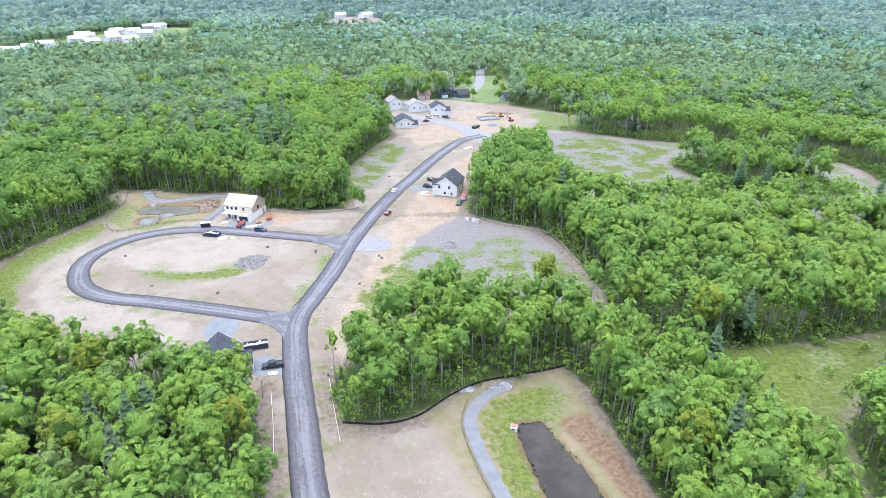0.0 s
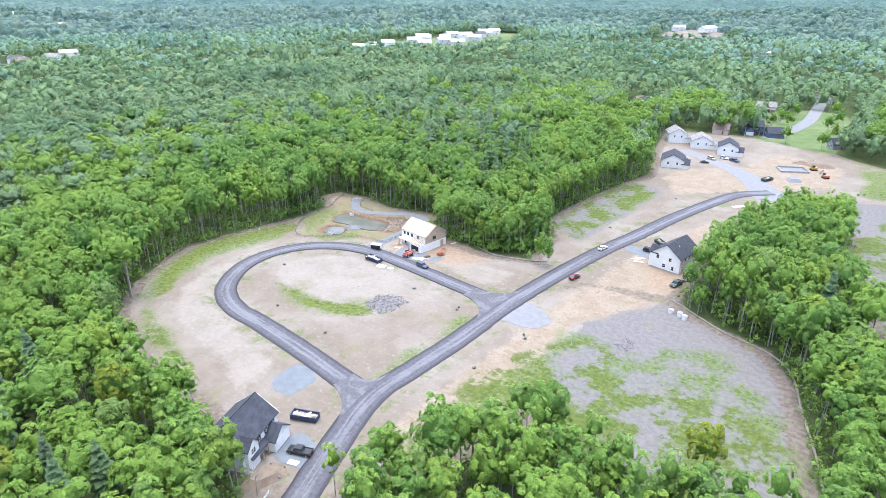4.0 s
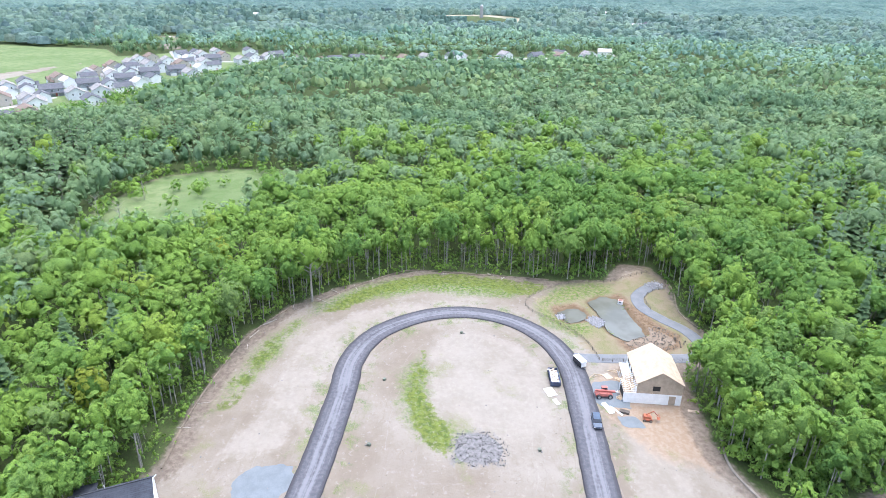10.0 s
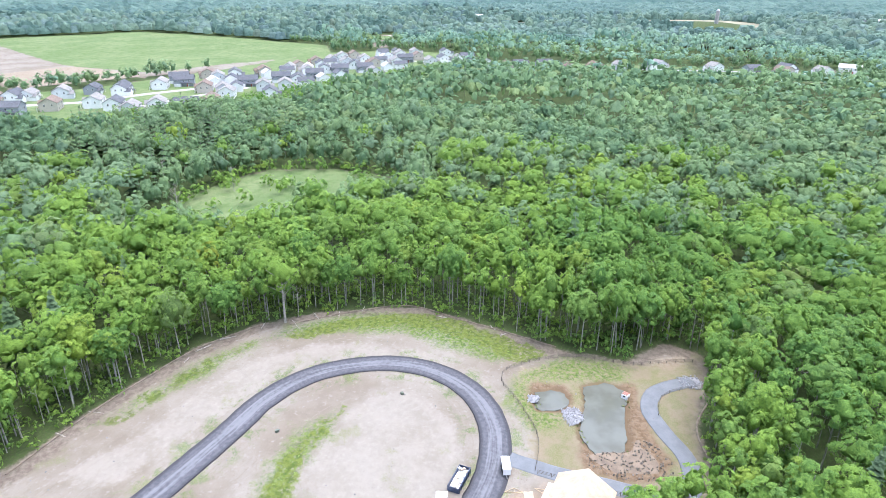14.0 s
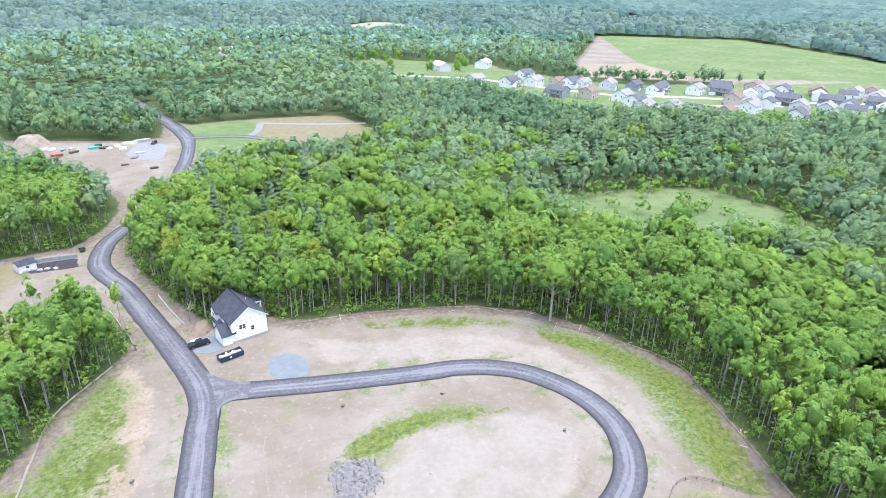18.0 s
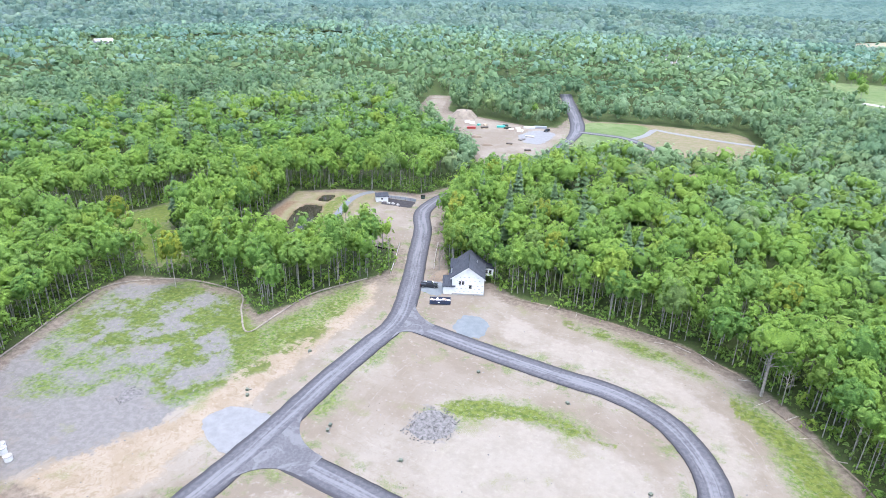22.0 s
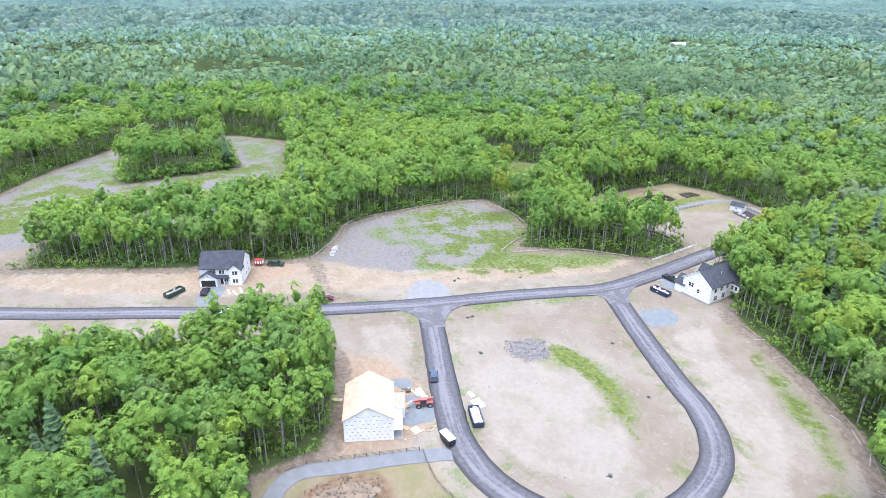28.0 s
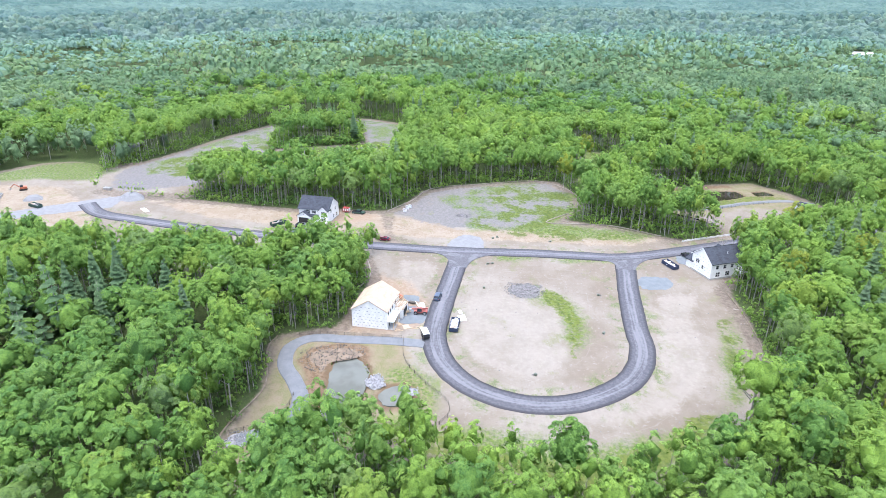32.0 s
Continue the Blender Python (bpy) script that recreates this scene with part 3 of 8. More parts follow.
OPEN = [
    [(-52, 128), (-66, 132), (-75, 138.5), (-92, 141), (-110, 145), (-127, 150.5), (-143, 161), (-154, 176), (-161, 193), (-164, 205), (-160, 222), (-155, 237), (-150, 250),
     (-148, 268), (-160, 279), (-157, 289), (-143, 289), (-122, 283), (-103, 286), (-96, 284), (-92, 267), (-75, 263), (-60, 260), (-44, 263), (-30, 270), (-22, 262), (-20, 200), (-30, 130)],
    [(-44, 262), (-46, 285), (-55, 300), (-53, 319), (-47, 348), (-39, 379), (-33, 397), (-42, 440), (-50, 515), (8, 520), (62, 485), (102, 455), (100, 425), (76, 412), (45, 402), (36, 375),
     (31, 352), (21, 320), (15, 300), (14.5, 280), (12, 268), (10.5, 256), (-22, 250)],
    [(10.5, 257), (15, 251.5), (25, 246), (39, 240), (47, 222), (51, 195), (54, 180), (52, 170), (33, 165.5), (10, 167), (2, 174), (-4.5, 178), (-10, 168), (-14, 158), (-25, 143), (-30, 132), (-45, 160), (-45, 230), (-20, 258)],
    [(-31, 135), (-24, 118), (-14, 118), (-6, 121), (2, 129), (10, 134), (20, 137), (33, 141), (38, 130), (40, 112), (44, 95), (46, 70), (30, 60), (10, 54), (-10, 52), (-16, 42),
     (-33, 42), (-31, 45), (-28, 62), (-35, 92), (-43, 115), (-50, 130)],
    [(40, 150), (41, 160), (53, 162), (68, 149), (85, 150), (107, 152.5), (135, 160), (140, 155), (122, 143), (105, 127), (95, 116), (88, 99), (86, 80), (76, 80), (73, 100), (73, 125), (62, 133), (51, 146)],
    [(36, 366), (31, 352), (60, 351), (57, 315), (53, 292), (63, 272), (69, 252), (95, 256), (129, 252), (192, 245), (217, 275), (224, 320), (220, 335), (165, 368), (120, 388), (95, 402),
     (76, 412), (44, 402)],
    [(-14, 46), (-19, 38), (-23, 26), (-27, 10), (-24, -5), (-14, -28), (4, -52), (36, -95), (64, -140), (76, -205), (55, -206), (40, -142), (22, -135), (-35, -114), (-50, -120), (-53, -200),
     (-42, -240), (-28, -240), (-34, -210), (-72, -143), (-73, -95), (-65, -40), (-57, -10), (-49, 8), (-41, 24), (-33, 44)],
    [(-62, -150), (-106, -156), (-172, -150), (-182, -70), (-150, -24), (-100, -22), (-68, -32), (-65, -100)],
]
ISLAND = [(126, 332), (140, 277), (188, 284), (186, 336)]
FAR_OPEN = [
    [(-186, 76), (-238, 70), (-292, 82), (-305, 121), (-296, 165), (-268, 170), (-232, 148), (-198, 122)],
    [(-275, -240), (-305, -130), (-315, -65), (-395, -25), (-465, 12), (-620, 75), (-780, 120), (-890, 60), (-890, -34), (-833, -105), (-640, -150), (-497, -194), (-460, -227), (-402, -383), (-330, -458), (-272, -456), (-252, -395)],
    [(-470, -260), (-530, -350), (-800, -647), (-1050, -560), (-930, -141), (-833, -95), (-640, -155)],
    [(-728, 95), (-735, 540), (-825, 545), (-825, 95)],
    [(-508, 728), (-388, 776), (-352, 872), (-390, 1090), (-492, 1098), (-522, 820)],
    [(-200, 1120), (-110, 1120), (-100, 1240), (-210, 1240)],
    [(-100, 552), (-80, 546), (-70, 600), (-104, 612)],
    [(-14, 566), (10, 562), (16, 630), (-12, 636)],
    [(-1035, -300), (-1110, -310), (-1128, -90), (-1045, -80)],
    [(-925, -70), (-1165, -128), (-1168, -98), (-928, -42)],
    [(3, 515), (50, 494), (58, 530), (62, 600), (56, 640), (28, 640), (16, 590)],
]
# lone houses in the distant woods, each on its own lawn
SPOTS = [(-1550, -59), (-1600, -20), (-1092, 422), (-827, 548), (-1523, 832), (-1490, 800), (-1560, 870), (-1329, 825), (-1360, 870), (-1567, 1049), (-144, -548), (-120, -540), (-406, -354), (-348, -346), (-264, -992),
         (-1440, 120), (-1380, 640), (-1180, 980), (-1250, 1010), (-1130, 1040), (-300, 1420), (-250, 1440), (-350, 1400), (560, -330), (590, -360), (-900, 900), (-940, 930)]
for x, y in SPOTS:
    FAR_OPEN.append([(x - 22, y - 20), (x + 24, y - 22), (x + 26, y + 16), (x - 20, y + 18)])
GRASS = [
    OPEN[4],
    [(-70, 204), (-73, 196), (-85, 192.5), (-97, 193), (-107, 195), (-110, 200), (-97, 199), (-84, 199)],
    [(-10, 222), (4, 214), (14, 224), (26, 228), (40, 214), (48, 195), (48, 181), (31, 167), (8, 170), (-6, 184), (-13, 172), (-23, 145), (-31, 154), (-22, 190)],
    [(-134, 165), (-146, 174), (-156, 186), (-161, 206), (-153, 230), (-144, 239), (-139, 233), (-144, 218), (-148, 205), (-145, 188)],
    [(-92, 145.5), (-108, 150), (-118, 154), (-130, 160), (-136, 165), (-131, 166), (-116, 160), (-100, 152)],
    [(-48, 172), (-44, 185), (-41.5, 200), (-42, 214), (-46, 213), (-45, 198), (-50, 180)],
    [(-112, 244), (-126, 239), (-136, 238), (-146, 252), (-147, 268), (-136, 271), (-135, 256), (-131, 242), (-120, 253), (-112, 253)],
    [(-36, 290), (-50, 302), (-46, 345), (-35, 380), (-20, 375), (-28, 330)],
    [(16, 128), (30, 134), (34, 128), (27, 116), (20, 96), (14, 92), (13, 112)],
    [(62, 345), (58, 315), (56, 292), (66, 270), (75, 258), (190, 250), (215, 285), (215, 330), (160, 362), (110, 385), (80, 395)],
    [(60, 405), (100, 420), (100, 450), (62, 480), (66, 440)],
]
LUSH = [
    [(13.5, 96), (10, 110), (8.5, 119), (12, 126), (20, 132), (27, 131), (25, 121), (17, 119), (17.5, 107), (21, 93), (25, 82), (25, 70), (20, 64), (19.5, 74), (17, 88)],
    [(44, 154), (54, 160), (68, 149), (84, 149), (104, 150), (98, 134), (86, 118), (82, 98), (80, 84), (78, 100), (76, 126), (64, 138)],
    [(-138.6, 171.2), (-148.4, 180.5), (-158, 195.5), (-161.6, 208.9), (-158.5, 222), (-152.5, 236), (-146.5, 247.5), (-139.5, 239.5), (-146, 229.5), (-151.5, 216.8), (-152.8, 203), (-147, 189), (-137, 176)],
    [(-69, 200), (-75.6, 194.8), (-85.9, 193.4), (-97, 194.6), (-108, 198), (-113, 201), (-106, 200), (-95.5, 198.2), (-85, 198.8), (-79.6, 202.5), (-75, 203)],
]
WEEDY = [
    [(42, 152), (55, 161), (68, 150), (107, 152), (134, 159), (120, 143), (104, 128), (94, 116), (88, 99), (85, 82), (77, 82), (74, 100), (74, 126), (62, 135)],
    [(60, 345), (56, 300), (68, 264), (120, 258), (150, 262), (132, 290), (122, 330), (150, 350), (110, 382), (80, 395)],
    [(-46, 287), (-51, 302), (-47, 345), (-37, 380), (-22, 372), (-29, 330), (-36, 290)],
    [(-92, 145.5), (-105.5, 148), (-111.7, 151), (-122.7, 156.5), (-134.5, 165.5), (-128.7, 164.5), (-113, 157), (-101, 154), (-93, 150.5)],
    [(46, 197.5), (43, 177), (21.4, 167.6), (4, 171), (-6, 184), (-18, 170), (-25, 150), (-29, 165), (-28.5, 185), (-27, 195), (-20, 205), (-14, 214), (-6, 220), (2, 216), (4, 206), (22, 210), (36, 206)],
]
BANK = [[(-139, 270), (-128, 271), (-118, 273.5), (-110, 276.8), (-103.5, 274.5), (-101.2, 266), (-103, 257.5), (-109, 255.5), (-115, 257.5), (-112, 262), (-114, 266), (-122, 266), (-131, 266.5), (-137, 265)],
        [(-133, 244), (-133, 253), (-127, 255.5), (-121.5, 252.5), (-121, 244.5), (-127, 242.5)], [(26, 119), (30, 112), (37, 96), (38, 82), (43, 84), (41, 104), (35, 122)]]
PAD = [[(-79.6, 204.6), (-88, 199.6), (-98, 200.2), (-108, 201), (-117, 206), (-121, 213), (-115, 226), (-98, 232.5), (-78, 227.5), (-71, 221), (-73, 213)], [(-52, 249), (-66, 252), (-74, 247), (-68, 240), (-52, 236), (-44, 240), (-44, 249)],
       [(-74, 150), (-98, 160), (-120, 166), (-136, 180), (-142, 198), (-139, 216), (-134, 206), (-128, 188), (-116, 178), (-96, 170), (-76, 163)]]
MEADOW = [FAR_OPEN[3], FAR_OPEN[1], FAR_OPEN[0], [(-620, -330), (-800, -647), (-1050, -560), (-930, -141), (-833, -95), (-660, -185), (-600, -205)], FAR_OPEN[4], FAR_OPEN[6], FAR_OPEN[7], FAR_OPEN[8], FAR_OPEN[10], [(-65, -148), (-108, -153), (-112, -128), (-100, -98), (-120, -52), (-66, -50)]]
STONY = [
    [(8, 254), (38, 240), (48, 222), (53, 195), (53, 178), (30, 166), (6, 170), (-8, 190), (-14, 205), (-12, 228), (0, 244)],
    [(-64, 212), (-67, 201), (-77, 203), (-76, 211)],
    [(40, 395), (58, 345), (54, 300), (66, 262), (190, 248), (218, 285), (218, 335), (130, 382), (80, 405)],
    [(-53, 302), (-49, 345), (-40, 380), (-18, 378), (-26, 330), (-34, 288)],
]
SAND = [
    [(-26, 140), (-34, 158), (-30, 190), (-26, 212), (-22, 240), (-12, 285), (8, 340), (30, 372), (20, 330), (12, 280), (2, 248), (-14, 222), (-18, 190)],
    [(-94, 266), (-93, 247), (-70, 243), (-62, 256), (-76, 262)],
    [(-101, 246), (-112, 246), (-124, 241), (-138, 240), (-145, 254), (-146, 270), (-156, 284), (-145, 286), (-137, 271), (-105, 274), (-99, 262)],
    [(-470, -262), (-530, -350), (-620, -330), (-590, -200), (-520, -210)],
    [(-25, 395), (-15, 370), (15, 392), (52, 420), (58, 470), (20, 478), (10, 440), (-30, 412)],
]
CLAY = [[(-132, 268), (-122, 267.5), (-113, 269), (-107, 270.5), (-112, 273.5), (-124, 271.2), (-131, 271.2)], [(-97, 250), (-95.5, 268), (-78, 269), (-64, 263), (-56, 258), (-62, 247), (-76, 241), (-90, 240)], [(0, 262), (12, 262), (14, 296), (2, 300), (-8, 284)]]
DRY = [[(-5, 122), (10, 134), (33, 141), (46, 70), (10, 56), (2, 70), (8, 90), (0, 112)],
       [(-101, 247), (-112, 246), (-131, 237), (-146, 252), (-148, 280), (-157, 289), (-120, 283), (-98, 284), (-97, 262)], OPEN[7]]
POND_A = [(17.5, 118), (23.5, 118.5), (27, 111), (31, 102), (34, 92), (33, 84), (26, 83), (22, 93), (18.5, 108)]
POND_B = [(31.5, 76), (32, 69), (27, 68), (26.5, 76)]
POND_C = [(-134, 257), (-137, 262.5), (-134.5, 267.3), (-128, 267.3), (-121, 266.8), (-115.5, 267.3), (-112.5, 266.3), (-108.5, 265.8), (-106.5, 263.6), (-109.5, 260.2), (-114, 257), (-120, 256.4), (-126, 257.4)]
POND_D = [(-129, 245), (-131, 251), (-127, 253.5), (-123, 251), (-122.5, 246)]
POND_E = [(-150, -112), (-135, -116), (-128, -108), (-140, -103)]
FIELDS = [[(-1640, 270), (-1560, 285), (-1400, 320), (-1230, 450), (-1290, 560), (-1440, 610), (-1560, 530), (-1650, 420)], [(-421, -1000), (-530, -1069), (-570, -969), (-473, -790), (-371, -790)], [(-1390, -76), (-1565, 99), (-1413, 117), (-1391, 9)]]
PONDS = [POND_A, POND_B, POND_C, POND_D, POND_E]


def opening(x, y):
    """How far a place lies inside the cleared land (minus: in the woods)."""
    d = sd_any(x, y, OPEN + FAR_OPEN)
    return np.minimum(d, -sd(x, y, ISLAND))


# ---- ground ----
def stretch(lo, hi, fine, reach):
    a = list(np.arange(lo, hi + 0.01, fine))
    step = fine
    while a[-1] < reach:
        step = min(step * 1.18, 20) if a[-1] < 900 else step * 1.18
        a.append(a[-1] + step)
    step = fine
    while a[0] > -reach:
        step = min(step * 1.18, 20) if a[0] > -1050 else step * 1.18
        a.insert(0, a[0] - step)
    return np.array(a)


def terrain(x, y):
    """Hills: one under the northern houses, and a rolling horizon."""
    z = 13 * np.exp(-((x + 445) / 110) ** 2 - ((y - 930) / 190) ** 2) + 18 * np.exp(-((x + 155) / 90) ** 2 - ((y - 1185) / 90) ** 2)
    z = z + 16 * np.exp(-((x + 1480) / 190) ** 2 - ((y - 440) / 190) ** 2) + 14 * np.exp(-((x + 1500) / 150) ** 2 - ((y - 840) / 130) ** 2) + 5 * np.exp(-((x + 500) / 150) ** 2 - ((y - 800) / 100) ** 2)
    far = np.hypot(x + 70, y - 205)
    k = np.clip((far - 850) / 500, 0, 1)
    return z + k * (5 + 5 * np.sin(x * 0.006 + 1.3 * np.sin(y * 0.004)) + 4 * np.sin(y * 0.0075 + x * 0.002) + np.clip((far - 1800) / 3000, 0, 1) * 20)


def ground_height(x, y):
    z = np.zeros(x.shape)
    for p in PONDS:
        z -= np.clip((sd(x, y, p) + 1.5) / 3.0, 0, 1) * 1.6
    return z + terrain(x, y)


def build_ground():
    gx, gy = stretch(-176, 110, 2.0, 6000), stretch(60, 300, 2.0, 6000)
    x, y = np.meshgrid(gx, gy)
    nx, ny = len(gx), len(gy)
    px, py = x.ravel(), y.ravel()
    v = np.stack([px, py, ground_height(px, py)], 1)
    idx = np.arange(nx * ny).reshape(ny, nx)
    a, b, c, d = idx[:-1, :-1].ravel(), idx[:-1, 1:].ravel(), idx[1:, 1:].ravel(), idx[1:, :-1].ravel()
    tri = np.concatenate([np.stack([a, b, c], 1), np.stack([a, c, d], 1)])
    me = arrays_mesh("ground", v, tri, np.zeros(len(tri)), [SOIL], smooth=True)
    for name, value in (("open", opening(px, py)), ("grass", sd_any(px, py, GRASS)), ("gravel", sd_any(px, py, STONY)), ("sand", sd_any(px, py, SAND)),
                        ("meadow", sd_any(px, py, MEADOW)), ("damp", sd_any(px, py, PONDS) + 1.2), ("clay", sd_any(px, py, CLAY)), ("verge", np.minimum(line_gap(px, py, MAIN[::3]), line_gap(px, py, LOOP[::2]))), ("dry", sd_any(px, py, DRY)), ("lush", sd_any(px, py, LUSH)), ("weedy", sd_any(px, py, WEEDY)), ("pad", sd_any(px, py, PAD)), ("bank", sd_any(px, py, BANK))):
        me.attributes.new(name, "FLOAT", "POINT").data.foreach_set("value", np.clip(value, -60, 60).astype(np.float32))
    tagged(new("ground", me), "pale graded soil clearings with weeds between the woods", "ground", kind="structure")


build_ground()


def far_field(pts, label):
    """A pale field beyond the woods, draped on the hills."""
    line = smooth_line(pts + [pts[0]], 20)[:-1]
    x, y = np.array(line).T
    z = terrain(x, y) + 3
    n = len(line)
    g = Geo()
    g.v = list(zip(x, y, z)) + list(zip(x, y, z - 8)) + [(x.mean(), y.mean(), z.mean() + 1)]
    g.f = [(i, (i + 1) % n, 2 * n) for i in range(n)] + [(i, i + n, (i + 1) % n + n, (i + 1) % n) for i in range(n)]
    g.m = [0] * len(g.f)
    tagged(part("far_field", g, FIELD), label, "field", kind="structure")


for pts in FIELDS:
    far_field(pts, "pale cut field between distant woods")


def ribbon(name, line, width, z, thick, material, label, category, kind="structure", flare=None):
    """A strip with thickness along a line; 'across' runs from -1 to 1 over its width."""
    p = np.array(line)
    t = np.gradient(p, axis=0)
    t /= np.linalg.norm(t, axis=1)[:, None]
    nrm = np.stack([-t[:, 1], t[:, 0]], 1)
    half = np.full(len(p), width / 2) + (0 if flare is None else flare)
    ks = np.array([-1, -0.86, -0.55, -0.2, 0.2, 0.55, 0.86, 1])
    wob = np.array([[noise.noise((q[0] * 0.35, q[1] * 0.35, s)) * 0.22 for s in (0.0, 7.0)] for q in p])
    rows, across = [], []
    for j, k in enumerate(ks):
        e = half + np.where(k < 0, wob[:, 0], wob[:, 1]) * (abs(k) ** 3)
        q = p + nrm * (k * e)[:, None]
        rows.append(np.column_stack([q, np.full(len(p), z + 0.05 * (1 - k * k))]))
        across.append(np.full(len(p), k))
    for k in (-1, 1):
        base = rows[0 if k < 0 else len(ks) - 1].copy()
        base[:, 2] = z - thick
        base[:, :2] += nrm * (k * 0.12)
        rows.insert(0 if k < 0 else len(rows), base)
        across.insert(0 if k < 0 else len(across), np.full(len(p), k * 1.0))
    v = np.concatenate(rows)
    n, m = len(p), len(rows)
    idx = np.arange(n * m).reshape(m, n)
    a, b, c, d = idx[:-1, :-1].ravel(), idx[:-1, 1:].ravel(), idx[1:, 1:].ravel(), idx[1:, :-1].ravel()
    tri = np.concatenate([np.stack([a, b, c], 1), np.stack([a, c, d], 1)])[:, ::-1]
    me = arrays_mesh(name, v, tri, np.zeros(len(tri)), [material], smooth=True)
    me.attributes.new("across", "FLOAT", "POINT").data.foreach_set("value", np.concatenate(across).astype(np.float32))
    run = np.concatenate([[0], np.cumsum(np.linalg.norm(np.diff(p, axis=0), axis=1))])
    me.attributes.new("along", "FLOAT", "POINT").data.foreach_set("value", np.tile(run, m).astype(np.float32))
    return tagged(new(name, me), label, category, kind=kind)


def flare_at(line, places, reach, grow):
    p = np.array(line)
    out = np.zeros(len(p))
    for q in places:
        d = np.linalg.norm(p - np.array(q), axis=1)
        out = np.maximum(out, grow * np.clip(1 - d / reach, 0, 1) ** 2)
    return out


ribbon("road", MAIN, 7.5, 0.10, 0.3, ASPHALT, "new asphalt road with dusty wheel paths and dark edges", "road", flare=np.clip((-90 - np.array(MAIN)[:, 1]) / 30, 0, 1) * 1.5)
ribbon("road", LOOP[2:-2], 7.3, 0.115, 0.3, ASPHALT, "new asphalt loop road round a bare lot", "road")


def junction(at, side, reach, half=3.7):
    """Rounded corners where a side road meets the main road."""
    p = np.array(MAIN)
    i = int(np.argmin(np.linalg.norm(p - np.array(at), axis=1)))
    m = Vector((*(p[i + 3] - p[i - 3]), 0)).normalized()
    d = Vector((*side, 0)).normalized()
    j = Vector((*p[i], 0))
    left = Vector((-m.y, m.x, 0))
    left = left if left.dot(d) > 0 else -left
    across = Vector((-d.y, d.x, 0))
    line = []
    for s in (1, -1):
        w = across if across.dot(m) * s > 0 else -across
        a, b = j + m * (s * reach) + left * (half - 2.0), j + d * reach + w * (half - 0.3)
        c = j + left * (half - 0.2) + w * (half - 0.2)
        arc = [a * (1 - t) ** 2 + c * (2 * t * (1 - t)) + b * t * t for t in np.linspace(0, 1, 11)]
        line += arc if s > 0 else arc[::-1]
    line += [j - m * 3 + left * 2.4, j + m * 3 + left * 2.4]
    g = Geo()
    n = len(line)
    g.v = [(q.x, q.y, 0.172) for q in line] + [(q.x, q.y, -0.1) for q in line] + [(j.x + d.x * 5, j.y + d.y * 5, 0.176)]
    g.f = [(i, (i + 1) % n, 2 * n) for i in range(n)] + [(i, i + n, (i + 1) % n + n, (i + 1) % n) for i in range(n)]
    g.m = [0] * len(g.f)
    tagged(part("road_junction", g, WORN), "worn asphalt with rounded corners where two roads meet", "road", kind="structure")


junction((-37, 226), (-9.5, 2), 15)
junction((-45, 165), (-13, 3.2), 11)
SPUR = smooth_line([(-63, -112), (-84, -109), (-96, -105), (-110, -90), (-122, -66), (-128, -54)])
ribbon("road", SPUR, 6.5, 0.12, 0.3, ASPHALT, "asphalt side road past a grassy basin", "road")
ribbon("gravel_path", smooth_line([(-101, -106), (-108, -120), (-114, -139), (-124, -135), (-155, -123), (-182, -116)]), 4.5, 0.09, 0.3, GRAVEL, "grey crushed stone path round the far basin", "path")
PATH_N = smooth_line([(-103, 241.5), (-101, 252), (-99.5, 265), (-98.5, 274), (-103, 279.5), (-112, 279.5), (-120, 275.5), (-128, 272.8), (-135, 274.5), (-140, 280), (-142.5, 285)])
ribbon("gravel_path", PATH_N, 4.2, 0.09, 0.3, PATH_STONE, "grey crushed stone path curving round the pond", "path")
PATH_S = smooth_line([(12, 56.5), (16, 63), (17, 72), (14.5, 88), (11, 99), (8, 109), (6.3, 118), (8, 124.5), (12, 129.5), (16, 132)])
ribbon("gravel_path", PATH_S, 3.2, 0.09, 0.3, PATH_STONE, "grey crushed stone path beside the pond", "path")


def flat_patch(name, pts, z, thick, material, label, category, rough=0.5, kind="structure"):
    """A low slab with an uneven rim."""
    line = smooth_line(pts + [pts[0]], 0.8)[:-1]
    line = [(x + rough * noise.noise((x * 0.6, y * 0.6, 3)), y + rough * noise.noise((x * 0.6, y * 0.6, 9))) for x, y in line]
    g = Geo()
    n = len(line)
    g.v = [(x, y, z) for x, y in line] + [(x, y, z - thick) for x, y in line]
    g.f = [tuple(range(n))] + [(i, i + n, (i + 1) % n + n, (i + 1) % n) for i in range(n)]
    g.m = [0] * (n + 1)
    return tagged(part(name, g, material), label, category, kind=kind)


for pond in PONDS:
    flat_patch("pond", pond, -0.42, 0.3, MILKY if pond in (POND_C, POND_D) else WATER, "still brown pond water with muddy rim", "pond", 0.8)


# ---- trees ----
def ico():
    g = (1 + 5 ** 0.5) / 2
    v = np.array([(-1, g, 0), (1, g, 0), (-1, -g, 0), (1, -g, 0), (0, -1, g), (0, 1, g), (0, -1, -g), (0, 1, -g), (g, 0, -1), (g, 0, 1), (-g, 0, -1), (-g, 0, 1)])
    f = np.array([(0, 11, 5), (0, 5, 1), (0, 1, 7), (0, 7, 10), (0, 10, 11), (1, 5, 9), (5, 11, 4), (11, 10, 2), (10, 7, 6), (7, 1, 8),
                  (3, 9, 4), (3, 4, 2), (3, 2, 6), (3, 6, 8), (3, 8, 9), (4, 9, 5), (2, 4, 11), (6, 2, 10), (8, 6, 7), (9, 8, 1)])
    return v / np.linalg.norm(v, axis=1)[:, None], f


ICO_V, ICO_F = ico()


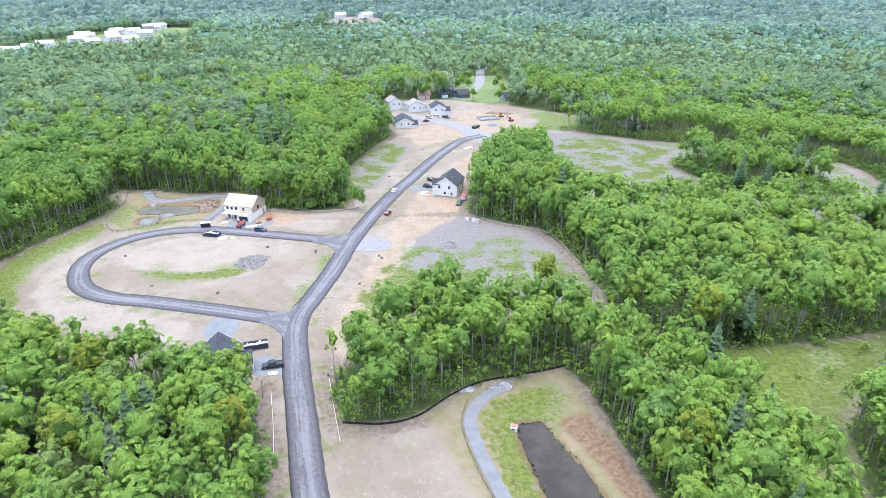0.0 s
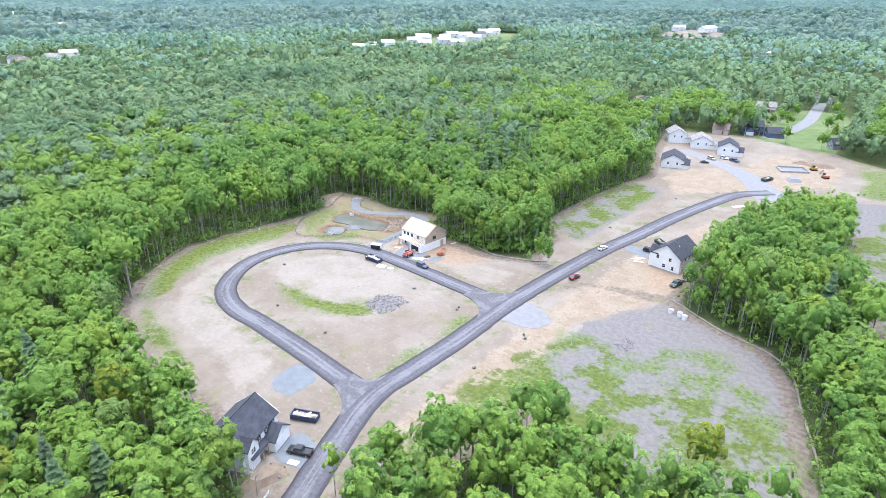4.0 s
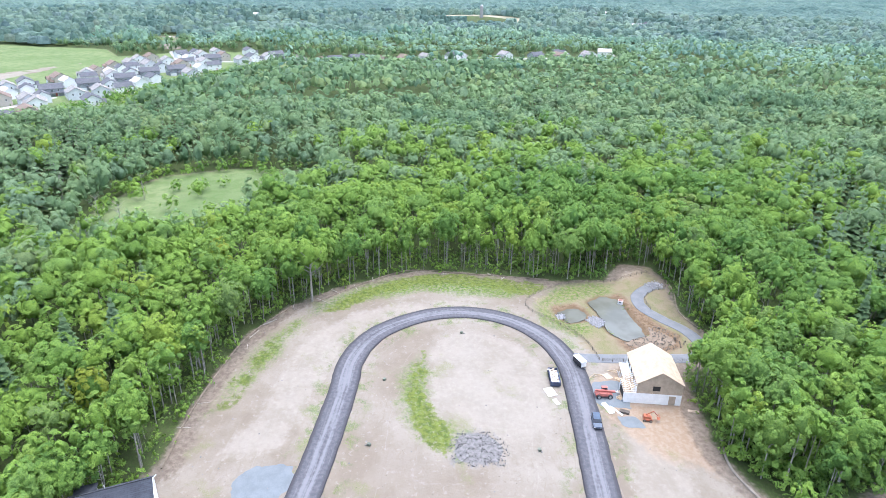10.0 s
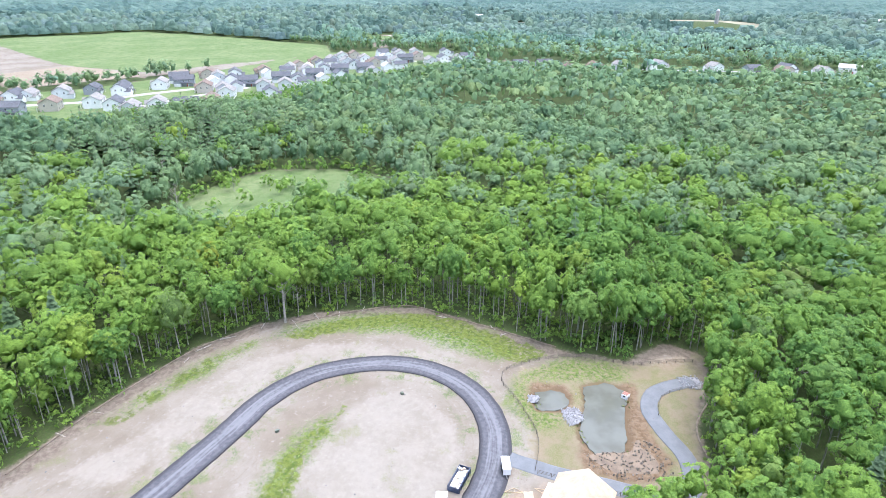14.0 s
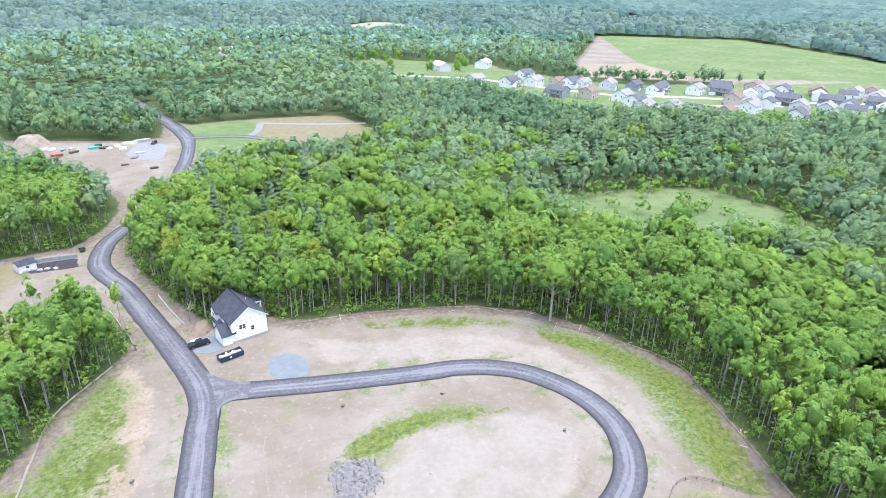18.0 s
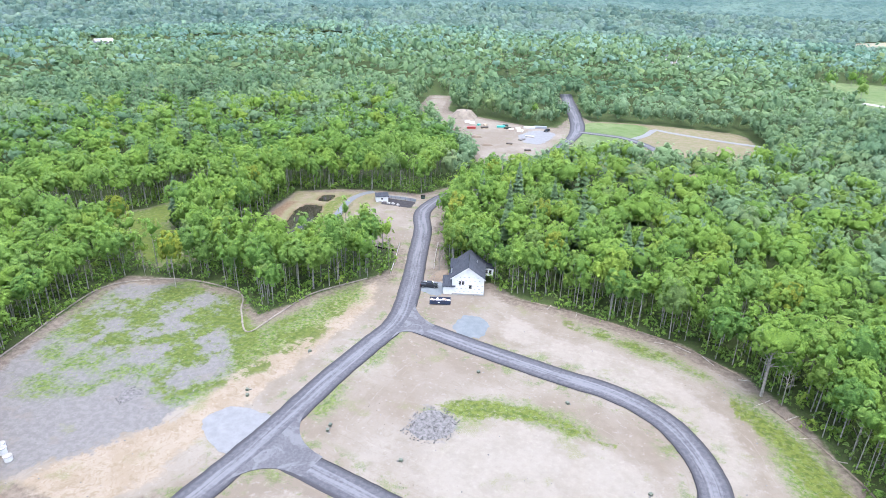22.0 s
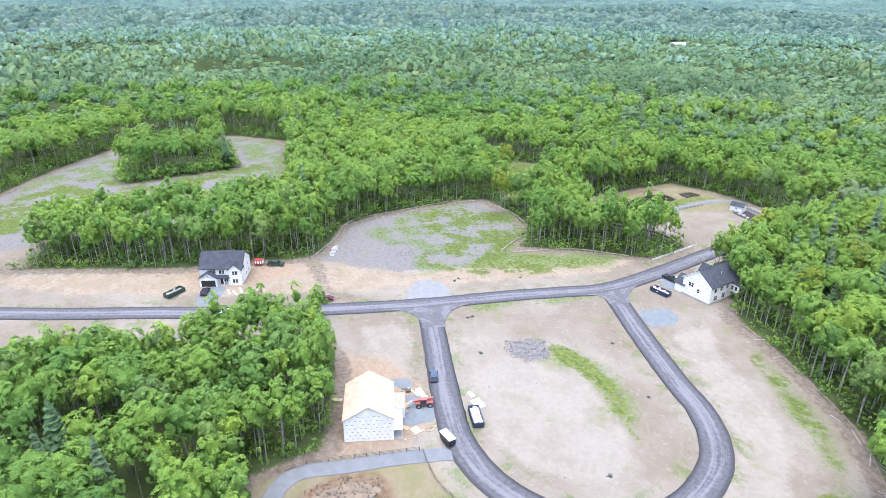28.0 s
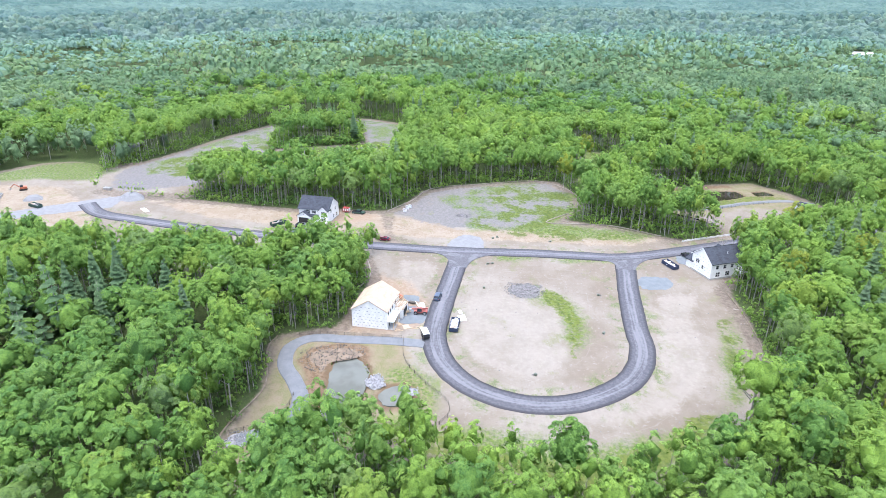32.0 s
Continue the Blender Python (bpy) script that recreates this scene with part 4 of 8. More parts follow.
def unit(a):
    return a / (np.linalg.norm(a, axis=-1, keepdims=True) + 1e-9)


def finer(v, f):
    """Splits each triangle of a unit ball into four."""
    e = np.sort(np.concatenate([f[:, (0, 1)], f[:, (1, 2)], f[:, (2, 0)]]), axis=1)
    pairs, back = np.unique(e, axis=0, return_inverse=True)
    back = back.reshape(3, len(f)) + len(v)
    w = np.concatenate([v, unit(v[pairs[:, 0]] + v[pairs[:, 1]])])
    ab, bc, ca = back
    return w, np.concatenate([np.stack(q, 1) for q in ((f[:, 0], ab, ca), (ab, f[:, 1], bc), (ca, bc, f[:, 2]), (ab, bc, ca))])


BALLS = [(ICO_V, ICO_F)]
for _ in range(2):
    BALLS.append(finer(*BALLS[-1]))


def round_normals(v, f):
    """Normals at the corners, averaged over the faces round them."""
    n = np.zeros(v.shape)
    w = np.cross(v[f[:, 1]] - v[f[:, 0]], v[f[:, 2]] - v[f[:, 0]])
    for i in range(3):
        np.add.at(n, f[:, i], w)
    return unit(n)


def crown_arrays(r, width, low, high, lobes, leaves, leaf, shell=1, foot=-0.75, k=5, calm=0.6, core=1.0):
    """A crown of rounded boughs: a billowing shell under many tufts of leaves.
    Returns corners, triangles, which of them are tufts (3) or shell (0), and the normals."""
    mid, half = (low + high) / 2, (high - low) / 2
    tall = half / width
    row = np.arange(lobes) + 0.5
    up = 1 - 1.7 * row / lobes
    turn = row * 2.399963 + r.uniform(0, 6)
    flat = np.sqrt(np.clip(1 - up * up, 0, 1))
    c = np.stack([flat * np.cos(turn), flat * np.sin(turn), up], 1) * 0.66
    c *= r.uniform(0.86, 1.16, (lobes, 1))
    c += r.normal(0, 0.06, c.shape)
    rad = r.uniform(0.24, 0.46, lobes) * (12 / lobes) ** 0.42
    # the shell lies on the outermost bough in each direction
    d, f = BALLS[shell]
    f = f[d[f].mean(axis=1)[:, 2] > foot]
    used = np.unique(f)
    slot = np.zeros(len(d), dtype=int)
    slot[used] = np.arange(len(used))
    d, f = d[used], slot[f]
    along = d @ c.T
    gap = along ** 2 - (c ** 2).sum(1)[None] + rad[None] ** 2
    far_hit = np.where((gap > 0) & (along > 0), along + np.sqrt(np.clip(gap, 0, None)), 0.0)
    v = d * (np.maximum(far_hit.max(1), 0.5) * core * r.uniform(0.64, 0.74, len(d)))[:, None]
    # tufts, only where no other bough covers them
    n = lobes * leaves * 3
    pick = r.integers(0, lobes, n)
    q = unit(r.normal(0, 1, (n, 3)) + (0, 0, 0.25) + unit(c)[pick] * 0.8)
    p = c[pick] + q * (rad[pick] * r.uniform(0.9, 1.12, n))[:, None]
    inside = (((p[:, None, :] - c[None]) ** 2).sum(2) < (rad[None] * 0.92) ** 2)
    inside[np.arange(n), pick] = False
    keep = np.nonzero(~inside.any(1) & (p[:, 2] > foot * 0.8))[0][:lobes * leaves]
    p, q = p[keep], q[keep]
    size = np.array([width, width, width * tall])
    v, p = v * size + (0, 0, mid), p * size + (0, 0, mid)
    nrm = unit(q + r.normal(0, 0.25, q.shape) + (0, 0, 0.3))
    a = unit(np.cross(nrm, unit(r.normal(0, 1, q.shape))))
    b = np.cross(nrm, a)
    m = len(p)
    s = leaf * r.uniform(0.65, 1.3, (m, 1))
    turn = (np.arange(k)[None] + r.uniform(-0.3, 0.3, (m, k))) * (2 * math.pi / k)
    side = a[:, None] * np.cos(turn)[..., None] + b[:, None] * np.sin(turn)[..., None]
    rim = p[:, None] + side * (s[:, :, None] * r.uniform(0.75, 1.3, (m, k, 1))) - nrm[:, None] * (s[:, :, None] * r.uniform(0.1, 0.42, (m, k, 1)))
    tuft = np.concatenate([(p + nrm * s * 0.22)[:, None], rim], 1)
    whole = unit(p - (0, 0, mid - 0.3 * half))
    soft = np.concatenate([unit(nrm + whole * (calm + 0.2) + (0, 0, 0.25))[:, None], unit(nrm[:, None] * 0.6 + whole[:, None] * calm + side * 0.65)], 1)
    i = len(v) + (k + 1) * np.arange(m)
    fan = np.concatenate([np.stack([i, i + 1 + j, i + 1 + (j + 1) % k], 1) for j in range(k)])
    return (np.concatenate([v, tuft.reshape(-1, 3)]), np.concatenate([f, fan]),
            np.concatenate([np.zeros(len(f), dtype=int), np.full(len(fan), 3)]), np.concatenate([round_normals(v, f), soft.reshape(-1, 3)]))


def cone_arrays(r, width, low, high, tiers, leaf, per):
    """A pine's whorls of drooping boughs."""
    vs, fs, n = [], [], 0
    for t in range(tiers):
        k = t / (tiers - 1)
        z, reach = low + (high - low) * k, width * (1 - k) ** 0.8 + 0.25
        for j in range(per):
            a = 6.283 * (j + r.uniform(0, 1)) / per
            q = reach * r.uniform(0.7, 1.1)
            tip = np.array([math.cos(a) * q, math.sin(a) * q, z - 0.22 * q + r.normal(0, 0.3)])
            side = np.array([-math.sin(a), math.cos(a), 0]) * (leaf * (0.4 + 0.6 * reach / width))
            root = np.array([0, 0, z + 0.5])
            m = root * 0.4 + tip * 0.6
            vs.append(np.array([root, m + side - (0, 0, 0.3), tip, m - side - (0, 0, 0.3), m + (0, 0, 0.35)]))
            fs.append(np.array([(0, 4, 1), (0, 3, 4), (1, 4, 2), (4, 3, 2)]) + n)
            n += 5
    return np.concatenate(vs), np.concatenate(fs)


def trunk_arrays(r, height, girth, limbs, spread, sides=6):
    g = Geo()
    bend = r.normal(0, 0.25, 2)
    pts = [(0, 0, -0.3), (bend[0] * 0.5, bend[1] * 0.5, height * 0.4), (bend[0], bend[1], height)]
    for a, b, s, e in zip(pts, pts[1:], (girth, girth * 0.75), (girth * 0.75, girth * 0.3)):
        g.tube(a, b, s, e, sides)
    for j in range(limbs):
        k = r.uniform(0.45, 0.92)
        z = height * k
        a = j * 2.4 + r.uniform(0, 1)
        q = spread * r.uniform(0.5, 1.0)
        g.tube((bend[0] * k, bend[1] * k, z), (math.cos(a) * q, math.sin(a) * q, z + q * r.uniform(0.5, 1.1)), girth * 0.35, girth * 0.1, 4)
    return g


def tri_of(g):
    tri = []
    for f in g.f:
        tri += [(f[0], f[i], f[i + 1]) for i in range(1, len(f) - 1)]
    return np.array(g.v), np.array(tri)


def joined(name, templates, places, mats, label, category):
    """Many trees in one mesh. places: rows of x, y, z, turn, scale, stretch, template, tint."""
    vs, fs, ms, ts, ns, n = [], [], [], [], [], 0
    for i, (v, f, m, w) in enumerate(templates):
        rows = places[places[:, 6] == i]
        if not len(rows):
            continue
        co, si = np.cos(rows[:, 3])[:, None], np.sin(rows[:, 3])[:, None]
        s = rows[:, 4][:, None]
        x = (v[None, :, 0] * co - v[None, :, 1] * si) * s + rows[:, 0][:, None]
        y = (v[None, :, 0] * si + v[None, :, 1] * co) * s + rows[:, 1][:, None]
        z = v[None, :, 2] * rows[:, 5][:, None] + rows[:, 2][:, None]
        vs.append(np.stack([x, y, z], 2).reshape(-1, 3))
        u = np.stack([w[None, :, 0] * co - w[None, :, 1] * si, w[None, :, 0] * si + w[None, :, 1] * co, np.broadcast_to(w[None, :, 2], x.shape)], 2)
        ns.append(u.reshape(-1, 3))
        fs.append((f[None] + (np.arange(len(rows)) * len(v))[:, None, None] + n).reshape(-1, 3))
        ms.append(np.tile(m, len(rows)))
        ts.append(np.repeat(rows[:, 7], len(v)))
        n += len(rows) * len(v)
    me = arrays_mesh(name, np.concatenate(vs), np.concatenate(fs), np.concatenate(ms), mats, np.concatenate(ts), normals=np.concatenate(ns))
    return tagged(new(name, me), label, category, kind="stuff")


def template(r, width, low, high, lobes, leaves, leaf, limbs=3, trunk=True, shell=1, foot=-0.75, k=5, calm=0.6):
    v, f, m, n = crown_arrays(r, width, low, high, lobes, leaves, leaf, shell, foot, k, calm)
    if trunk:
        w, e = tri_of(trunk_arrays(r, high * 0.8, 0.16, limbs, width * 0.6, 4))
        f, m, n = np.concatenate([f, e + len(v)]), np.concatenate([m, np.ones(len(e))]), np.concatenate([n, round_normals(w, e)])
        v = np.concatenate([v, w])
    return v, f, m, n


def pine_template(r, width, low, high, tiers, per):
    v, f = cone_arrays(r, width, low, high, tiers, 1.1, per)
    w, e = tri_of(Geo().tube((0, 0, -0.3), (0, 0, high), 0.2, 0.05, 4))
    out = unit(v - (0, 0, (low + high) / 2 - 3)) + (0, 0, 0.5)
    return np.concatenate([v, w]), np.concatenate([f, e + len(v)]), np.concatenate([np.full(len(f), 2), np.ones(len(e))]), np.concatenate([unit(out), round_normals(w, e)])


def scatter(r, x0, x1, y0, y1, step):
    gx, gy = np.meshgrid(np.arange(x0, x1, step), np.arange(y0, y1, step))
    gx = gx + (np.arange(gx.shape[0]) % 2)[:, None] * step / 2
    p = np.stack([gx.ravel(), gy.ravel()], 1)
    return p + r.uniform(-0.36, 0.36, p.shape) * step


CENTRE = np.array((-70.0, 205.0))
def in_core(q):
    return (q[:, 0] > -250) & (q[:, 0] < 100) & (q[:, 1] > 60) & (q[:, 1] < 400)


dense, thin = scatter(rng, -252, 102, 58, 402, 6.9), scatter(rng, -420, 330, -160, 620, 7.8)
near = np.concatenate([dense[in_core(dense)], thin[~in_core(thin)]])
near = near[opening(near[:, 0], near[:, 1]) < -1.2]
clear = -opening(near[:, 0], near[:, 1])
from_loop = np.linalg.norm((near - CENTRE) * (1.0, 1.0), axis=1)
edge_d = -sd_any(near[:, 0], near[:, 1], OPEN[:4])
score = edge_d + 0.05 * from_loop
order = np.argsort(score)
single, rest = order[:300], order[300:]
core_d = -sd_any(near[:, 0], near[:, 1], OPEN[:6])
leafy = ((core_d >= 45) | (near[:, 1] > 405) | (near[:, 1] < 40)) & (clear < 13)
close = rest[(core_d[rest] < 45) & ~leafy[rest]]
skirt = rest[leafy[rest]]
wide = rest[(core_d[rest] >= 45) & ~leafy[rest]]


STAND_RNG = np.random.default_rng(77)
STAND_AT = scatter(STAND_RNG, -1900, 1700, -1600, 2000, 95.0)
STAND = STAND_RNG.normal(0, 1, (len(STAND_AT), 3))


def stands(p):
    """Which stand of the woods a tree belongs to: its leaf tone, height and share of pines."""
    q = p + np.array([(noise.noise((x * 0.013, y * 0.013, 2.0)) * 60, noise.noise((x * 0.013, y * 0.013, 6.0)) * 60) for x, y in p]).reshape(-1, 2)
    out = np.empty((len(p), 3))
    for i in range(0, len(p), 2000):
        gap = ((q[i:i + 2000, None, :] - STAND_AT[None]) ** 2).sum(2)
        out[i:i + 2000] = STAND[gap.argmin(1)]
    return out


def rows_for(r, p, kinds, z=0.0, small=1.0, pine=None, uneven=1.0):
    n = len(p)
    patchy = np.array([noise.noise((x * 0.012, y * 0.012, 0.5)) for x, y in p])
    st = stands(p)
    tint = np.clip(0.5 + 0.45 * patchy + 0.27 * st[:, 0] + r.normal(0, 0.22, n), 0, 1)
    s = r.uniform(0.76, 1.25, n) * small
    tall = 1 + 0.2 * np.array([noise.noise((x * 0.02, y * 0.02, 4.5)) for x, y in p]) + uneven * 0.1 * np.clip(st[:, 1], -1.6, 1.6)
    if uneven > 1:
        # brooks and old rides, where the trees stand lower
        ride = np.array([noise.noise((x * 0.0035, y * 0.0035, 9.5)) for x, y in p])
        tall = np.where(np.abs(ride) < 0.025, tall * 0.55, tall)
    kind = r.choice(len(kinds), n, p=kinds)
    if pine is not None:
        grove = np.clip(1.3 - np.hypot((p[:, 0] + 105) / 75, (p[:, 1] - 45) / 65), 0, 1)
        tint = np.clip(tint - 0.35 * grove, 0, 1)
        kind = np.where(r.uniform(0, 1, n) < np.clip((st[:, 2] - 1.0) * 0.5, 0, 0.6) + 0.25 * grove, pine, kind)
    return np.column_stack([p, z + terrain(p[:, 0], p[:, 1]), r.uniform(0, 6.28, n), s, np.sqrt(s) * tall * r.uniform(0.84, 1.14, n), kind, tint])


r1 = np.random.default_rng(21)
close_kinds = [template(r1, w, lo, hi, 14, 10, 0.74, 3, True, 0, -0.5, 4) for w, lo, hi in ((4.6, 8.5, 18.4), (4.2, 8, 17.6), (5.0, 8.5, 18.8), (3.9, 8.5, 17.8))] + [pine_template(r1, 3.9, 4, 19.5, 13, 10)]
wide_kinds = [template(r1, w, lo, hi, 11, 5, 1.0, 0, False, 0, -0.5, 4, 1.0) for w, lo, hi in ((4.8, 8.5, 18.4), (4.4, 8, 17.6), (5.3, 8.5, 18.8))] + [pine_template(r1, 3.9, 5, 19.5, 8, 7)]
outer_kinds = [template(r1, w, lo, hi, 9, 3, 1.3, 0, False, 0, -0.4, 4, 1.1) for w, lo, hi in ((4.8, 8.5, 18.4), (4.4, 8, 17.6), (5.3, 8.5, 18.8))]
far_kinds = [template(r1, w, 6.5, hi, 6, 1, 2.3, 0, False, 0, -0.1, 4, 1.4) for w, hi in ((5.6, 18.6), (5.0, 18), (6.2, 18.5))] + [pine_template(r1, 4.4, 6, 20, 4, 5)]
stems = scatter(r1, -180, 130, 40, 420, 4.3)
sd_open = opening(stems[:, 0], stems[:, 1])
stems = stems[(sd_open < -1) & (sd_open > -13) & (r1.uniform(0, 1, len(stems)) < 0.75)]
stem_kinds = [template(r1, w, lo, hi, 6, 4, 0.6, 4, True, 0) for w, lo, hi in ((2.2, 9, 17), (1.8, 10, 16.5), (2.5, 8, 15))]
joined("edge_stems", stem_kinds, rows_for(r1, stems, [0.4, 0.3, 0.3]), [LEAF, BARK, NEEDLE, LEAF_LACE], "slim grey trunks with small crowns along the clearings", "trees")
joined("woods_at_edge", close_kinds, rows_for(r1, near[close], [0.28, 0.28, 0.24, 0.19, 0.01], uneven=0.4, pine=4), [LEAF, BARK, NEEDLE, LEAF_LACE], "dense broadleaf woods with slim grey trunks", "woods")
# two leaf colours mingle: fresh near the clearings, giving way to the haze-tinted one
mixed_kinds = wide_kinds + [(v, f, np.where(m == 0, 4, np.where(m == 3, 5, m)), n) for v, f, m, n in wide_kinds[:3]] + outer_kinds
wide_rows = rows_for(r1, near[wide], [0.35, 0.33, 0.27, 0.05], pine=3)
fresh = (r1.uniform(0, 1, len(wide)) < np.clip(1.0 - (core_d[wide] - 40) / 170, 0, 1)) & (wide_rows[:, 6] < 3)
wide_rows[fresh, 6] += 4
deep = (core_d[wide] > 120) & (wide_rows[:, 6] < 3)
wide_rows[deep, 6] += 7
joined("woods", mixed_kinds, wide_rows, [LEAF_MID_HAZE, BARK, NEEDLE, LEAF_MID_HAZE_LACE, LEAF, LEAF_LACE], "closed canopy of broadleaf woods in fresh and haze-tinted green", "woods")

skirt_kinds = [template(r1, w, 0.5, hi, 10, 4, 1.25, 0, False, 0, -0.8, 4) for w, hi in ((4.4, 17), (4.0, 15))]
joined("woods_skirt", skirt_kinds, rows_for(r1, near[skirt], [0.5, 0.5]), [LEAF_MID_HAZE, BARK, NEEDLE, LEAF_MID_HAZE_LACE], "leafy wood edge with branches down to the ground", "woods")
low = scatter(r1, -800, 150, -420, 165, 7.5)
low_d = opening(low[:, 0], low[:, 1])
house_d = sd_any(low[:, 0], low[:, 1], [FAR_OPEN[1]])
mead_d = sd_any(low[:, 0], low[:, 1], [FAR_OPEN[0]])
low = low[((house_d > 0) & (house_d < 46) & (low[:, 1] > -0.75 * (low[:, 0] + 500) - 90)) | ((mead_d > -3) & (r1.uniform(0, 1, len(low)) < np.where(mead_d < 9, 0.85, 0.25))) | ((sd_any(low[:, 0], low[:, 1], [OPEN[4]]) > 0) & (r1.uniform(0, 1, len(low)) < 0.3))]
young = scatter(r1, -78, -44, 262, 302, 4.2)
young = young[(sd_any(young[:, 0], young[:, 1], [[(-74, 264.5), (-60, 262), (-46, 265), (-47, 288), (-56, 300), (-74, 284)]]) > 0)]
low = np.concatenate([low, young])
rim = scatter(r1, 118, 196, 268, 344, 4.6)
rim_d = sd_any(rim[:, 0], rim[:, 1], [ISLAND])
low = np.concatenate([low, rim[(rim_d > -1.5) & (rim_d < 9)]])
thicket_kinds = []
for w, hi in ((3.6, 5.0), (3.0, 6.5)):
    v, f, m, n = crown_arrays(r1, w, 0.2, hi, 6, 4, 0.8, 0, -0.75, 5, 0.6, 0.6)
    thicket_kinds.append((v, f, np.minimum(m, 1), n))
low_rows = rows_for(r1, low, [0.6, 0.4])
low_rows[:, 4:6] *= np.where(sd_any(low[:, 0], low[:, 1], [OPEN[4]]) > 0, 0.45, 1.0)[:, None]
joined("thicket", thicket_kinds, low_rows, [LEAF, LEAF_LACE], "low green thicket and young saplings", "thicket")

far = scatter(r1, -1300, 1000, -800, 1350, 11.3)
out = (far[:, 0] < -418) | (far[:, 0] > 328) | (far[:, 1] < -158) | (far[:, 1] > 618)
far = far[out & (np.linalg.norm(far - CENTRE, axis=1) < 1000)]
far = far[(opening(far[:, 0], far[:, 1]) < -2) & (sd_any(far[:, 0], far[:, 1], FIELDS) < 0)]
rim_far = opening(far[:, 0], far[:, 1]) > -15
joined("far_woods_skirt", skirt_kinds, rows_for(r1, far[rim_far], [0.5, 0.5]), [LEAF_MID_HAZE, BARK, NEEDLE, LEAF_MID_HAZE_LACE], "leafy edge of the distant woods round fields and houses", "woods")
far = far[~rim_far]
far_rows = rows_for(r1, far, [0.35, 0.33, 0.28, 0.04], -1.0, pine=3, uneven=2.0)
# half-hazed leaf colour thins out with distance, the full haze colour takes over
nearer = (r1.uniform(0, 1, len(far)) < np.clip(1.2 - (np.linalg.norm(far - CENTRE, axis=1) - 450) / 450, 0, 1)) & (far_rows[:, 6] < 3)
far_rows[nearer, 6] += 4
joined("far_woods", far_kinds + [(v, f, np.where(m == 2, 2, 4), n) for v, f, m, n in far_kinds[:3]], far_rows, [LEAF_FAR_HAZE, BARK, NEEDLE, LEAF_FAR_HAZE, LEAF_MID_HAZE], "distant rolling woods in haze-tinted green", "woods")


def dome():
    """A round crown seen from afar."""
    v, f, k = [(0, 0, 1.0)], [], 6
    for z, q, t in ((0.72, 0.7, 0.0), (0.2, 1.0, 0.5)):
        v += [(q * math.cos(2 * math.pi * (j + t) / k), q * math.sin(2 * math.pi * (j + t) / k), z) for j in range(k)]
    for j in range(k):
        n = (j + 1) % k
        f += [(0, 1 + j, 1 + n), (1 + j, 7 + j, 1 + n), (1 + n, 7 + j, 7 + n)]
    return np.array(v), np.array(f)


dome_v, dome_f = dome()
beyond = scatter(r1, -1900, 1700, -1600, 2000, 18.0)
reach = np.linalg.norm(beyond - CENTRE, axis=1)
beyond = beyond[(reach > 985) & (reach < 1720)]
beyond = beyond[(opening(beyond[:, 0], beyond[:, 1]) < -4) & (sd_any(beyond[:, 0], beyond[:, 1], FIELDS) < -4)]
dome_kinds = []
for w, h in ((9.5, 19), (11, 17), (8.5, 21)):
    v = dome_v * r1.uniform(0.82, 1.15, (13, 1)) * (w, w, h)
    v[0, 2] *= 0.9
    dome_kinds.append((v, dome_f, np.zeros(len(dome_f)), round_normals(v, dome_f)))
joined("outer_woods", dome_kinds, rows_for(r1, beyond, [0.4, 0.35, 0.25]), [CANOPY_HAZE], "outermost woods of round crowns in haze-tinted green", "woods")


def canopy():
    rings, spokes = [], 900
    q = 1640.0
    while q < 5200:
        rings.append(q)
        q *= 1.0135
    rings = np.array(rings)
    a = np.linspace(0, 2 * math.pi, spokes, endpoint=False)
    rr, aa = np.meshgrid(rings, a, indexing="ij")
    aa = aa + (np.arange(len(rings)) % 2)[:, None] * math.pi / spokes
    x, y = CENTRE[0] + rr * np.cos(aa), CENTRE[1] + rr * np.sin(aa)
    z = r1.uniform(3, 20, rr.shape) + terrain(x, y)
    clear_d = np.maximum(opening(x.ravel(), y.ravel()), sd_any(x.ravel(), y.ravel(), FIELDS))
    z = np.where(clear_d.reshape(x.shape) > -4, -3.0, z)
    n, m = rr.shape
    idx = np.arange(n * m).reshape(n, m)
    b = np.roll(idx, -1, axis=1)
    p, q2, s, t = idx[:-1].ravel(), b[:-1].ravel(), b[1:].ravel(), idx[1:].ravel()
    tri = np.concatenate([np.stack([p, t, s], 1), np.stack([p, s, q2], 1)])
    drift = np.array([noise.noise((u * 0.004, w * 0.004, 1.5)) for u, w in zip(x.ravel(), y.ravel())])
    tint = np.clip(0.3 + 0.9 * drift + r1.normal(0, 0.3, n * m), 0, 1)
    me = arrays_mesh("horizon_woods", np.stack([x, y, z], 2).reshape(-1, 3), tri, (r1.uniform(0, 1, len(tri)) < 0.08).astype(int), [HORIZON_HAZE, HORIZON_HAZE], tint)
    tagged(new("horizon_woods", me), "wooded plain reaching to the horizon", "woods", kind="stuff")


canopy()

# single trees along the clearings
r2 = np.random.default_rng(5)
tree_makes = []
for w, lo, hi, lobes in ((4.2, 7, 18.6, 34), (3.9, 6.2, 17.6, 30), (4.6, 6, 19.2, 38), (3.3, 7.5, 17.2, 26), (4.0, 4, 16, 32), (2.7, 4, 13.5, 22)):
    v, f, m, n = crown_arrays(r2, w, lo, hi, lobes // 2, 17, 0.55, 1, -0.7, 5)
    crown = arrays_mesh("crown", v, f, np.minimum(m, 1), [LEAF_ONE, LEAF_ONE_LACE], normals=n)
    trunk = trunk_arrays(r2, hi * 0.85, 0.19, 6, w * 0.7).mesh("trunk", [BARK])
    tree_makes.append((trunk, crown))
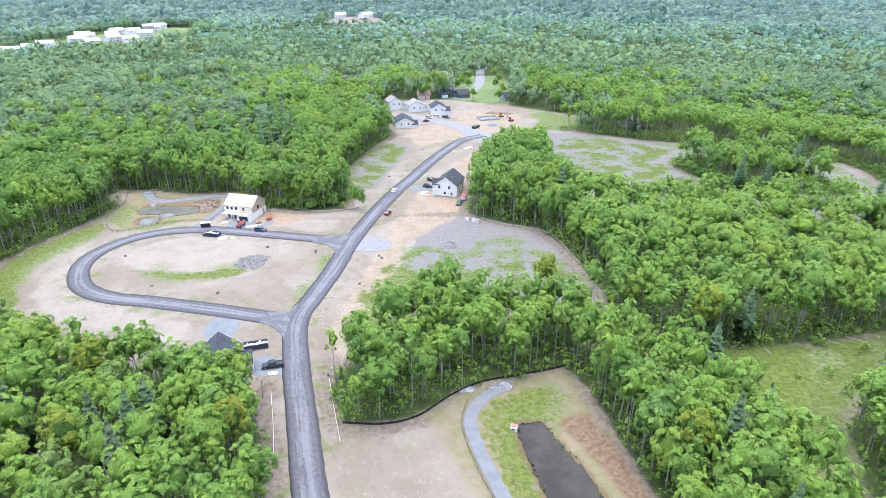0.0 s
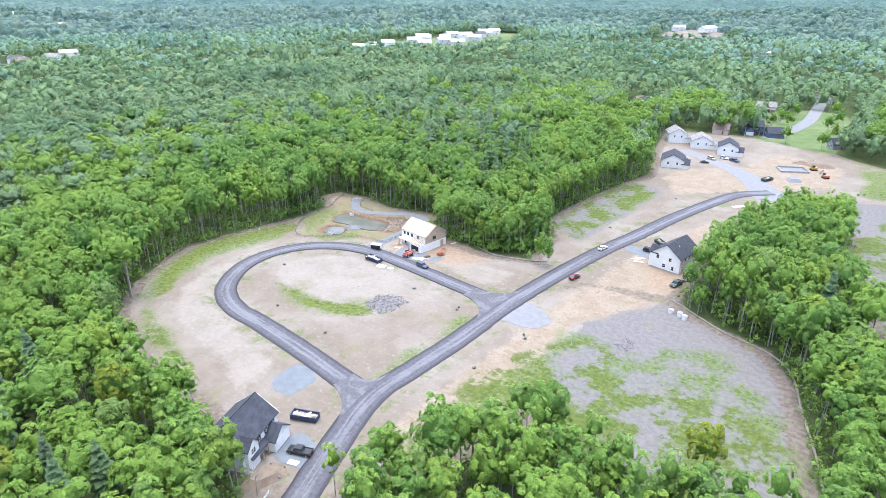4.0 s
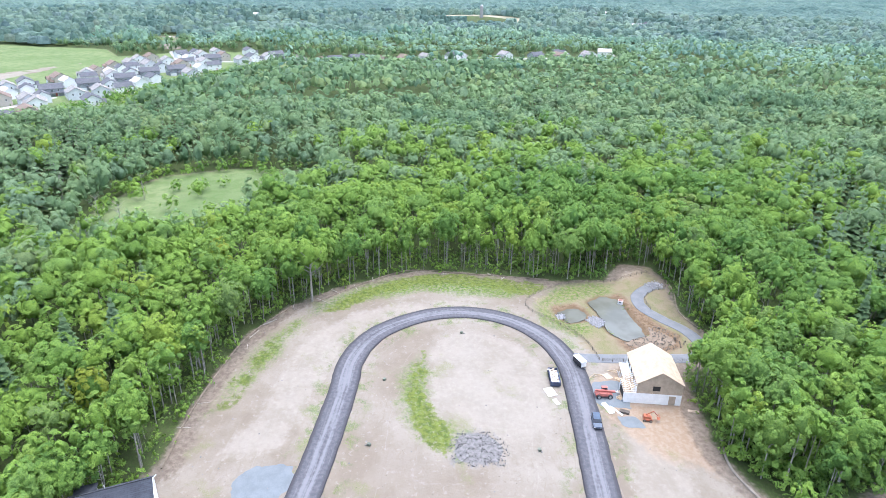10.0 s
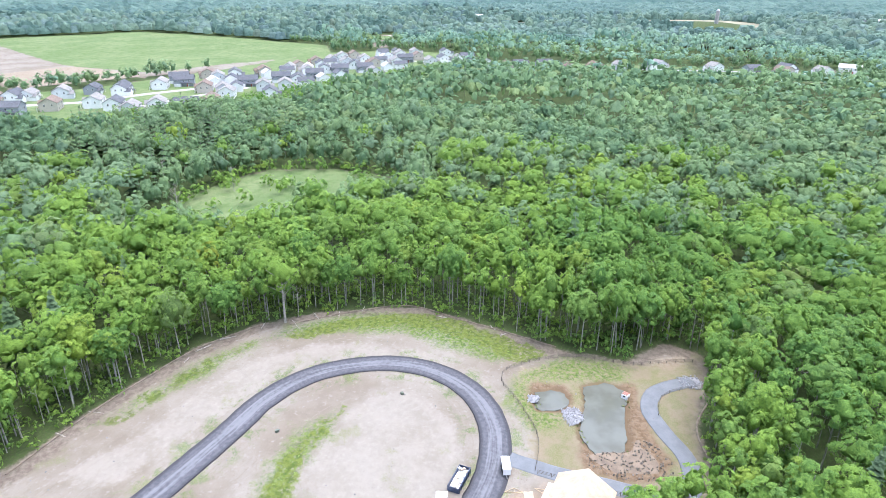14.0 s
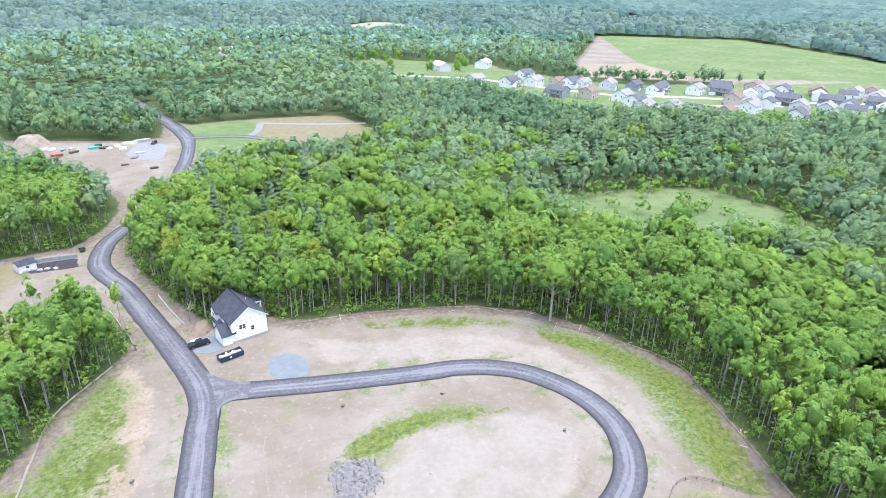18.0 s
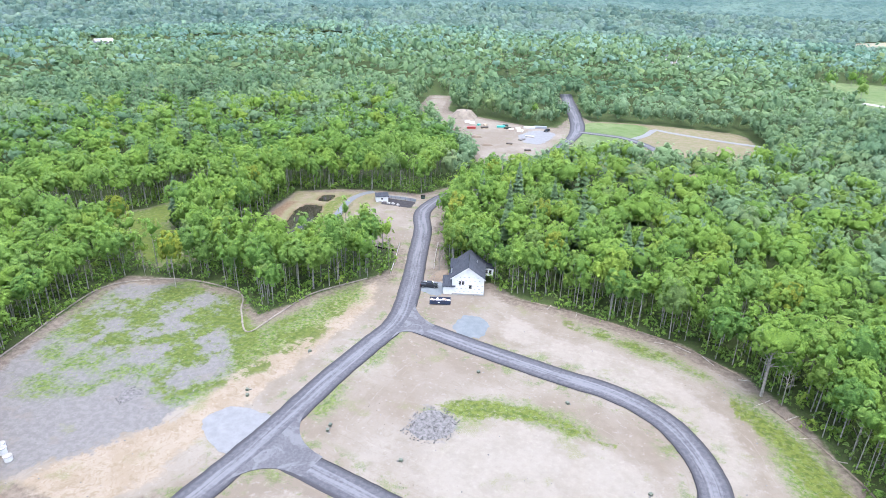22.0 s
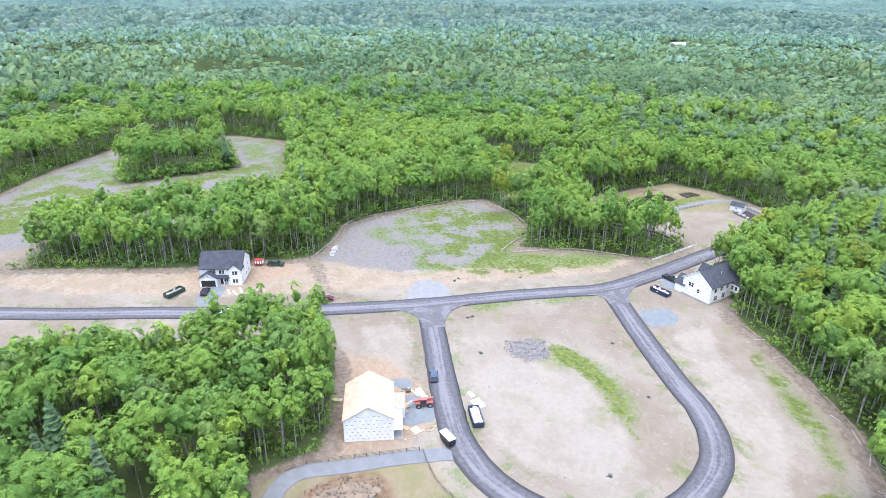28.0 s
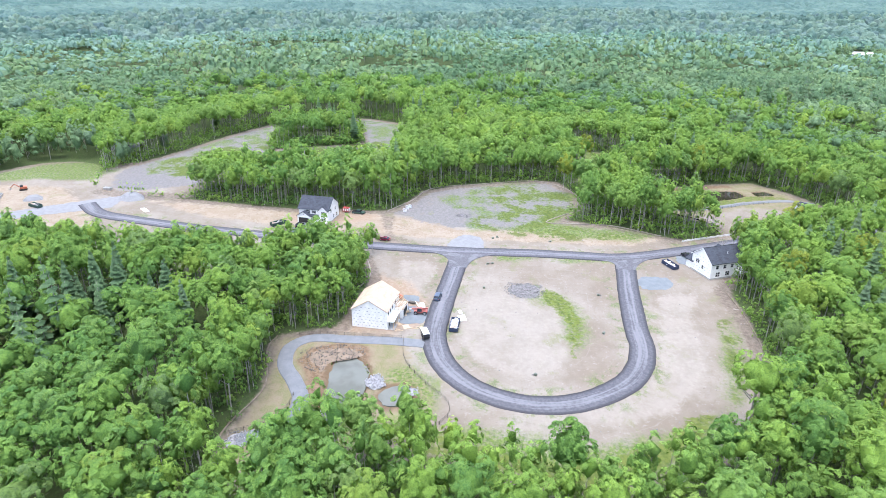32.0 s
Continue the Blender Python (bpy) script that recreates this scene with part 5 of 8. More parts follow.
tree_names = ["tall broadleaf tree with a bare grey trunk at the clearing's edge", "slender broadleaf tree with a high fresh green crown", "broad leafy tree with a full green crown"]
for i in single:
    x, y = near[i]
    k = int(r2.integers(0, 6))
    s, h = r2.uniform(0.82, 1.15), r2.uniform(0.85, 1.1)
    t = new("tree", tree_makes[k][0])
    t.matrix_world = pose(x, y, 0, r2.normal(0, 1.5), r2.normal(0, 1.5), r2.uniform(0, 360)) @ Matrix.Diagonal((s, s, s * h, 1))
    tagged(t, tree_names[k % 3], "tree", "trees along the clearing")
    c = new("crown", tree_makes[k][1])
    c.parent = t

# undergrowth along the edges
r3 = np.random.default_rng(9)
bush = scatter(r3, -178, 232, 30, 420, 2.8)
bd = opening(bush[:, 0], bush[:, 1])
bush = bush[(bd < 0.6) & (bd > -15) & (r3.uniform(0, 1, len(bush)) < 0.85)]
bush_kinds = []
for w, hi in ((1.5, 2.6), (1.6, 7.5), (1.8, 4.6)):
    v, f, m, n = crown_arrays(r3, w, 0.1, hi, 5, 3, 0.55, 0, -0.7, 3, 0.6, 0.45)
    bush_kinds.append((v, f, np.minimum(m, 1), n))
joined("undergrowth", bush_kinds, rows_for(r3, bush, [0.45, 0.25, 0.3]), [LEAF, LEAF_LACE], "leafy shrubs and saplings under the edge trees", "undergrowth")


# ---- houses ----
def gable(length, y0, y1, eave, peak, mid=None):
    """The five-sided end of a house, for prism along x."""
    mid = (y0 + y1) / 2 if mid is None else mid
    return [(y0, -0.2), (y1, -0.2), (y1, eave), (mid, peak), (y0, eave)]


def gable_roof(x0, x1, y0, y1, eave, peak, over=0.4, thick=0.22, mid=None):
    """Two slabs that meet at a ridge along x."""
    mid = (y0 + y1) / 2 if mid is None else mid
    g = Geo()
    for ye, sgn in ((y0, -1), (y1, 1)):
        slope = (peak - eave) / abs(mid - ye)
        yo, zo = ye + sgn * over, eave - slope * over
        g.prism([(yo, zo), (mid, peak), (mid, peak + thick * 1.2), (yo, zo + thick)], x0 - over, x1 + over, 0)
    return g


def gable_roof_y(x0, x1, y0, y1, eave, peak, over=0.35, thick=0.2):
    """The same with its ridge along y."""
    g = gable_roof(y0, y1, x0, x1, eave, peak, over, thick)
    g.v = [(y, x, z) for x, y, z in g.v]
    return g


def lattice(xs, zs, solid, y0, y1):
    """A flat grid of bars in one piece: cells of xs by zs that are solid, from y0 to y1."""
    g = Geo()
    seen = {}

    def corner(i, j, k):
        if (i, j, k) not in seen:
            seen[(i, j, k)] = len(g.v)
            g.v.append((xs[i], (y0, y1)[k], zs[j]))
        return seen[(i, j, k)]
    full = {(i, j) for i in range(len(xs) - 1) for j in range(len(zs) - 1) if solid(i, j)}
    for i, j in full:
        for k in (0, 1):
            g.f.append((corner(i, j, k), corner(i + 1, j, k), corner(i + 1, j + 1, k), corner(i, j + 1, k)))
        for di, dj, p, q in ((-1, 0, (0, 0), (0, 1)), (1, 0, (1, 0), (1, 1)), (0, -1, (0, 0), (1, 0)), (0, 1, (0, 1), (1, 1))):
            if (i + di, j + dj) not in full:
                g.f.append((corner(i + p[0], j + p[1], 0), corner(i + q[0], j + q[1], 0), corner(i + q[0], j + q[1], 1), corner(i + p[0], j + p[1], 1)))
    g.m = [0] * len(g.f)
    return g


WINDOW_MESHES = {}


def window_part(parent, x, y, z, w, h, face, label="", mats=None, name="window", bars=1):
    """A framed window whose middle lies at (x, z) on the wall plane y (face -y, +y) or at (y, z) on x (face -x, +x)."""
    key = (w, h, bars)
    if key not in WINDOW_MESHES:
        xs = [-w / 2 - 0.09, -w / 2]
        for i in range(1, bars):
            xs += [-w / 2 + w * i / bars - 0.05, -w / 2 + w * i / bars + 0.05]
        xs += [w / 2, w / 2 + 0.09]
        zs = [-h / 2 - 0.09, -h / 2, -0.03, 0.03, h / 2, h / 2 + 0.09]
        frame_geo = lattice(xs, zs, lambda i, j: i % 2 == 0 or j % 2 == 0, -0.08, 0.02)
        WINDOW_MESHES[key] = (frame_geo.mesh("window", [TRIM]), Geo().box(-w / 2, -0.035, -h / 2, w / 2, -0.01, h / 2).mesh("pane", [GLASS]))
    turn = {"-y": 0, "+x": 90, "+y": 180, "-x": -90}[face]
    f = part(name, WINDOW_MESHES[key][0], None, parent, label, pose(x, y, z, 0, 0, turn))
    part("pane", WINDOW_MESHES[key][1], None, f)
    return f


def garage_door(parent, x, y, w, h, open_front=False):
    # an open bay is a near-black panel painted like the shade inside
    d = part("garage_door", Geo().box(-w / 2, -0.05, 0, w / 2, 0.03, h), DARK if open_front else WHITEP, parent, "open garage bay drawn as a dark panel" if open_front else "", pose(x, y, 0.1))
    if not open_front:
        for i in range(4):
            part("panel", Geo().chamfer(-w / 2 + 0.08, -0.09, h * i / 4 + 0.05, w / 2 - 0.08, -0.05, h * (i + 1) / 4 - 0.04, 0.02), WHITEP, d)
    part("door_frame", Geo().box(-w / 2 - 0.18, -0.1, 0, -w / 2, 0.03, h + 0.18).box(w / 2, -0.1, 0, w / 2 + 0.18, 0.03, h + 0.18).box(-w / 2, -0.1, h, w / 2, 0.03, h + 0.18), TRIM, d)
    return d


def white_house():
    h = thing("house", pose(2.1, 286.1, 0, 0, 0, 254.3), "new white two-storey house with charcoal shingle roof beside the road", "house")
    x0, x1, y0, y1, eave, peak = -6.9, 6.9, -4.6, 6.3, 5.9, 9.8
    part("wall", Geo().prism(gable(0, y0, y1, eave, peak), x0, x1, 0), SIDING, h)
    part("foundation", Geo().box(x0 - 0.05, y0 - 0.05, -0.3, x1 + 0.05, y1 + 0.05, 0.35), CONCRETE, h)
    part("roof", gable_roof(x0, x1, y0, y1, eave, peak), SHINGLE, h)
    part("garage_wing", Geo().prism([(x0, -0.2), (-1.1, -0.2), (-1.1, 3.1), ((x0 - 1.1) / 2, 5.0), (x0, 3.1)], -6.4, -4.5, 1), SIDING, h)
    part("garage_roof", gable_roof_y(x0, -1.1, -6.4, -4.2, 3.1, 5.0), SHINGLE, h)
    part("bay", Geo().prism([(2.7, -0.2), (6.7, -0.2), (6.7, 5.7), (4.7, 7.6), (2.7, 5.7)], -5.6, -4.5, 1), SIDING, h)
    part("bay_roof", gable_roof_y(2.7, 6.7, -5.6, -2.2, 5.7, 7.6), SHINGLE, h)
    part("porch_roof", Geo().prism([(-6.1, 2.7), (-4.5, 3.4), (-4.5, 3.6), (-6.1, 2.9)], -1.1, 2.9, 0), SHINGLE, h)
    for x in (-0.7, 1.0, 2.6):
        part("porch_post", Geo().box(x - 0.1, -6.0, 0, x + 0.1, -5.8, 2.8), TRIM, h)
    part("porch_floor", Geo().box(-1.1, -6.2, 0, 2.7, -4.6, 0.3), CONCRETE, h)
    garage_door(h, -4.0, -6.42, 4.6, 2.3, True)
    window_part(h, -4.0, -6.4, 3.9, 0.5, 0.5, "-y")
    for x, z in ((-2.6, 4.7), (0.2, 4.6)):
        window_part(h, x, y0, z, 1.7, 1.3, "-y", bars=2)
    for z in (4.6, 1.7):
        window_part(h, 4.7, -5.6, z, 1.7, 1.3, "-y", bars=2)
    window_part(h, 1.4, y0, 1.7, 1.8, 1.4, "-y", bars=2)
    part("front_door", Geo().box(-0.5, y0 - 0.06, 0.3, 0.5, y0 + 0.02, 2.4), DARK, h)
    for y, z, w in ((-2.2, 4.6, 1.0), (2.6, 4.6, 1.0), (0.5, 1.8, 1.2), (3.8, 1.6, 0.9)):
        window_part(h, x1, y, z, w, 1.3, "+x")
    for y, z in ((-1.5, 4.6), (3.0, 4.6)):
        window_part(h, x0, y, z, 1.0, 1.3, "-x")
    for x in (-5, -2.4, 0.2, 3.0, 5.4):
        window_part(h, x, y1, 4.6, 1.2, 1.3, "+y")
    for x in (-4, 1.2, 4.6):
        window_part(h, x, y1, 1.7, 1.6, 1.5, "+y", bars=2)
    part("corner_trim", Geo().box(x1 - 0.02, y0 - 0.04, 0.3, x1 + 0.05, y0 + 0.12, eave), TRIM, h)
    part("corner_trim", Geo().box(x1 - 0.02, y1 - 0.12, 0.3, x1 + 0.05, y1 + 0.04, eave), TRIM, h)
    part("vent_pipe", Geo().tube((2, 3, 7), (2, 3, 8.9), 0.08), TRIM, h)


def south_house():
    h = thing("house", pose(-57.2, 135.9, 0, 0, 0, 104), "white wrapped house under construction with charcoal roof beside the woods", "house")
    x0, x1, y0, y1, eave, peak = -7.0, 7.0, -3.8, 6.6, 6.0, 9.9
    part("wall", Geo().prism(gable(0, y0, y1, eave, peak), x0, x1, 0), WRAP, h)
    part("foundation", Geo().box(x0 - 0.06, y0 - 0.06, -0.3, x1 + 0.06, y1 + 0.06, 0.5), CONCRETE, h)
    part("roof", gable_roof(x0, x1, y0, y1, eave, peak), SHINGLE, h)
    part("ridge_cap", Geo().box(x0 - 0.4, 1.3, peak + 0.22, x1 + 0.4, 1.5, peak + 0.32), BLACK, h)
    part("garage_wing", Geo().prism([(1.0, -0.2), (x1, -0.2), (x1, 3.1), ((1.0 + x1) / 2, 5.3), (1.0, 3.1)], -6.6, -3.7, 1), WRAP, h)
    part("garage_roof", gable_roof_y(1.0, x1, -6.6, -3.0, 3.1, 5.3), SHINGLE, h)
    part("porch_roof", Geo().prism([(-5.4, 2.9), (-3.8, 3.6), (-3.8, 3.8), (-5.4, 3.1)], -5.5, 0.7, 0), SHINGLE, h)
    part("front_gable", Geo().prism([(-6.2, -0.2), (-2.2, -0.2), (-2.2, 5.8), (-4.2, 7.7), (-6.2, 5.8)], -4.7, -3.6, 1), WRAP, h)
    part("front_gable_roof", gable_roof_y(-6.2, -2.2, -4.7, -1.5, 5.8, 7.7), SHINGLE, h)
    for x in (-1.6, 0.4):
        part("porch_post", Geo().box(x - 0.1, -5.3, 0, x + 0.1, -5.1, 3.0), LUMBER, h)
    garage_door(h, 4.0, -6.62, 4.8, 2.3)
    sun_room = part("sun_room", Geo().box(-6.8, 6.5, 2.4, -3.4, 9.6, 5.0), WRAP, h, "raised white sun room on posts")
    part("shed_roof", Geo().prism([(6.6, 5.6), (9.9, 5.0), (9.9, 5.2), (6.6, 5.8)], -7.1, -3.1, 0), SHINGLE, sun_room)
    for x, y in ((-6.6, 9.4), (-3.6, 9.4)):
        part("stilt", Geo().box(x - 0.1, y - 0.1, -0.2, x + 0.1, y + 0.1, 2.4), LUMBER, sun_room)
    for x in (-6.0, -5.1, -4.2):
        window_part(sun_room, x, 9.6, 3.9, 0.7, 1.3, "+y")
    for y in (7.3, 8.6):
        window_part(sun_room, -3.4, y, 3.9, 0.8, 1.3, "+x")
    for y, z, w in ((-1.2, 4.4, 0.8), (-0.2, 4.4, 0.8), (2.2, 3.1, 0.9)):
        window_part(h, x1, y, z, w, 1.3, "+x")
    for y, z in ((-1.0, 4.5), (3.4, 4.5), (1.2, 1.7)):
        window_part(h, x0, y, z, 1.1, 1.3, "-x")
    for x in (-4.2, -0.6, 2.2, 5.0):
        window_part(h, x, y0 if x > -2 else -4.7, 4.6, 1.4, 1.3, "-y", bars=2)
    for x in (-1.5, 1.5, 4.6):
        window_part(h, x, y1, 4.5, 1.1, 1.3, "+y")
    for x in (0.0, 4.0):
        window_part(h, x, y1, 1.8, 1.6, 1.6, "+y", bars=2)
    # lines of print on the wrap
    for row, z in enumerate((1.2, 2.3, 3.4, 5.2, 6.4)):
        for i in range(7):
            y = y0 + 0.9 + i * 1.45 + (row % 2) * 0.5
            if y < y1 - 0.8 and z < eave + 0.5:
                part("wrap_print", Geo().box(x1, y, z, x1 + 0.012, y + 0.5, z + 0.1), SLATE, h)
    part("gable_board", Geo().prism([(-4.3, 5.7), (1.4, 9.85), (1.4, 10.1), (-4.3, 5.95)], x1 + 0.38, x1 + 0.46, 0), TRIM, h)
    part("gable_board", Geo().prism([(7.1, 5.7), (1.4, 9.85), (1.4, 10.1), (7.1, 5.95)], x1 + 0.38, x1 + 0.46, 0), TRIM, h)
    part("vent_pipe", Geo().tube((-1, 4, 7), (-1, 4, 9), 0.08), TRIM, h)


def frame_house():
    h = thing("house", pose(-86.8, 256.0, 0, 0, 0, -14), "half-built house with raw roof sheathing and white wrap", "house")
    x0, x1, y0, y1, eave, peak = -6.7, 6.7, -5.4, 5.6, 5.9, 9.2
    part("wall", Geo().box(x0, y0, -0.2, x1, y1, 3.0), WRAP, h)
    part("upper_wall", Geo().prism([(y0, 3.0), (y1, 3.0), (y1, eave), ((y0 + y1) / 2, peak), (y0, eave)], x0, x1 - 0.12, 0), WRAP, h)
    part("east_sheathing", Geo().prism([(y0, 3.02), (y1, 3.02), (y1, eave), ((y0 + y1) / 2, peak), (y0, eave)], x1 - 0.1, x1, 0), SHEATH, h, "bare tan sheathing")
    part("roof", gable_roof(x0, x1, y0, y1, eave, peak, 0.3, 0.16), SHEATH, h, "pale bare roof sheathing")
    # seams between the roof boards
    g = Geo()
    ym = (y0 + y1) / 2
    slope = (peak - eave) / (ym - y0)
    for sgn in (-1, 1):
        for k in range(1, 5):
            y = ym + sgn * k * 1.2
            z = peak + 0.19 - abs(y - ym) * slope
            g.box(x0 - 0.3, y - 0.015, z - 0.03, x1 + 0.3, y + 0.015, z + 0.006)
    part("board_seams", g, LUMBER, h)
    # front wing with bare trusses
    part("garage_wing", Geo().box(0.6, -8.2, -0.2, x1, y0, 3.0), WRAP, h)
    for i in range(8):
        x = 0.8 + i * 0.8
        g = Geo()
        g.box(x - 0.05, -8.5, 3.0, x + 0.05, y0, 3.14).prism([(-8.5, 3.0), (y0, 5.0), (y0, 5.15), (-8.5, 3.16)], x - 0.05, x + 0.05, 0)
        g.box(x - 0.05, -6.9, 3.1, x + 0.05, -6.8, 4.1)
        part("truss", g, LUMBER, h)
    for y in (-8.2, -7.2, -6.2):
        part("purlin", Geo().box(0.6, y, 3.3 + (y + 8.2) * 0.63, x1, y + 0.1, 3.4 + (y + 8.2) * 0.63), LUMBER, h)
    part("garage_opening", Geo().box(1.6, -8.23, 0.1, 5.6, -8.18, 2.4), DARK, h, "open garage bay drawn as a dark panel")
    part("porch_deck", Geo().box(x0, -7.4, 2.6, 0.2, y0, 2.85), WRAP, h)
    for x in (-6.4, -4.4, -2.2, 0.0):
        part("porch_post", Geo().box(x - 0.09, -7.3, -0.2, x + 0.09, -7.12, 2.6), LUMBER, h)
    part("porch_slab", Geo().box(x0, -7.5, -0.2, 0.4, y0, 0.2), CONCRETE, h)
    # flat dark boxes stand in for the shade inside windows and doors
    for x in (-5.2, -3.2, -1.0, 2.4):
        part("window_opening", Geo().box(x - 0.55, y0 - 0.02, 4.0, x + 0.55, y0 + 0.02, 5.3), DARK, h)
    for x in (-4.8, -1.8):
        part("door_opening", Geo().box(x - 0.5, y0 - 0.02, 0.3, x + 0.5, y0 + 0.02, 2.4), DARK, h)
    part("window_opening", Geo().box(x1 - 0.02, -1.6, 3.9, x1 + 0.02, 0.2, 5.2), DARK, h)
    part("east_door", Geo().box(x1 - 0.02, 2.6, 0.0, x1 + 0.03, 4.2, 2.6), SHEATH, h)
    for y in (-2.4, 2.4):
        part("window_opening", Geo().box(x0 - 0.02, y - 0.4, 4.0, x0 + 0.02, y + 0.4, 5.2), WHITEP, h)
    for x in (-4.5, 0, 4.2):
        part("window_opening", Geo().box(x - 0.6, y1 - 0.02, 3.9, x + 0.6, y1 + 0.02, 5.2), DARK, h)
    for row, z in enumerate((0.7, 1.6, 2.5, 3.5, 4.5, 5.5, 6.6)):
        for i in range(9):
            y = y0 + 0.5 + i * 1.2 + (row % 2) * 0.55
            if y < y1 - 0.6 and (z < 6 or abs(y - ym) < 3.0):
                part("wrap_print", Geo().box(x0 - 0.012, y, z, x0, y + 0.42, z + 0.1), SLATE, h)


def yard_house(name, m, length, depth, wall, roof, label, eave=5.6, peak=8.6, wing=True, group="", full=True):
    """A finished house with a garage wing, porch and windows; not full: as far as it shows from a great distance."""
    h = thing(name, m, label, "house", group)
    x0, x1, y0, y1 = -length / 2, length / 2, -depth / 2, depth / 2
    part("wall", Geo().prism(gable(0, y0, y1, eave, peak), x0, x1, 0), wall, h)
    part("roof", gable_roof(x0, x1, y0, y1, eave, peak, 0.45, 0.25), roof, h)
    if wing:
        part("garage_wing", Geo().prism([(x0, -0.2), (x0 + 5.6, -0.2), (x0 + 5.6, eave * 0.6), (x0 + 2.8, eave * 0.6 + 2.2), (x0, eave * 0.6)], y0 - 2.8, y0 + 0.1, 1), wall, h)
        part("garage_roof", gable_roof_y(x0, x0 + 5.6, y0 - 2.8, y0 + 1.2, eave * 0.6, eave * 0.6 + 2.2), roof, h)
        garage_door(h, x0 + 2.8, y0 - 2.82, 4.4, 2.2)
        part("porch_roof", Geo().prism([(y0 - 1.8, 2.5), (y0, 3.1), (y0, 3.3), (y0 - 1.8, 2.7)], x0 + 5.6, x1, 0), roof, h)
        for k in (0.55, 0.98):
            x = x0 + 5.6 + (x1 - x0 - 5.8) * k
            part("porch_post", Geo().box(x - 0.12, y0 - 1.7, -0.1, x + 0.12, y0 - 1.45, 2.6), TRIM, h)
    dx = length / 4
    for i in (-1, 0, 1):
        if not full and i == 0:
            continue
        if eave > 4:
            window_part(h, i * dx, y0, eave - 1.5, 1.1, 1.3, "-y")
            window_part(h, i * dx, y1, eave - 1.5, 1.1, 1.3, "+y")
        if full:
            window_part(h, i * dx, y1, 1.6, 1.3, 1.3, "+y")
    for y in (-depth / 5, depth / 5) if full else ():
        for x, f in ((x0, "-x"), (x1, "+x")):
            window_part(h, x, y, eave - 1.5, 0.9, 1.3, f)
    part("front_door", Geo().box(length * 0.15 - 0.5, y0 - 0.06, 0, length * 0.15 + 0.5, y0 + 0.02, 2.2), RED, h)
    return h


white_house()
south_house()
frame_house()

GREY_WALL = plain("grey_siding", (0.3, 0.32, 0.35), 0.6, vary=0.05)
BLUE_WALL = plain("slate_blue_siding", (0.1, 0.14, 0.21), 0.6, vary=0.05)
TAN_WALL = plain("tan_siding", (0.5, 0.45, 0.38), 0.6, vary=0.05)
PALE_WALL = plain("pale_grey_siding", (0.62, 0.63, 0.65), 0.6, vary=0.05)
BROWN_ROOF = make_shingle("brown_shingles", (0.16, 0.12, 0.1), (0.22, 0.17, 0.14))
WALLS = {"white": SIDING, "grey": GREY_WALL, "blue": BLUE_WALL, "tan": TAN_WALL, "pale": PALE_WALL}

# houses at the north end of the road
for x, y, turn, wall, roof, ln, dp, ev in ((-27, 424, 100, "white", SHINGLE, 14, 12, 4.2), (-38, 484, 112, "white", SHINGLE_GREY, 13, 11, 5.6), (-21, 476, 104, "white", SHINGLE_GREY, 13, 12, 4.6),
                                           (-4, 466, 98, "white", SHINGLE, 13, 11, 5.0), (2, 532, 20, "blue", SHINGLE, 12, 10, 5.4), (16, 528, 20, "blue", SHINGLE, 10, 9, 3.2), (-85, 585, 60, "grey", SHINGLE, 17, 12, 5.6),
                                           (-92, 604, 60, "tan", BROWN_ROOF, 13, 9, 3.2), (2, 622, 10, "tan", SHINGLE_GREY, 14, 10, 4.2), (40, 690, 0, "white", SHINGLE_GREY, 14, 9, 3.2),
                                           (52, 514, 30, "grey", SHINGLE, 8, 7, 3.2), (-55, 722, 30, "white", SHINGLE_GREY, 18, 10, 4.6), (195, 668, 5, "white", SHINGLE_GREY, 20, 11, 4.2), (130, 424, 40, "grey", SHINGLE_GREY, 14, 10, 5.0),
                                           (442, 790, 20, "pale", SHINGLE_GREY, 15, 10, 5), (-16, 522, 0, "tan", BROWN_ROOF, 10, 8, 3.4)):
    what = "charcoal" if roof == SHINGLE else "brown" if roof == BROWN_ROOF else "grey"
    yard_house("house", pose(x, y, 0, 0, 0, turn), ln, dp, WALLS[wall], roof, wall + " sided house with a " + what + " shingle roof among trees", ev, ev + 3.2, ev > 4, "houses at the north end")

# the estate beyond the western woods
makes = []
for wall, roof in (("white", SHINGLE_MID), ("grey", SHINGLE_MID), ("pale", SHINGLE_GREY), ("white", SHINGLE_GREY), ("tan", BROWN_ROOF)):
    what = "charcoal" if roof == SHINGLE else "brown" if roof == BROWN_ROOF else "grey"
    makes.append(yard_house("house", pose(-493 + 20 * len(makes), -158 - 14 * len(makes), 0, 0, 0, 200), 15, 11, WALLS[wall], roof, wall + " estate house with a " + what + " roof and small lawn", 5.8, 9.0, True, "houses of the estate"))
ESTATE = [(-477, -146), (-514, -134), (-535, -123), (-509, -85), (-569, -108), (-593, -103), (-489, -51), (-551, -65), (-621, -85), (-533, -40), (-497, -15), (-650, -70), (-582, -46), (-671, -68), (-545, -24), (-577, -26), (-639, -43), (-614, -24), (-714, -65), (-733, -53), (-655, -31), (-770, -54), (-657, -13), (-791, -46), (-718, -30), (-697, -11), (-755, -19), (-674, 9), (-722, 4), (-647, 29), (-797, -4), (-819, 8), (-773, 28), (-802, 36), (-758, 64), (-786, 73), (-789, 92), (-810, 99), (-741, 161), (-406, -83), (-417, -106), (-427, -75), (-431, -52), (-451, -42)]
ESTATE_SOUTH = [(-340, -249), (-366, -226), (-391, -222), (-379, -165), (-403, -151), (-450, -183), (-423, -205), (-422, -128), (-551, -139), (-584, -128), (-504, -64), (-407, -265)]
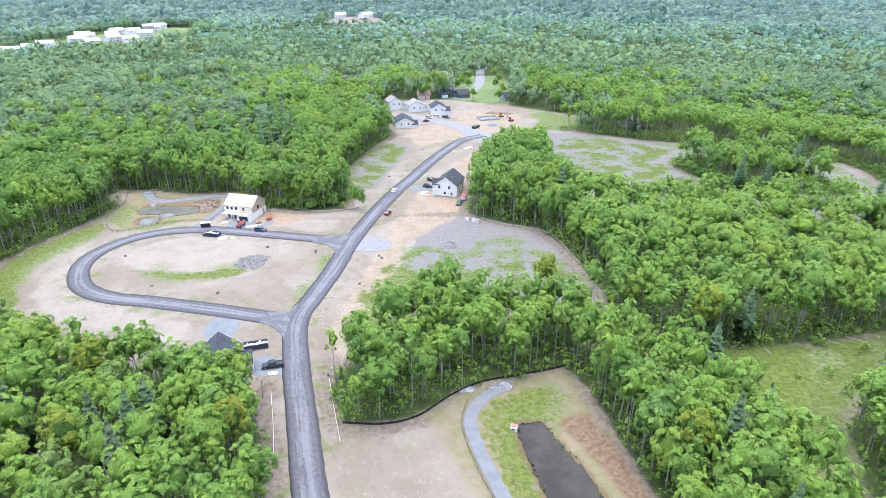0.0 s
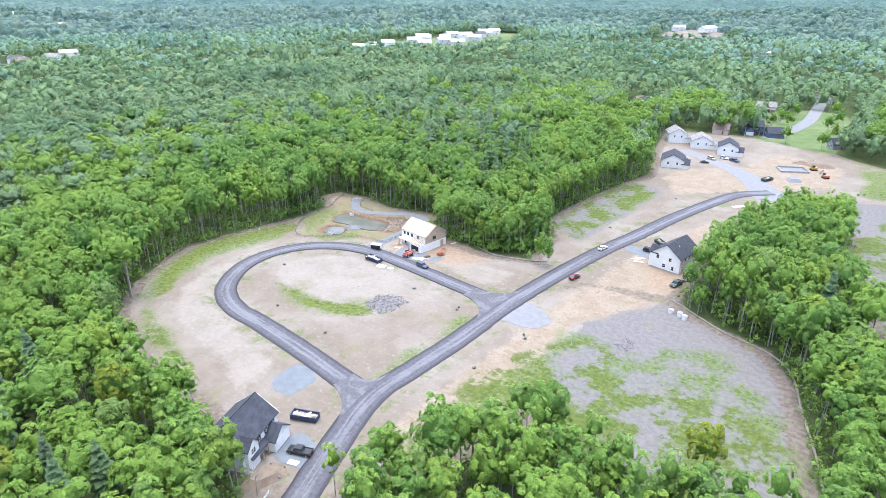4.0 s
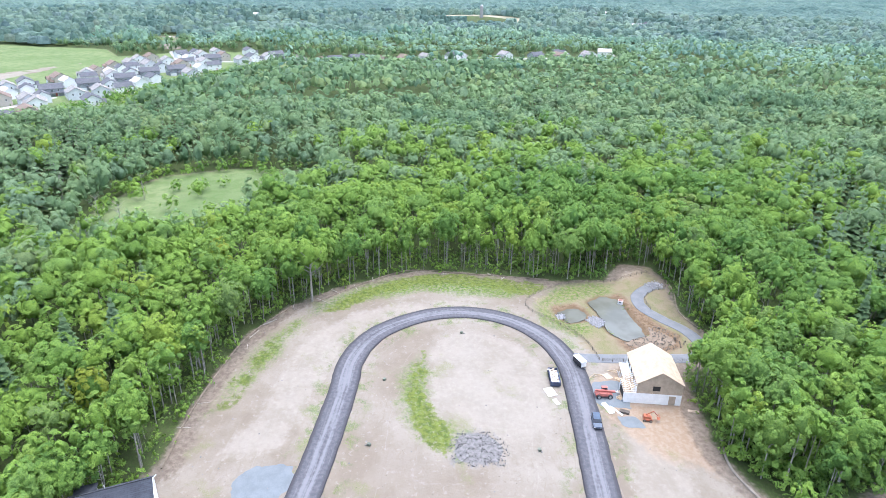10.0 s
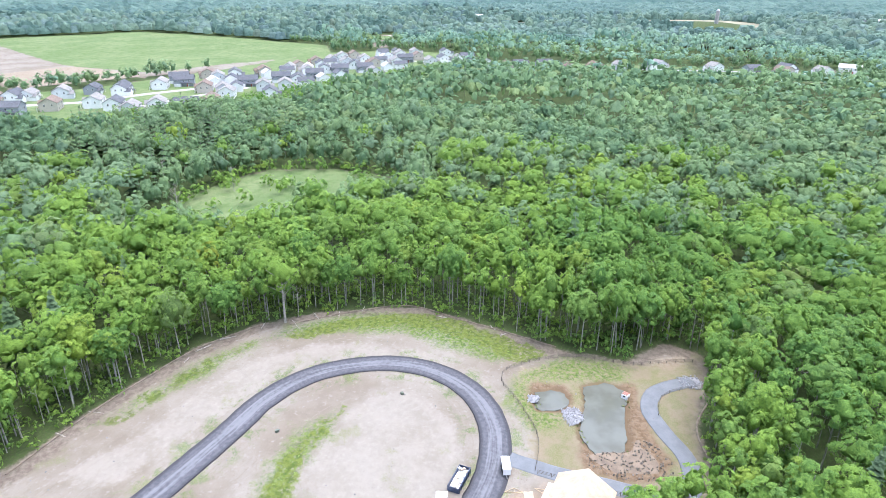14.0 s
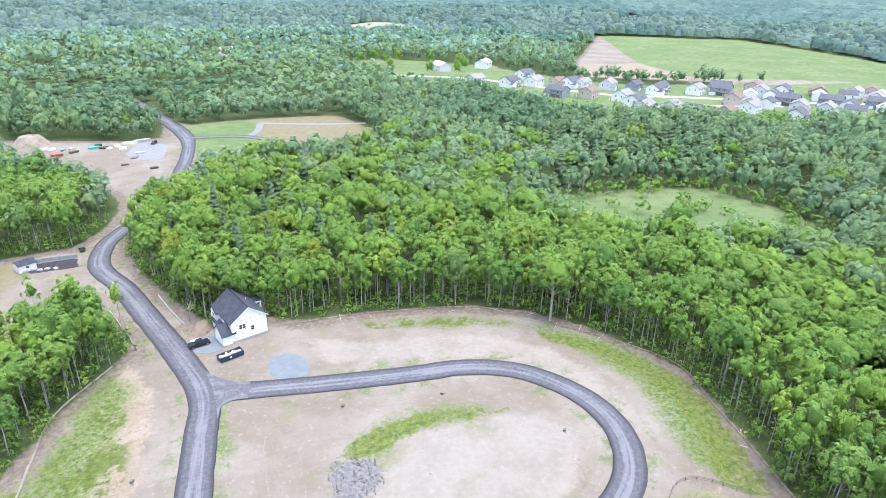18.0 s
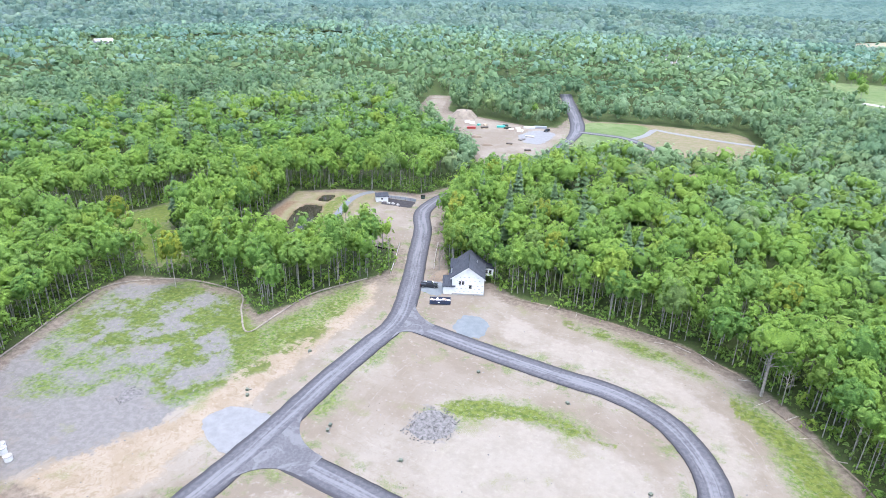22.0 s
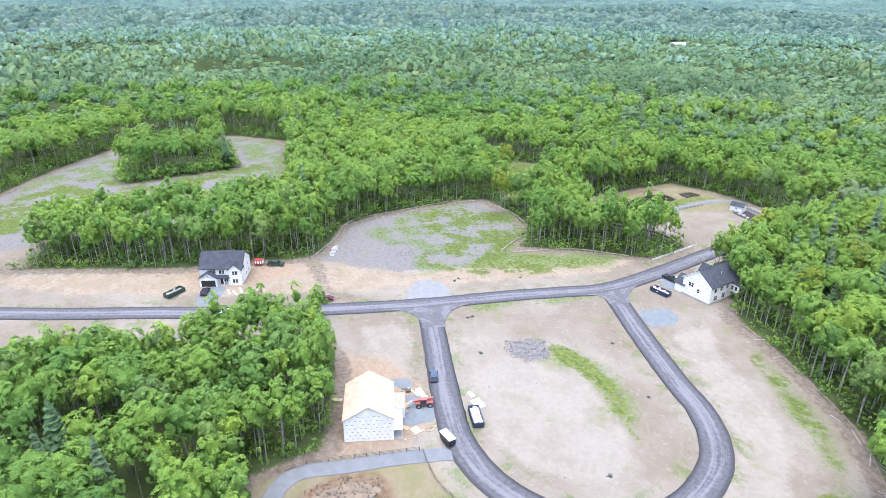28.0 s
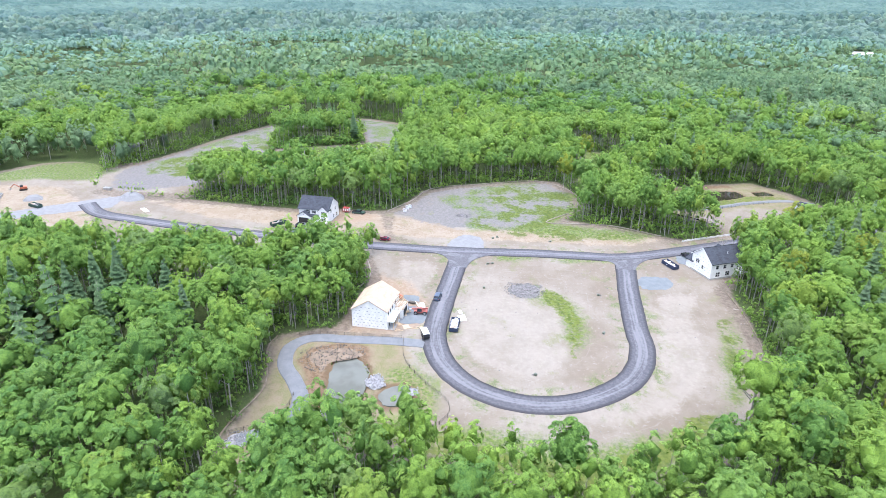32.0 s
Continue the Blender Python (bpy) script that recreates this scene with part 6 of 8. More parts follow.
ROW_WEST = [(-759, 132), (-756, 173), (-751, 230), (-779, 288), (-785, 323), (-800, 396), (-790, 435), (-786, 467), (-805, 333), (-815, 477), (-798, 511), (-770, 200), (-765, 260), (-848, 20), (-858, 60), (-742, 25)]
for i, (x, y) in enumerate(ESTATE + ESTATE_SOUTH + ROW_WEST):
    copy_thing(makes[i * 3 % 5], pose(x, y, 0, 0, 0, (200, 20, 110, 25, 205)[i % 5] + (i * 37 % 11))).scale = (1.2, 1.15, 1.1)
# pale roofs among the northern woods
PALE_ROOF = make_shingle("pale_shingles", (0.44, 0.43, 0.42), (0.55, 0.54, 0.53))
far_makes = [yard_house("house", pose(x, y, float(terrain(np.array([float(x)]), np.array([float(y)]))[0]), 0, 0, 30), 15, 11, WALLS[wall], roof, wall + " sided house with a grey roof in distant woods", 5.8, 9.0, False, "houses in the distant woods", False)
             for x, y, wall, roof in ((-487, 765, "white", PALE_ROOF), (-440, 870, "pale", PALE_ROOF), (-430, 960, "white", SHINGLE_MID))]
for i, (x, y) in enumerate([(-479, 785), (-459, 818), (-462, 850), (-462, 928), (-402, 840), (-424, 838), (-453, 1053), (-440, 1000), (-316, 950), (-460, 1030), (-139, 1210), (-187, 1205), (-140, 1173), (-77, 1031), (-40, 1029), (-346, 1254), (-500, 750), (-432, 800), (-480, 872), (-410, 905), (-437, 925)]):
    b = copy_thing(far_makes[i % 2], pose(x, y, float(terrain(np.array([float(x)]), np.array([float(y)]))[0]), 0, 0, 15 + i * 29 % 50))
    b.scale = (1.25, 1.15, 1.0)

ESTATE_BACK = [(-560, -88), (-600, -70), (-628, -62), (-690, -50), (-660, -52), (-705, -45), (-735, -35), (-690, 30), (-710, 40), (-620, 0), (-590, -5), (-560, -10), (-520, -60), (-540, -95), (-830, -20), (-845, -5), (-775, 0), (-745, 5)]
for i, (x, y) in enumerate(ESTATE_BACK):
    copy_thing(far_makes[(2, 0, 2)[i % 3]], pose(x, y, 0, 0, 0, (205, 25, 115)[i % 3] + i * 13 % 17))
for i, (x, y) in enumerate(SPOTS):
    b = copy_thing(far_makes[i % 3], pose(x, y, float(terrain(np.array([float(x)]), np.array([float(y)]))[0]), 0, 0, 20 + i * 47 % 90))
    b.scale = (1.5, 1.25, 1.1)


def silo(x, y):
    z = float(terrain(np.array([x]), np.array([y]))[0])
    t = thing("silo", pose(x, y, z), "pale concrete farm silo beside a distant field", "silo")
    part("shaft", Geo().tube((0, 0, -1), (0, 0, 24), 4.0, 4.0, 16), CONCRETE, t)
    part("dome", Geo().tube((0, 0, 24), (0, 0, 26.5), 4.0, 2.6, 16).tube((0, 0, 26.5), (0, 0, 27.6), 2.6, 0.6, 16), STEEL, t)


silo(-1440.0, 500.0)


# ---- vehicles ----
def wheel_parts(parent, places, r, w):
    for x, y in places:
        s = 1 if y > 0 else -1
        t = part("wheel", Geo().tube((0, -w / 2, 0), (0, w / 2, 0), r, sides=14), TYRE, parent, m=pose(x, y, r))
        part("rim", Geo().tube((0, s * w / 2 - 0.01 * s, 0), (0, s * w / 2 + 0.015 * s, 0), r * 0.6, sides=10), STEEL, t)


def car(m, paint, label, kind="sedan", category="car", group="parked vehicles"):
    c = thing("car" if kind != "pickup" else "pickup_truck", m, label, category, group)
    ln, wd = {"sedan": (4.7, 1.84), "suv": (4.9, 1.95), "pickup": (5.8, 2.0)}[kind]
    a, b = -ln / 2, ln / 2
    roof = {"sedan": 1.42, "suv": 1.75, "pickup": 1.85}[kind]
    belt = {"sedan": 0.92, "suv": 1.08, "pickup": 1.12}[kind]
    prof = [(a, 0.35), (b, 0.35), (b + 0.02, 0.6), (b - 0.12, belt - 0.16), (b - 1.25, belt), (a + 0.1, belt), (a - 0.02, 0.7)]
    body = Geo().prism(prof, -wd / 2, wd / 2, 1)
    part("body", body, paint, c)
    cab = {"sedan": [(b - 1.35, belt), (b - 2.05, roof), (a + 1.35, roof), (a + 0.55, belt)], "suv": [(b - 1.3, belt), (b - 1.95, roof), (a + 0.45, roof), (a + 0.12, belt)],
           "pickup": [(b - 1.45, belt), (b - 2.05, roof), (a + 2.15, roof), (a + 1.95, belt)]}[kind]
    g = Geo()
    n = len(cab)
    for s in (-1, 1):
        g.v += [(x, s * (wd / 2 - (0.06 if z < roof - 0.1 else 0.22)), z) for x, z in cab]
    g.f = [tuple(range(n)), tuple(range(2 * n - 1, n - 1, -1))] + [((i + 1) % n, i, n + i, n + (i + 1) % n) for i in range(n)]
    g.m = [0] * len(g.f)
    part("window", g, GLASS, c, "dark tinted glass")
    x0, x1 = cab[2][0], cab[1][0]
    part("roof", Geo().chamfer(x0 - 0.05, -wd / 2 + 0.2, roof - 0.04, x1 + 0.05, wd / 2 - 0.2, roof + 0.05, 0.04), paint, c)
    for s in (-1, 1):
        part("door_pillar", Geo().prism([(-0.05, belt), (0.07, belt), (0.07, roof), (-0.05, roof)], s * (wd / 2 - 0.15) - 0.03, s * (wd / 2 - 0.15) + 0.03, 1), paint, c)
        part("headlight", Geo().box(b - 0.1, s * wd / 2 * 0.72 - 0.2, 0.62, b + 0.03, s * wd / 2 * 0.72 + 0.2, 0.78), STEEL, c)
        part("tail_light", Geo().box(a - 0.04, s * wd / 2 * 0.78 - 0.18, 0.7, a + 0.05, s * wd / 2 * 0.78 + 0.18, 0.9), RED, c)
        part("mirror", Geo().box(cab[0][0] - 0.25, s * (wd / 2 + 0.02) - 0.1, belt, cab[0][0] - 0.1, s * (wd / 2 + 0.02) + 0.1, belt + 0.16), BLACK, c)
    if kind == "pickup":
        part("truck_bed", Geo().box(a + 0.1, -wd / 2 + 0.12, belt, a + 1.9, wd / 2 - 0.12, belt + 0.02).box(a, -wd / 2, belt, a + 1.95, -wd / 2 + 0.1, belt + 0.14).box(a, wd / 2 - 0.1, belt, a + 1.95, wd / 2, belt + 0.14), BLACK, c)
    part("bumper", Geo().chamfer(b - 0.02, -wd / 2 + 0.05, 0.38, b + 0.1, wd / 2 - 0.05, 0.6, 0.03), BLACK, c)
    wheel_parts(c, [(x, y) for x in (a + 0.9, b - 0.95) for y in (-wd / 2 + 0.02, wd / 2 - 0.02)], 0.34 if kind == "sedan" else 0.39, 0.24)
    return c


def heading(ax, ay, bx, by, z=0.0):
    return pose((ax + bx) / 2, (ay + by) / 2, z, 0, 0, math.degrees(math.atan2(by - ay, bx - ax)))


ON_ROAD = 0.13
car(heading(-77.6, 237.2, -72.9, 236.0, ON_ROAD), SLATE, "slate blue car parked on the loop road", "suv")
car(heading(-25.2, 253.8, -23.6, 258.6, ON_ROAD), MAROON, "dark red sedan parked on the main road", "sedan")
car(heading(-24.4, 284.0, -23.1, 288.4, ON_ROAD), WHITEP, "white sedan parked at the road's edge", "sedan")
car(heading(-10.0, 293.6, -5.0, 292.0), BLACK, "black suv on the stone drive of the white house", "suv")
car(heading(8.2, 271.4, 6.7, 266.7), GREEN, "dark green pickup beside a red trailer", "pickup", "truck")
car(heading(-43.6, 141.8, -49.2, 140.4), BLACK, "black pickup truck beside the wrapped house", "pickup", "truck")
car(pose(-12, 437, 0, 0, 0, 15), BLACK, "black car on bare soil near new houses", "sedan")
car(pose(2, 449, 0, 0, 0, -35), SLATE, "blue pickup parked before a new house", "pickup", "truck")
for x, y, turn, paint, name in ((-4, 452, -35, WHITEP, "white van"), (-10, 447, -35, TAN_WALL, "tan car")):
    car(pose(x, y, 0, 0, 0, turn), paint, name + " parked before the new houses", "suv")


def dumpster(m, paint, label, load):
    d = thing("dumpster", m, label, "dumpster", "roll-off dumpsters")
    ln, wd, ht = 6.6, 2.4, 1.5
    part("floor_plate", Geo().box(-ln / 2, -wd / 2, 0.2, ln / 2, wd / 2, 0.3), paint, d)
    for s in (-1, 1):
        w = part("side_wall", Geo().box(-ln / 2, s * wd / 2 - 0.05, 0.3, ln / 2, s * wd / 2 + 0.05, ht), paint, d)
        for i in range(7):
            x = -ln / 2 + 0.2 + i * (ln - 0.4) / 6
            part("rib", Geo().box(x - 0.06, s * wd / 2 + (0.05 if s > 0 else -0.17), 0.2, x + 0.06, s * wd / 2 + (0.17 if s > 0 else -0.05), ht), paint, w)
        part("rim_rail", Geo().box(-ln / 2, s * wd / 2 - 0.09, ht, ln / 2, s * wd / 2 + 0.09, ht + 0.1), paint, w)
        part("end_wall", Geo().box(s * ln / 2 - 0.05, -wd / 2, 0.3, s * ln / 2 + 0.05, wd / 2, ht), paint, d)
        for x in (-2.4, 2.4):
            part("roller", Geo().tube((x, s * 0.8, 0.1), (x, s * 1.0, 0.1), 0.1, sides=8), STEEL, d)
    r = np.random.default_rng(int(abs(m.translation.x) * 10))
    for i in range(26):
        g = Geo().box(-r.uniform(0.2, 0.8), -r.uniform(0.1, 0.4), -0.1, r.uniform(0.2, 0.8), r.uniform(0.1, 0.4), r.uniform(0.02, 0.25))
        part("debris", g, load[i % len(load)], d, m=pose(r.uniform(-2.6, 2.6), r.uniform(-0.75, 0.75), r.uniform(0.75, 1.35), r.normal(0, 14), r.normal(0, 14), r.uniform(0, 360)))
    part("debris_fill", Geo().box(-ln / 2 + 0.06, -wd / 2 + 0.06, 0.3, ln / 2 - 0.06, wd / 2 - 0.06, 0.75), load[0], d)


dumpster(heading(-50.3, 151.6, -56.8, 149.6), NAVY, "dark blue roll-off dumpster full of white debris", [WRAP, SHEATH, CONCRETE])
dumpster(heading(-90.4, 231.6, -97.2, 232.9), NAVY, "dark blue roll-off dumpster heaped with white scraps", [WRAP, WRAP, SHEATH])
dumpster(heading(-7.4, 304.6, -3.0, 299.8), GREEN, "dark green roll-off dumpster with rubble beside the drive", [CONCRETE, SHEATH, STONE])


def cargo_trailer():
    c = thing("cargo_trailer", heading(-102, 240.6, -96.6, 241.9, ON_ROAD - 0.03) @ Matrix.Scale(0.8, 4), "black box trailer with a white roof parked on the road", "trailer")
    part("box", Geo().box(-2.4, -1.1, 0.6, 2.4, 1.1, 2.45), BLACK, c, "black side panels")
    part("roof", Geo().chamfer(-2.5, -1.15, 2.45, 2.5, 1.15, 2.75, 0.08), WHITEP, c, "white roof")
    part("front_panel", Geo().box(2.4, -1.0, 0.65, 2.46, 1.0, 2.4), WHITEP, c)
    part("rear_door", Geo().box(-2.46, -1.0, 0.65, -2.4, 1.0, 2.5), BLACK, c)
    for y in (-0.5, 0.5):
        part("door_window", Geo().box(-2.49, y - 0.35, 1.5, -2.46, y + 0.35, 2.3), GLASS, c)
    part("side_skirt", Geo().box(-2.4, -1.13, 0.55, 2.4, -1.1, 1.0).box(-2.4, 1.1, 0.55, 2.4, 1.13, 1.0), BLACK, c)
    part("tongue", Geo().box(2.4, -0.1, 0.5, 3.6, 0.1, 0.62), STEEL, c)
    part("fender", Geo().box(-1.1, -1.3, 0.75, 0.7, -1.1, 0.85).box(-1.1, 1.1, 0.75, 0.7, 1.3, 0.85), BLACK, c)
    wheel_parts(c, [(-0.7, -1.18), (0.25, -1.18), (-0.7, 1.18), (0.25, 1.18)], 0.34, 0.2)


def telehandler():
    c = thing("telehandler", heading(-85.5, 239.6, -84.7, 245.2), "faded red telehandler with its boom lowered beside the half-built house", "telehandler")
    part("chassis", Geo().chamfer(-2.2, -0.8, 0.6, 2.0, 0.8, 1.25, 0.1), SALMON, c)
    part("engine_cover", Geo().chamfer(-1.4, -1.1, 0.9, 0.9, -0.55, 1.75, 0.15), SALMON, c)
    cab = part("cab", Geo().prism([(-0.5, 1.2), (1.0, 1.2), (0.8, 2.4), (-0.45, 2.4)], 0.35, 1.1, 1), GLASS, c)
    part("cab_roof", Geo().chamfer(-0.55, 0.3, 2.4, 0.9, 1.15, 2.52, 0.05), SALMON, cab)
    part("boom", Geo().hexa([(-2.3, -0.3, 1.75), (2.8, -0.3, 1.35), (2.8, 0.2, 1.35), (-2.3, 0.2, 1.75), (-2.3, -0.3, 2.2), (2.8, -0.3, 1.75), (2.8, 0.2, 1.75), (-2.3, 0.2, 2.2)]), SALMON, c)
    part("inner_boom", Geo().hexa([(2.8, -0.2, 1.4), (3.5, -0.2, 1.1), (3.5, 0.1, 1.1), (2.8, 0.1, 1.4), (2.8, -0.2, 1.7), (3.5, -0.2, 1.4), (3.5, 0.1, 1.4), (2.8, 0.1, 1.7)]), WHITEP, c)
    part("carriage", Geo().box(3.4, -0.6, 0.5, 3.55, 0.6, 1.5), STEEL, c)
    for y in (-0.45, 0.35):
        part("fork", Geo().box(3.5, y, 0.5, 4.7, y + 0.12, 0.57), STEEL, c)
    wheel_parts(c, [(-1.4, -1.0), (1.4, -1.0), (-1.4, 1.0), (1.4, 1.0)], 0.6, 0.42)


def boom_lift():
    c = thing("boom_lift", pose(-75.0, 249.3, 0, 0, 0, 70) @ Matrix.Scale(0.8, 4), "orange boom lift parked on tan sand beside the house", "lift")
    part("base", Geo().chamfer(-1.3, -1.0, 0.4, 1.3, 1.0, 0.95, 0.1), ORANGE, c)
    part("turntable", Geo().chamfer(-1.2, -0.8, 0.95, 0.8, 0.8, 1.7, 0.12), ORANGE, c)
    part("lower_boom", Geo().tube((-0.8, 0, 1.7), (1.4, 0, 3.4), 0.14, 0.14, 6), ORANGE, c)
    part("upper_boom", Geo().tube((1.4, 0, 3.4), (2.9, 0, 1.9), 0.12, 0.1, 6), RED, c)
    b = part("basket", Geo().box(2.6, -0.7, 1.0, 3.4, 0.7, 1.08), ORANGE, c)
    for x in (2.62, 3.38):
        for y in (-0.68, 0.68):
            part("basket_post", Geo().tube((x, y, 1.0), (x, y, 2.0), 0.03, sides=5), ORANGE, b)
    for z in (1.5, 2.0):
        part("basket_rail", Geo().box(2.6, -0.7, z, 3.4, -0.66, z + 0.05).box(2.6, 0.66, z, 3.4, 0.7, z + 0.05).box(2.6, -0.7, z, 2.64, 0.7, z + 0.05).box(3.36, -0.7, z, 3.4, 0.7, z + 0.05), ORANGE, b)
    wheel_parts(c, [(-0.9, -1.0), (0.9, -1.0), (-0.9, 1.0), (0.9, 1.0)], 0.42, 0.3)


def red_trailer():
    c = thing("utility_trailer", heading(9.2, 273.2, 10.2, 276.2), "small red box trailer behind the pickup", "trailer")
    part("box", Geo().chamfer(-1.5, -1.0, 0.5, 1.5, 1.0, 2.3, 0.06), RED, c)
    for y in (-0.5, 0.5):
        part("door", Geo().box(-1.54, y - 0.42, 0.6, -1.5, y + 0.42, 2.15), WHITEP, c)
    for x in (-0.9, 0.0, 0.9):
        part("side_panel", Geo().box(x - 0.25, 1.0, 0.9, x + 0.25, 1.03, 2.0).box(x - 0.25, -1.03, 0.9, x + 0.25, -1.0, 2.0), WHITEP, c)
    wheel_parts(c, [(-0.2, -1.05), (-0.2, 1.05)], 0.33, 0.2)


def excavator(m, paint, label):
    c = thing("excavator", m, label, "excavator", "machines on the works")
    for s in (-1, 1):
        part("track", Geo().prism([(-1.7, 0.15), (-1.4, 0.0), (1.4, 0.0), (1.7, 0.15), (1.7, 0.6), (1.4, 0.75), (-1.4, 0.75), (-1.7, 0.6)], s * 1.0 - 0.25, s * 1.0 + 0.25, 1), TYRE, c)
    part("house", Geo().chamfer(-1.7, -1.2, 0.9, 1.2, 1.2, 1.9, 0.12), paint, c)
    part("cab", Geo().chamfer(-0.2, 0.3, 1.9, 1.1, 1.2, 2.9, 0.1), GLASS, c)
    part("boom", Geo().tube((1.0, 0, 1.6), (3.2, 0, 3.6), 0.25, 0.2, 6), paint, c)
    part("arm", Geo().tube((3.2, 0, 3.6), (5.2, 0, 1.9), 0.2, 0.15, 6), paint, c)
    part("bucket", Geo().prism([(4.9, 0.9), (5.6, 1.2), (5.4, 2.0), (5.0, 1.9)], -0.5, 0.5, 1), STEEL, c)


cargo_trailer()
telehandler()
boom_lift()
red_trailer()
YELLOW = plain("yellow_paint", (0.55, 0.3, 0.04), 0.5)
excavator(pose(42, 452, 0, 0, 0, 200), YELLOW, "yellow excavator beside a foundation pit")
excavator(pose(48, 438, 0, 0, 0, 120), ORANGE, "orange excavator on the bare works")


# ---- stone pads and aprons ----
flat_patch("gravel_apron", [(-34.5, 217), (-24, 217), (-19.8, 223), (-24.5, 228.5), (-33, 230.5)], 0.07, 0.2, GRAVEL, "pale crushed stone apron at the road junction", "gravel", 0.6)
flat_patch("stone_pad", [(-61.5, 163), (-63.6, 155), (-70.8, 157), (-71.5, 166.2), (-66, 167)], 0.04, 0.2, BLUE_GRAVEL, "blue grey stone pad beside the loop road", "gravel", 1.0)
flat_patch("stone_drive", [(-40, 143), (-50.6, 146.2), (-52, 140), (-49, 137), (-38.5, 138.5)], 0.05, 0.2, BLUE_GRAVEL, "crushed stone drive before the wrapped house", "drive", 0.5)
flat_patch("stone_drive", [(-16.6, 290), (-14.8, 295.5), (-3.6, 293.0), (-5.2, 286.6)], 0.05, 0.2, BLUE_GRAVEL, "crushed stone drive before the white house", "drive", 0.5)
flat_patch("stone_drive", [(-79.5, 247.3), (-82.6, 239.8), (-90.5, 241.4), (-90.5, 249), (-84, 248.3)], 0.05, 0.2, BLUE_GRAVEL, "crushed stone drive before the half-built house", "drive", 0.5)
flat_patch("stone_pad", [(-77, 242.6), (-73.4, 243), (-72.4, 247.4), (-76.4, 247)], 0.04, 0.2, BLUE_GRAVEL, "small blue grey stone pad with stacked bricks", "gravel", 0.6)
flat_patch("gravel_yard", [(-28, -84), (-36, -68), (-47, -70), (-50, -100), (-36, -104)], 0.05, 0.2, GRAVEL, "grey gravel storage yard", "gravel", 1.5)
flat_patch("mulch_bed", [(1.6, 63.2), (-4, 63), (-11.6, 63.4), (-12.2, 67), (-12.3, 71), (-5, 71.4), (1.8, 71), (2, 67)], 0.06, 0.2, MULCH, "dark mulch yard round a white shed", "yard", 0.3)
flat_patch("gravel_track", [(20, 383), (36, 384), (30, 400), (14, 428), (-6, 446), (-24, 462), (-30, 458), (-8, 436), (8, 415)], 0.06, 0.2, GRAVEL, "dusty crushed stone track to the new houses", "track", 1.0)

# estate streets
STREET = smooth_line([(-257, -403), (-281, -333), (-352, -283), (-396, -206), (-436, -150), (-480, -128), (-547, -84), (-609, -48), (-700, -32), (-790, -18), (-882, -42), (-1000, -76), (-1168, -114)], 6)
ribbon("street", STREET, 9, 0.14, 0.3, CONCRETE, "pale paved street through the estate", "street")
ribbon("street", smooth_line([(-436, -150), (-428, -115), (-430, -95), (-470, -85), (-540, -60)], 5), 8, 0.15, 0.3, CONCRETE, "pale paved street through the estate", "street")
ribbon("street", smooth_line([(-790, -18), (-780, 60), (-772, 200), (-795, 380), (-805, 520)], 6), 9, 0.15, 0.3, CONCRETE, "pale paved street through the estate", "street")
ribbon("street", smooth_line([(12, 520), (26, 560), (34, 600), (38, 660), (42, 720)], 5), 9, 0.12, 0.3, GRAVEL, "pale paved lane between lawns", "street")


# ---- stones ----
def stone_meshes(r, n, size, name, material):
    out = []
    for _ in range(n):
        v = ICO_V * r.uniform(0.65, 1.1, (12, 1)) * (size * np.array([1.2, 0.9, 0.6]))
        out.append(arrays_mesh(name, v, ICO_F, np.zeros(20), [material]))
    return out


r4 = np.random.default_rng(31)
SMALL = stone_meshes(r4, 6, 0.42, "stone", STONE)
TINY = stone_meshes(r4, 6, 0.2, "stone", STONE)
SOILHEAP = plain("heaped_soil", (0.2, 0.155, 0.115), 0.95, vary=0.15, scale=0.4, bump=0.5)
PALEHEAP = plain("pale_heaped_soil", (0.27, 0.23, 0.185), 0.95, vary=0.15, scale=0.4, bump=0.5)
BROWN_STONE = plain("brown_stone", (0.17, 0.15, 0.128), 0.9, vary=0.2, scale=1.2)
BROWN = stone_meshes(r4, 6, 0.26, "stone", BROWN_STONE)
PALE_STONE = plain("pale_limestone", (0.3, 0.3, 0.315), 0.9, vary=0.16, scale=1.5)
PALE = stone_meshes(r4, 6, 0.24, "stone", PALE_STONE)


def heap(name, label, pts, count, meshes, top, base_mat, category):
    """Loose stones on a low mound inside an outline."""
    cx, cy = sum(p[0] for p in pts) / len(pts), sum(p[1] for p in pts) / len(pts)
    h = thing(name, pose(cx, cy, 0), label, category)
    line = [(x - cx, y - cy) for x, y in smooth_line(pts + [pts[0]], 1.0)[:-1]]
    g = Geo()
    n = len(line)
    g.v = [(x, y, -0.05) for x, y in line] + [(x * 0.55, y * 0.55, top * 0.8) for x, y in line]
    g.f = [(i, (i + 1) % n, n + (i + 1) % n, n + i) for i in range(n)] + [tuple(range(n, 2 * n))]
    g.m = [0] * (n + 1)
    part("mound", g, base_mat, h)
    done = 0
    while done < count:
        x, y = r4.uniform(-12, 12, 2)
        d = float(sd(np.array([x]), np.array([y]), line)[0])
        if d > -0.2:
            k = min(1, max(0, d) / 3.0)
            part("stone", meshes[done % 6], None, h, m=pose(x, y, top * 0.8 * k + 0.12, *r4.uniform(0, 360, 3)) @ Matrix.Scale(r4.uniform(0.5, 1.35), 4))
            done += 1
    return h


